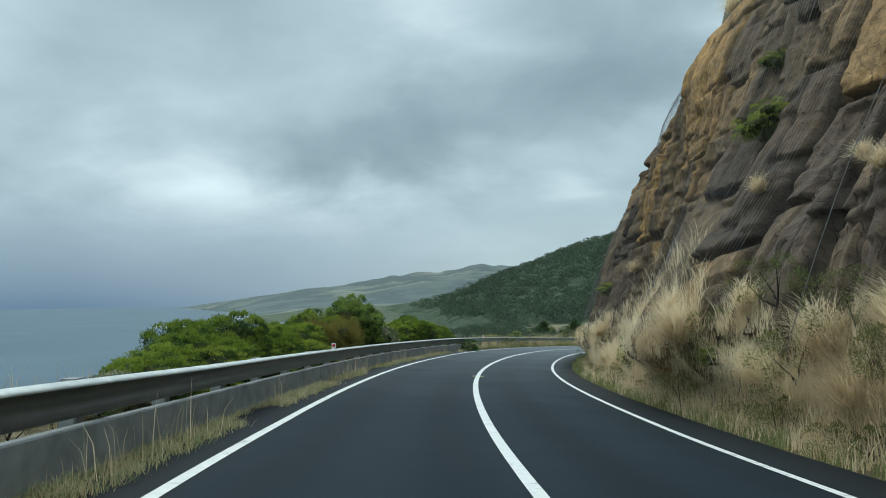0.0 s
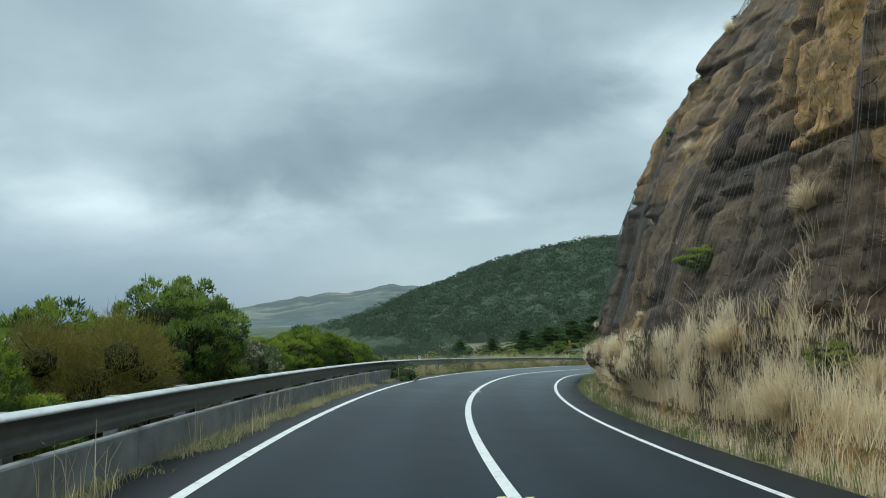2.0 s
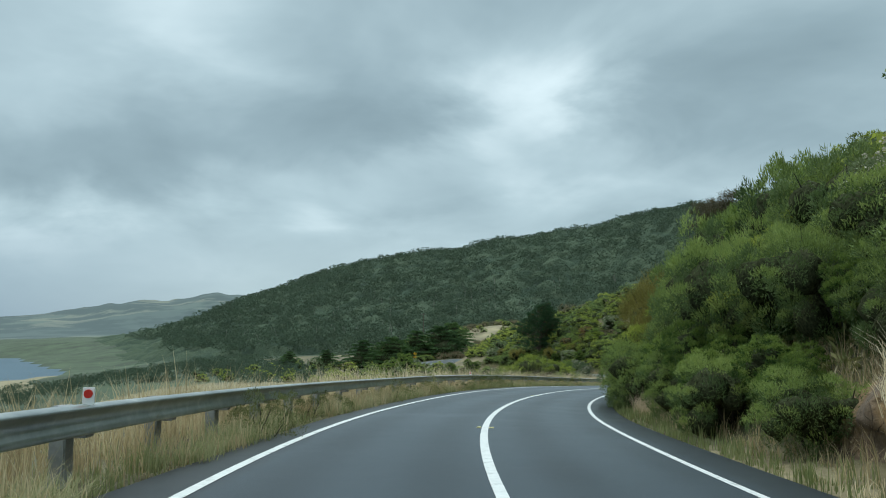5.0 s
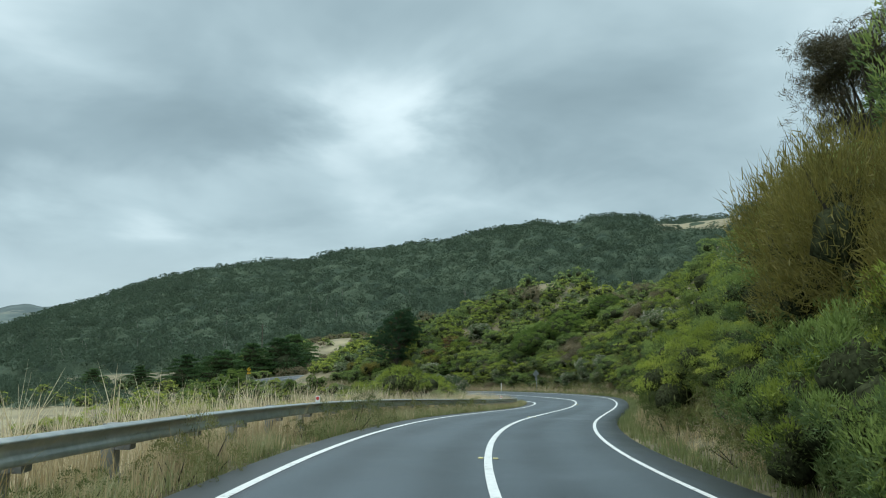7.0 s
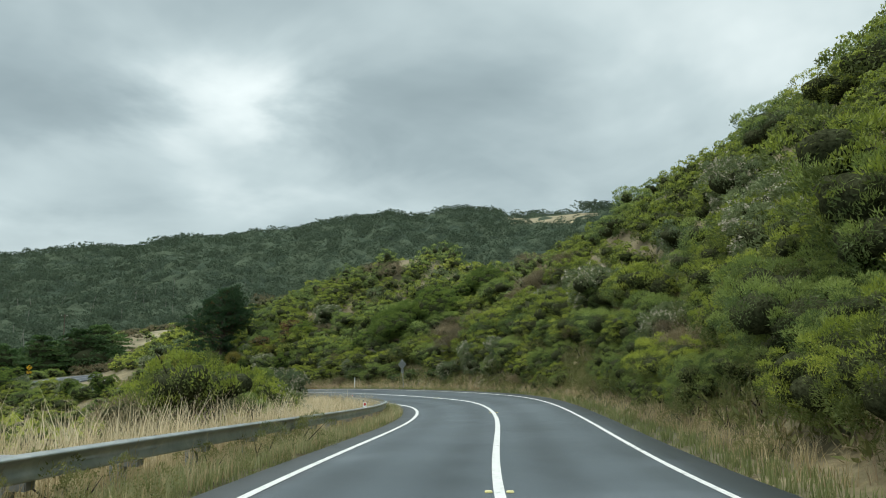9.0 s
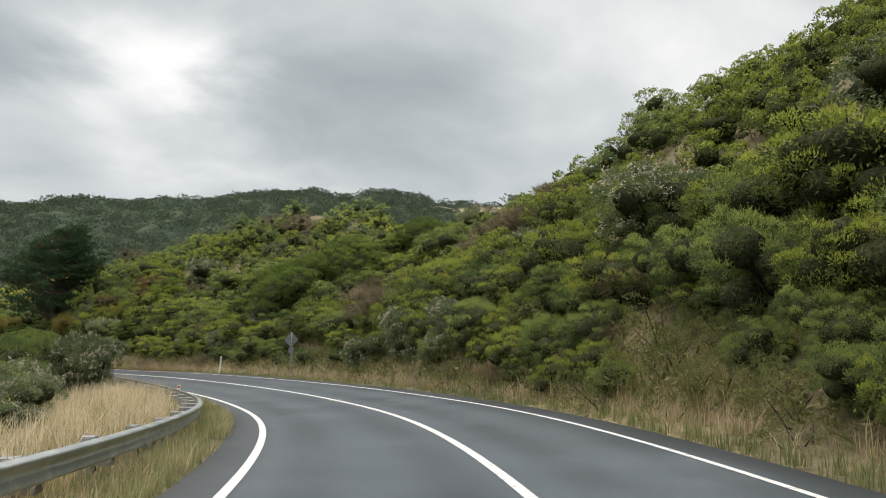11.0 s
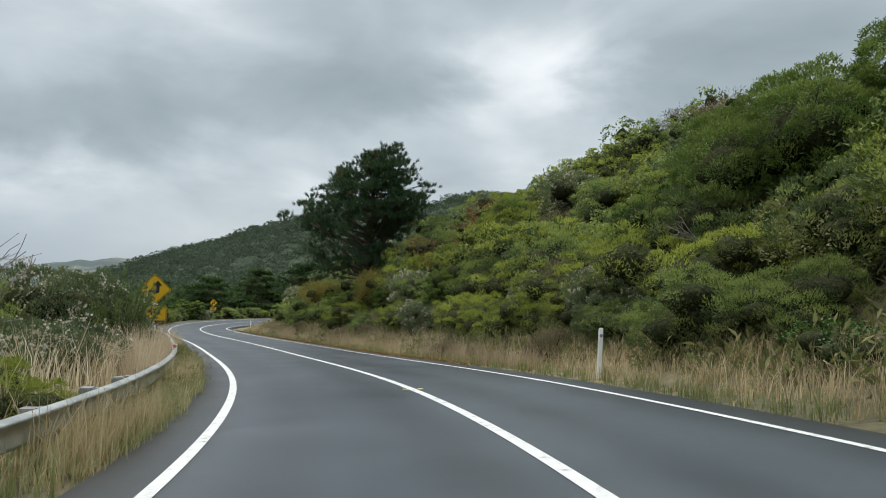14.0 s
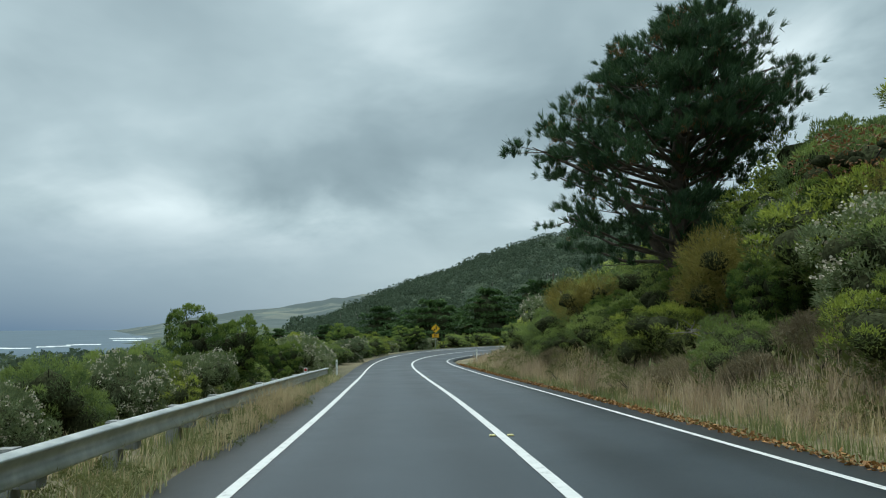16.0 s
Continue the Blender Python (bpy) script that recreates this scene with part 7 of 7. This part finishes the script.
for u, lat in scatter(3, 46, 3.95, 4.7, 1.5, 37, 400):
    plant_at("weed", u, lat, trng.uniform(0.22, 0.42), trng.uniform(0.9, 1.3), 0.1)
for u, v, s in ((8.5, 1.2, 0.5), (10.2, 1.7, 0.42), (12.4, 0.9, 0.5), (7.2, 0.8, 0.45), (9.6, 0.7, 0.5), (31.0, 1.3, 0.32), (42.5, 1.5, 0.5)):
    p = on_rock(u, v, 0.05)
    plant("weed", p[0], p[1], s, 1.0, 0.3, z=p[2])

# kinds that no place needed
for obs in KINDS.values():
    for o in obs:
        if o not in used:
            for q in list(o.children):
                bpy.data.objects.remove(q)
            bpy.data.objects.remove(o)

# ---- far things ----
def house(x, y, w, d, h, rz, label, wall=M_ROOF):
    top = new("house")
    tagged(top, label, "house", "houses across the valley")
    bm = bmesh.new()
    box_bm(bm, (w, d, h + 2), (0, 0, h / 2 - 1), 0.05)
    part("wall", bm, wall, top)
    bm = bmesh.new()
    vs = [bm.verts.new(c) for c in ((-w * .55, -d * .58, h), (w * .55, -d * .58, h), (w * .55, d * .58, h), (-w * .55, d * .58, h), (-w * .5, 0, h + d * .28), (w * .5, 0, h + d * .28))]
    for f in ((0, 1, 5, 4), (2, 3, 4, 5), (0, 4, 3), (1, 2, 5), (3, 2, 1, 0)):
        bm.faces.new([vs[i] for i in f])
    part("roof", bm, M_DARKROOF, top, "pitched grey sheet roof")
    for i in (-0.28, 0.05, 0.3):
        bm = bmesh.new()
        box_bm(bm, (w * 0.13, 0.06, h * 0.4), (i * w, -d / 2 - 0.02, h * 0.55), 0.01)
        part("window", bm, M_BLACK, top, "dark window")
    top.matrix_basis = Matrix.Translation((x, y, float(ground_z(np.array([x]), np.array([y]))[0]))) @ pose(0, 0, 0, 0, 0, rz)


house(93, 243, 7, 5, 2.6, 20, "small white house with a low roof among trees")
house(205, 318, 8, 6, 3.0, -35, "white house on a dry slope")
house(190, 322, 5, 4, 2.4, -20, "small pale cabin on a dry slope")
house(216, 312, 5, 3, 2.2, -30, "white cabin beside the house")


def power_pole(x, y, h):
    top = new("power_pole")
    tagged(top, "timber power pole with a crossarm in the valley", "power pole")
    part("pole", post_bm(h, 0.14, 1.0), M_BARK, top)
    bm = bmesh.new()
    box_bm(bm, (2.2, 0.12, 0.14), (0, 0.14, h - 0.6), 0.01)
    part("crossarm", bm, M_BARK, top)
    for a in (-0.9, 0, 0.9):
        part("insulator", outline([(a - 0.06, h - 0.53), (a + 0.06, h - 0.53), (a + 0.04, h - 0.3), (a - 0.04, h - 0.3)], 0.1, 0.09), M_WHITE, top)
    top.matrix_basis = Matrix.Translation((x, y, float(ground_z(np.array([x]), np.array([y]))[0]))) @ pose(0, 0, 0, 0, 0, 20)


power_pole(101, 285, 11)

# ---- breakers ----
def breaker(name, x0, y0, x1, y1, wide, seed):
    t = np.linspace(0, 1, 60)
    x, y = x0 + (x1 - x0) * t, y0 + (y1 - y0) * t
    nx, ny = -(y1 - y0), (x1 - x0)
    ln = math.hypot(nx, ny)
    o = 8 * fbm(t * 6, 0 * t + seed, 0, 3, seed)
    w = wide * (0.25 + 0.75 * np.abs(vnoise(t * 14, 0 * t, 0, seed))) * np.sin(np.pi * t) ** 0.4
    a = np.stack([x + nx / ln * o, y + ny / ln * o, 0 * t + SEA + 0.25], 1)
    b = a + np.stack([nx / ln * w, ny / ln * w, 0 * w], 1)
    c = (a + b) / 2 + np.array([0, 0, 0.9])
    v = np.stack([a, c, b], 1).reshape(-1, 3)
    tagged(new(name, mesh_of(name, v, grid_faces(60, 3), M_FOAM, True)), "white line of surf breaking on the sea", "surf", kind="structure")


breaker("surf", -300, 745, -238, 729, 5, 3)
breaker("surf", -247, 757, -236, 800, 4, 8)
breaker("surf", -252, 822, -226, 846, 5, 12)
breaker("surf", -364, 1222, -300, 1190, 9, 5)
breaker("surf", -300, 1060, -250, 1015, 7, 9)


# ---- dead wood and single plants ----
def branching(p, d, length, r, depth, rng, out):
    """Forking limbs, each thinner and more bent than the last."""
    mid = p + d * length * 0.5 + rng.normal(0, 0.05, 3) * length
    e = p + d * length + rng.normal(0, 0.08, 3) * length
    out.append(tube([p, mid, e], [r, r * 0.82, r * 0.62], 5 if depth > 1 else 4))
    if depth:
        for k in range(3 if depth > 1 else 2):
            branching(mid + (e - mid) * rng.uniform(0.3, 1.0), unit(d + rng.normal(0, 0.42, 3) + np.array([0, 0, 0.12])), length * rng.uniform(0.55, 0.8), r * 0.58, depth - 1, rng, out)


def dead_tree(name, label, place, way, length, r, depth, seed):
    rng = np.random.default_rng(seed)
    top = new(name)
    tagged(top, label, "dead wood")
    out = []
    for k in range(3):
        branching(np.array([0, 0, -0.3]), unit(np.array(way) + rng.normal(0, 0.28, 3)), length, r, depth, rng, out)
    v, f = join(out)
    tagged(child("branch", mesh_of("branch", v, f, M_DEADWOOD, True), top), kind="stuff")
    top.matrix_basis = Matrix.Translation(place)


dead_tree("dead_tree", "bare grey dead tree with fine forked branches", ground_at(139.0, -7.0), (0, 0, 1), 1.25, 0.06, 4, 3)
dead_tree("dead_tree", "bare grey dead shrub beside the verge", ground_at(136.8, -7.6), (0.1, 0.2, 1), 0.9, 0.045, 4, 4)
for u, lat, up, way, seed in ((112.0, 10.4, 1.6, (-0.8, -0.4, 0.5), 5), (121.3, 6.4, 0.9, (-0.7, 0.1, 0.4), 6), (143.5, 8.8, 1.2, (-0.9, 0.2, 0.45), 7), (167.5, 6.5, 0.7, (-0.5, -0.6, 0.35), 8), (132.5, 8.0, 1.2, (-0.7, 0.3, 0.3), 9)):
    p = ground_at(u, lat)
    p[2] += up
    dead_tree("dead_limb", "pale dead limb caught in the hillside bushes", p, way, 0.8, 0.035, 2, seed)


def sapling(u, lat, height, seed):
    rng = np.random.default_rng(seed)
    top = new("whip_shrub")
    tagged(top, "slender green shrub of upright narrow-leaved shoots", "shrub")
    pcs, c, nr = [], [], []
    for k in range(30):
        d = unit(np.array([rng.normal(0, 0.24), rng.normal(0, 0.24), 1.0]))
        L = height * rng.uniform(0.45, 1.05)
        pcs.append(tube([d * 0, d * L * 0.5 + rng.normal(0, 0.03, 3), d * L], [0.012, 0.009, 0.004], 4))
        t = rng.uniform(0.15, 1.0, 46)[:, None]
        c.append(d * L * t)
        nr.append(np.tile(d, (46, 1)))
    v, f = join(pcs)
    child("stem", mesh_of("stem", v, f, M_TWIG, True), top)
    v, f = leaves_at(np.concatenate(c), np.concatenate(nr), 4, 0.13, 0.013, 0.55, rng, 0.02)
    child("foliage", mesh_of("foliage", v, f, M_LEAF_DARK), top)
    top.matrix_basis = Matrix.Translation(ground_at(u, lat))


sapling(148.6, -5.5, 2.6, 1)


def boulder(x, y, z, size, seed):
    rng = np.random.default_rng(seed)
    bm = bmesh.new()
    bmesh.ops.create_icosphere(bm, subdivisions=2, radius=size)
    for v in bm.verts:
        q = float(vnoise(v.co.x * 2.1 / size, v.co.y * 2.1 / size, v.co.z * 2.1 / size, seed))
        v.co *= 1 + 0.28 * q
        v.co.z *= 0.8
    bmesh.ops.convex_hull(bm, input=bm.verts)
    me = bpy.data.meshes.new("boulder")
    bm.to_mesh(me), bm.free()
    me.materials.append(M_ROCK)
    ob = new("boulder", me)
    tagged(ob, "weathered brown boulder set in the bushy slope", "boulder")
    ob.matrix_basis = Matrix.Translation((x, y, z)) @ pose(0, 0, 0, 20, 10, 40)


p = ground_at(74.5, 7.4)
boulder(p[0], p[1], p[2] + 0.25, 0.6, 3)
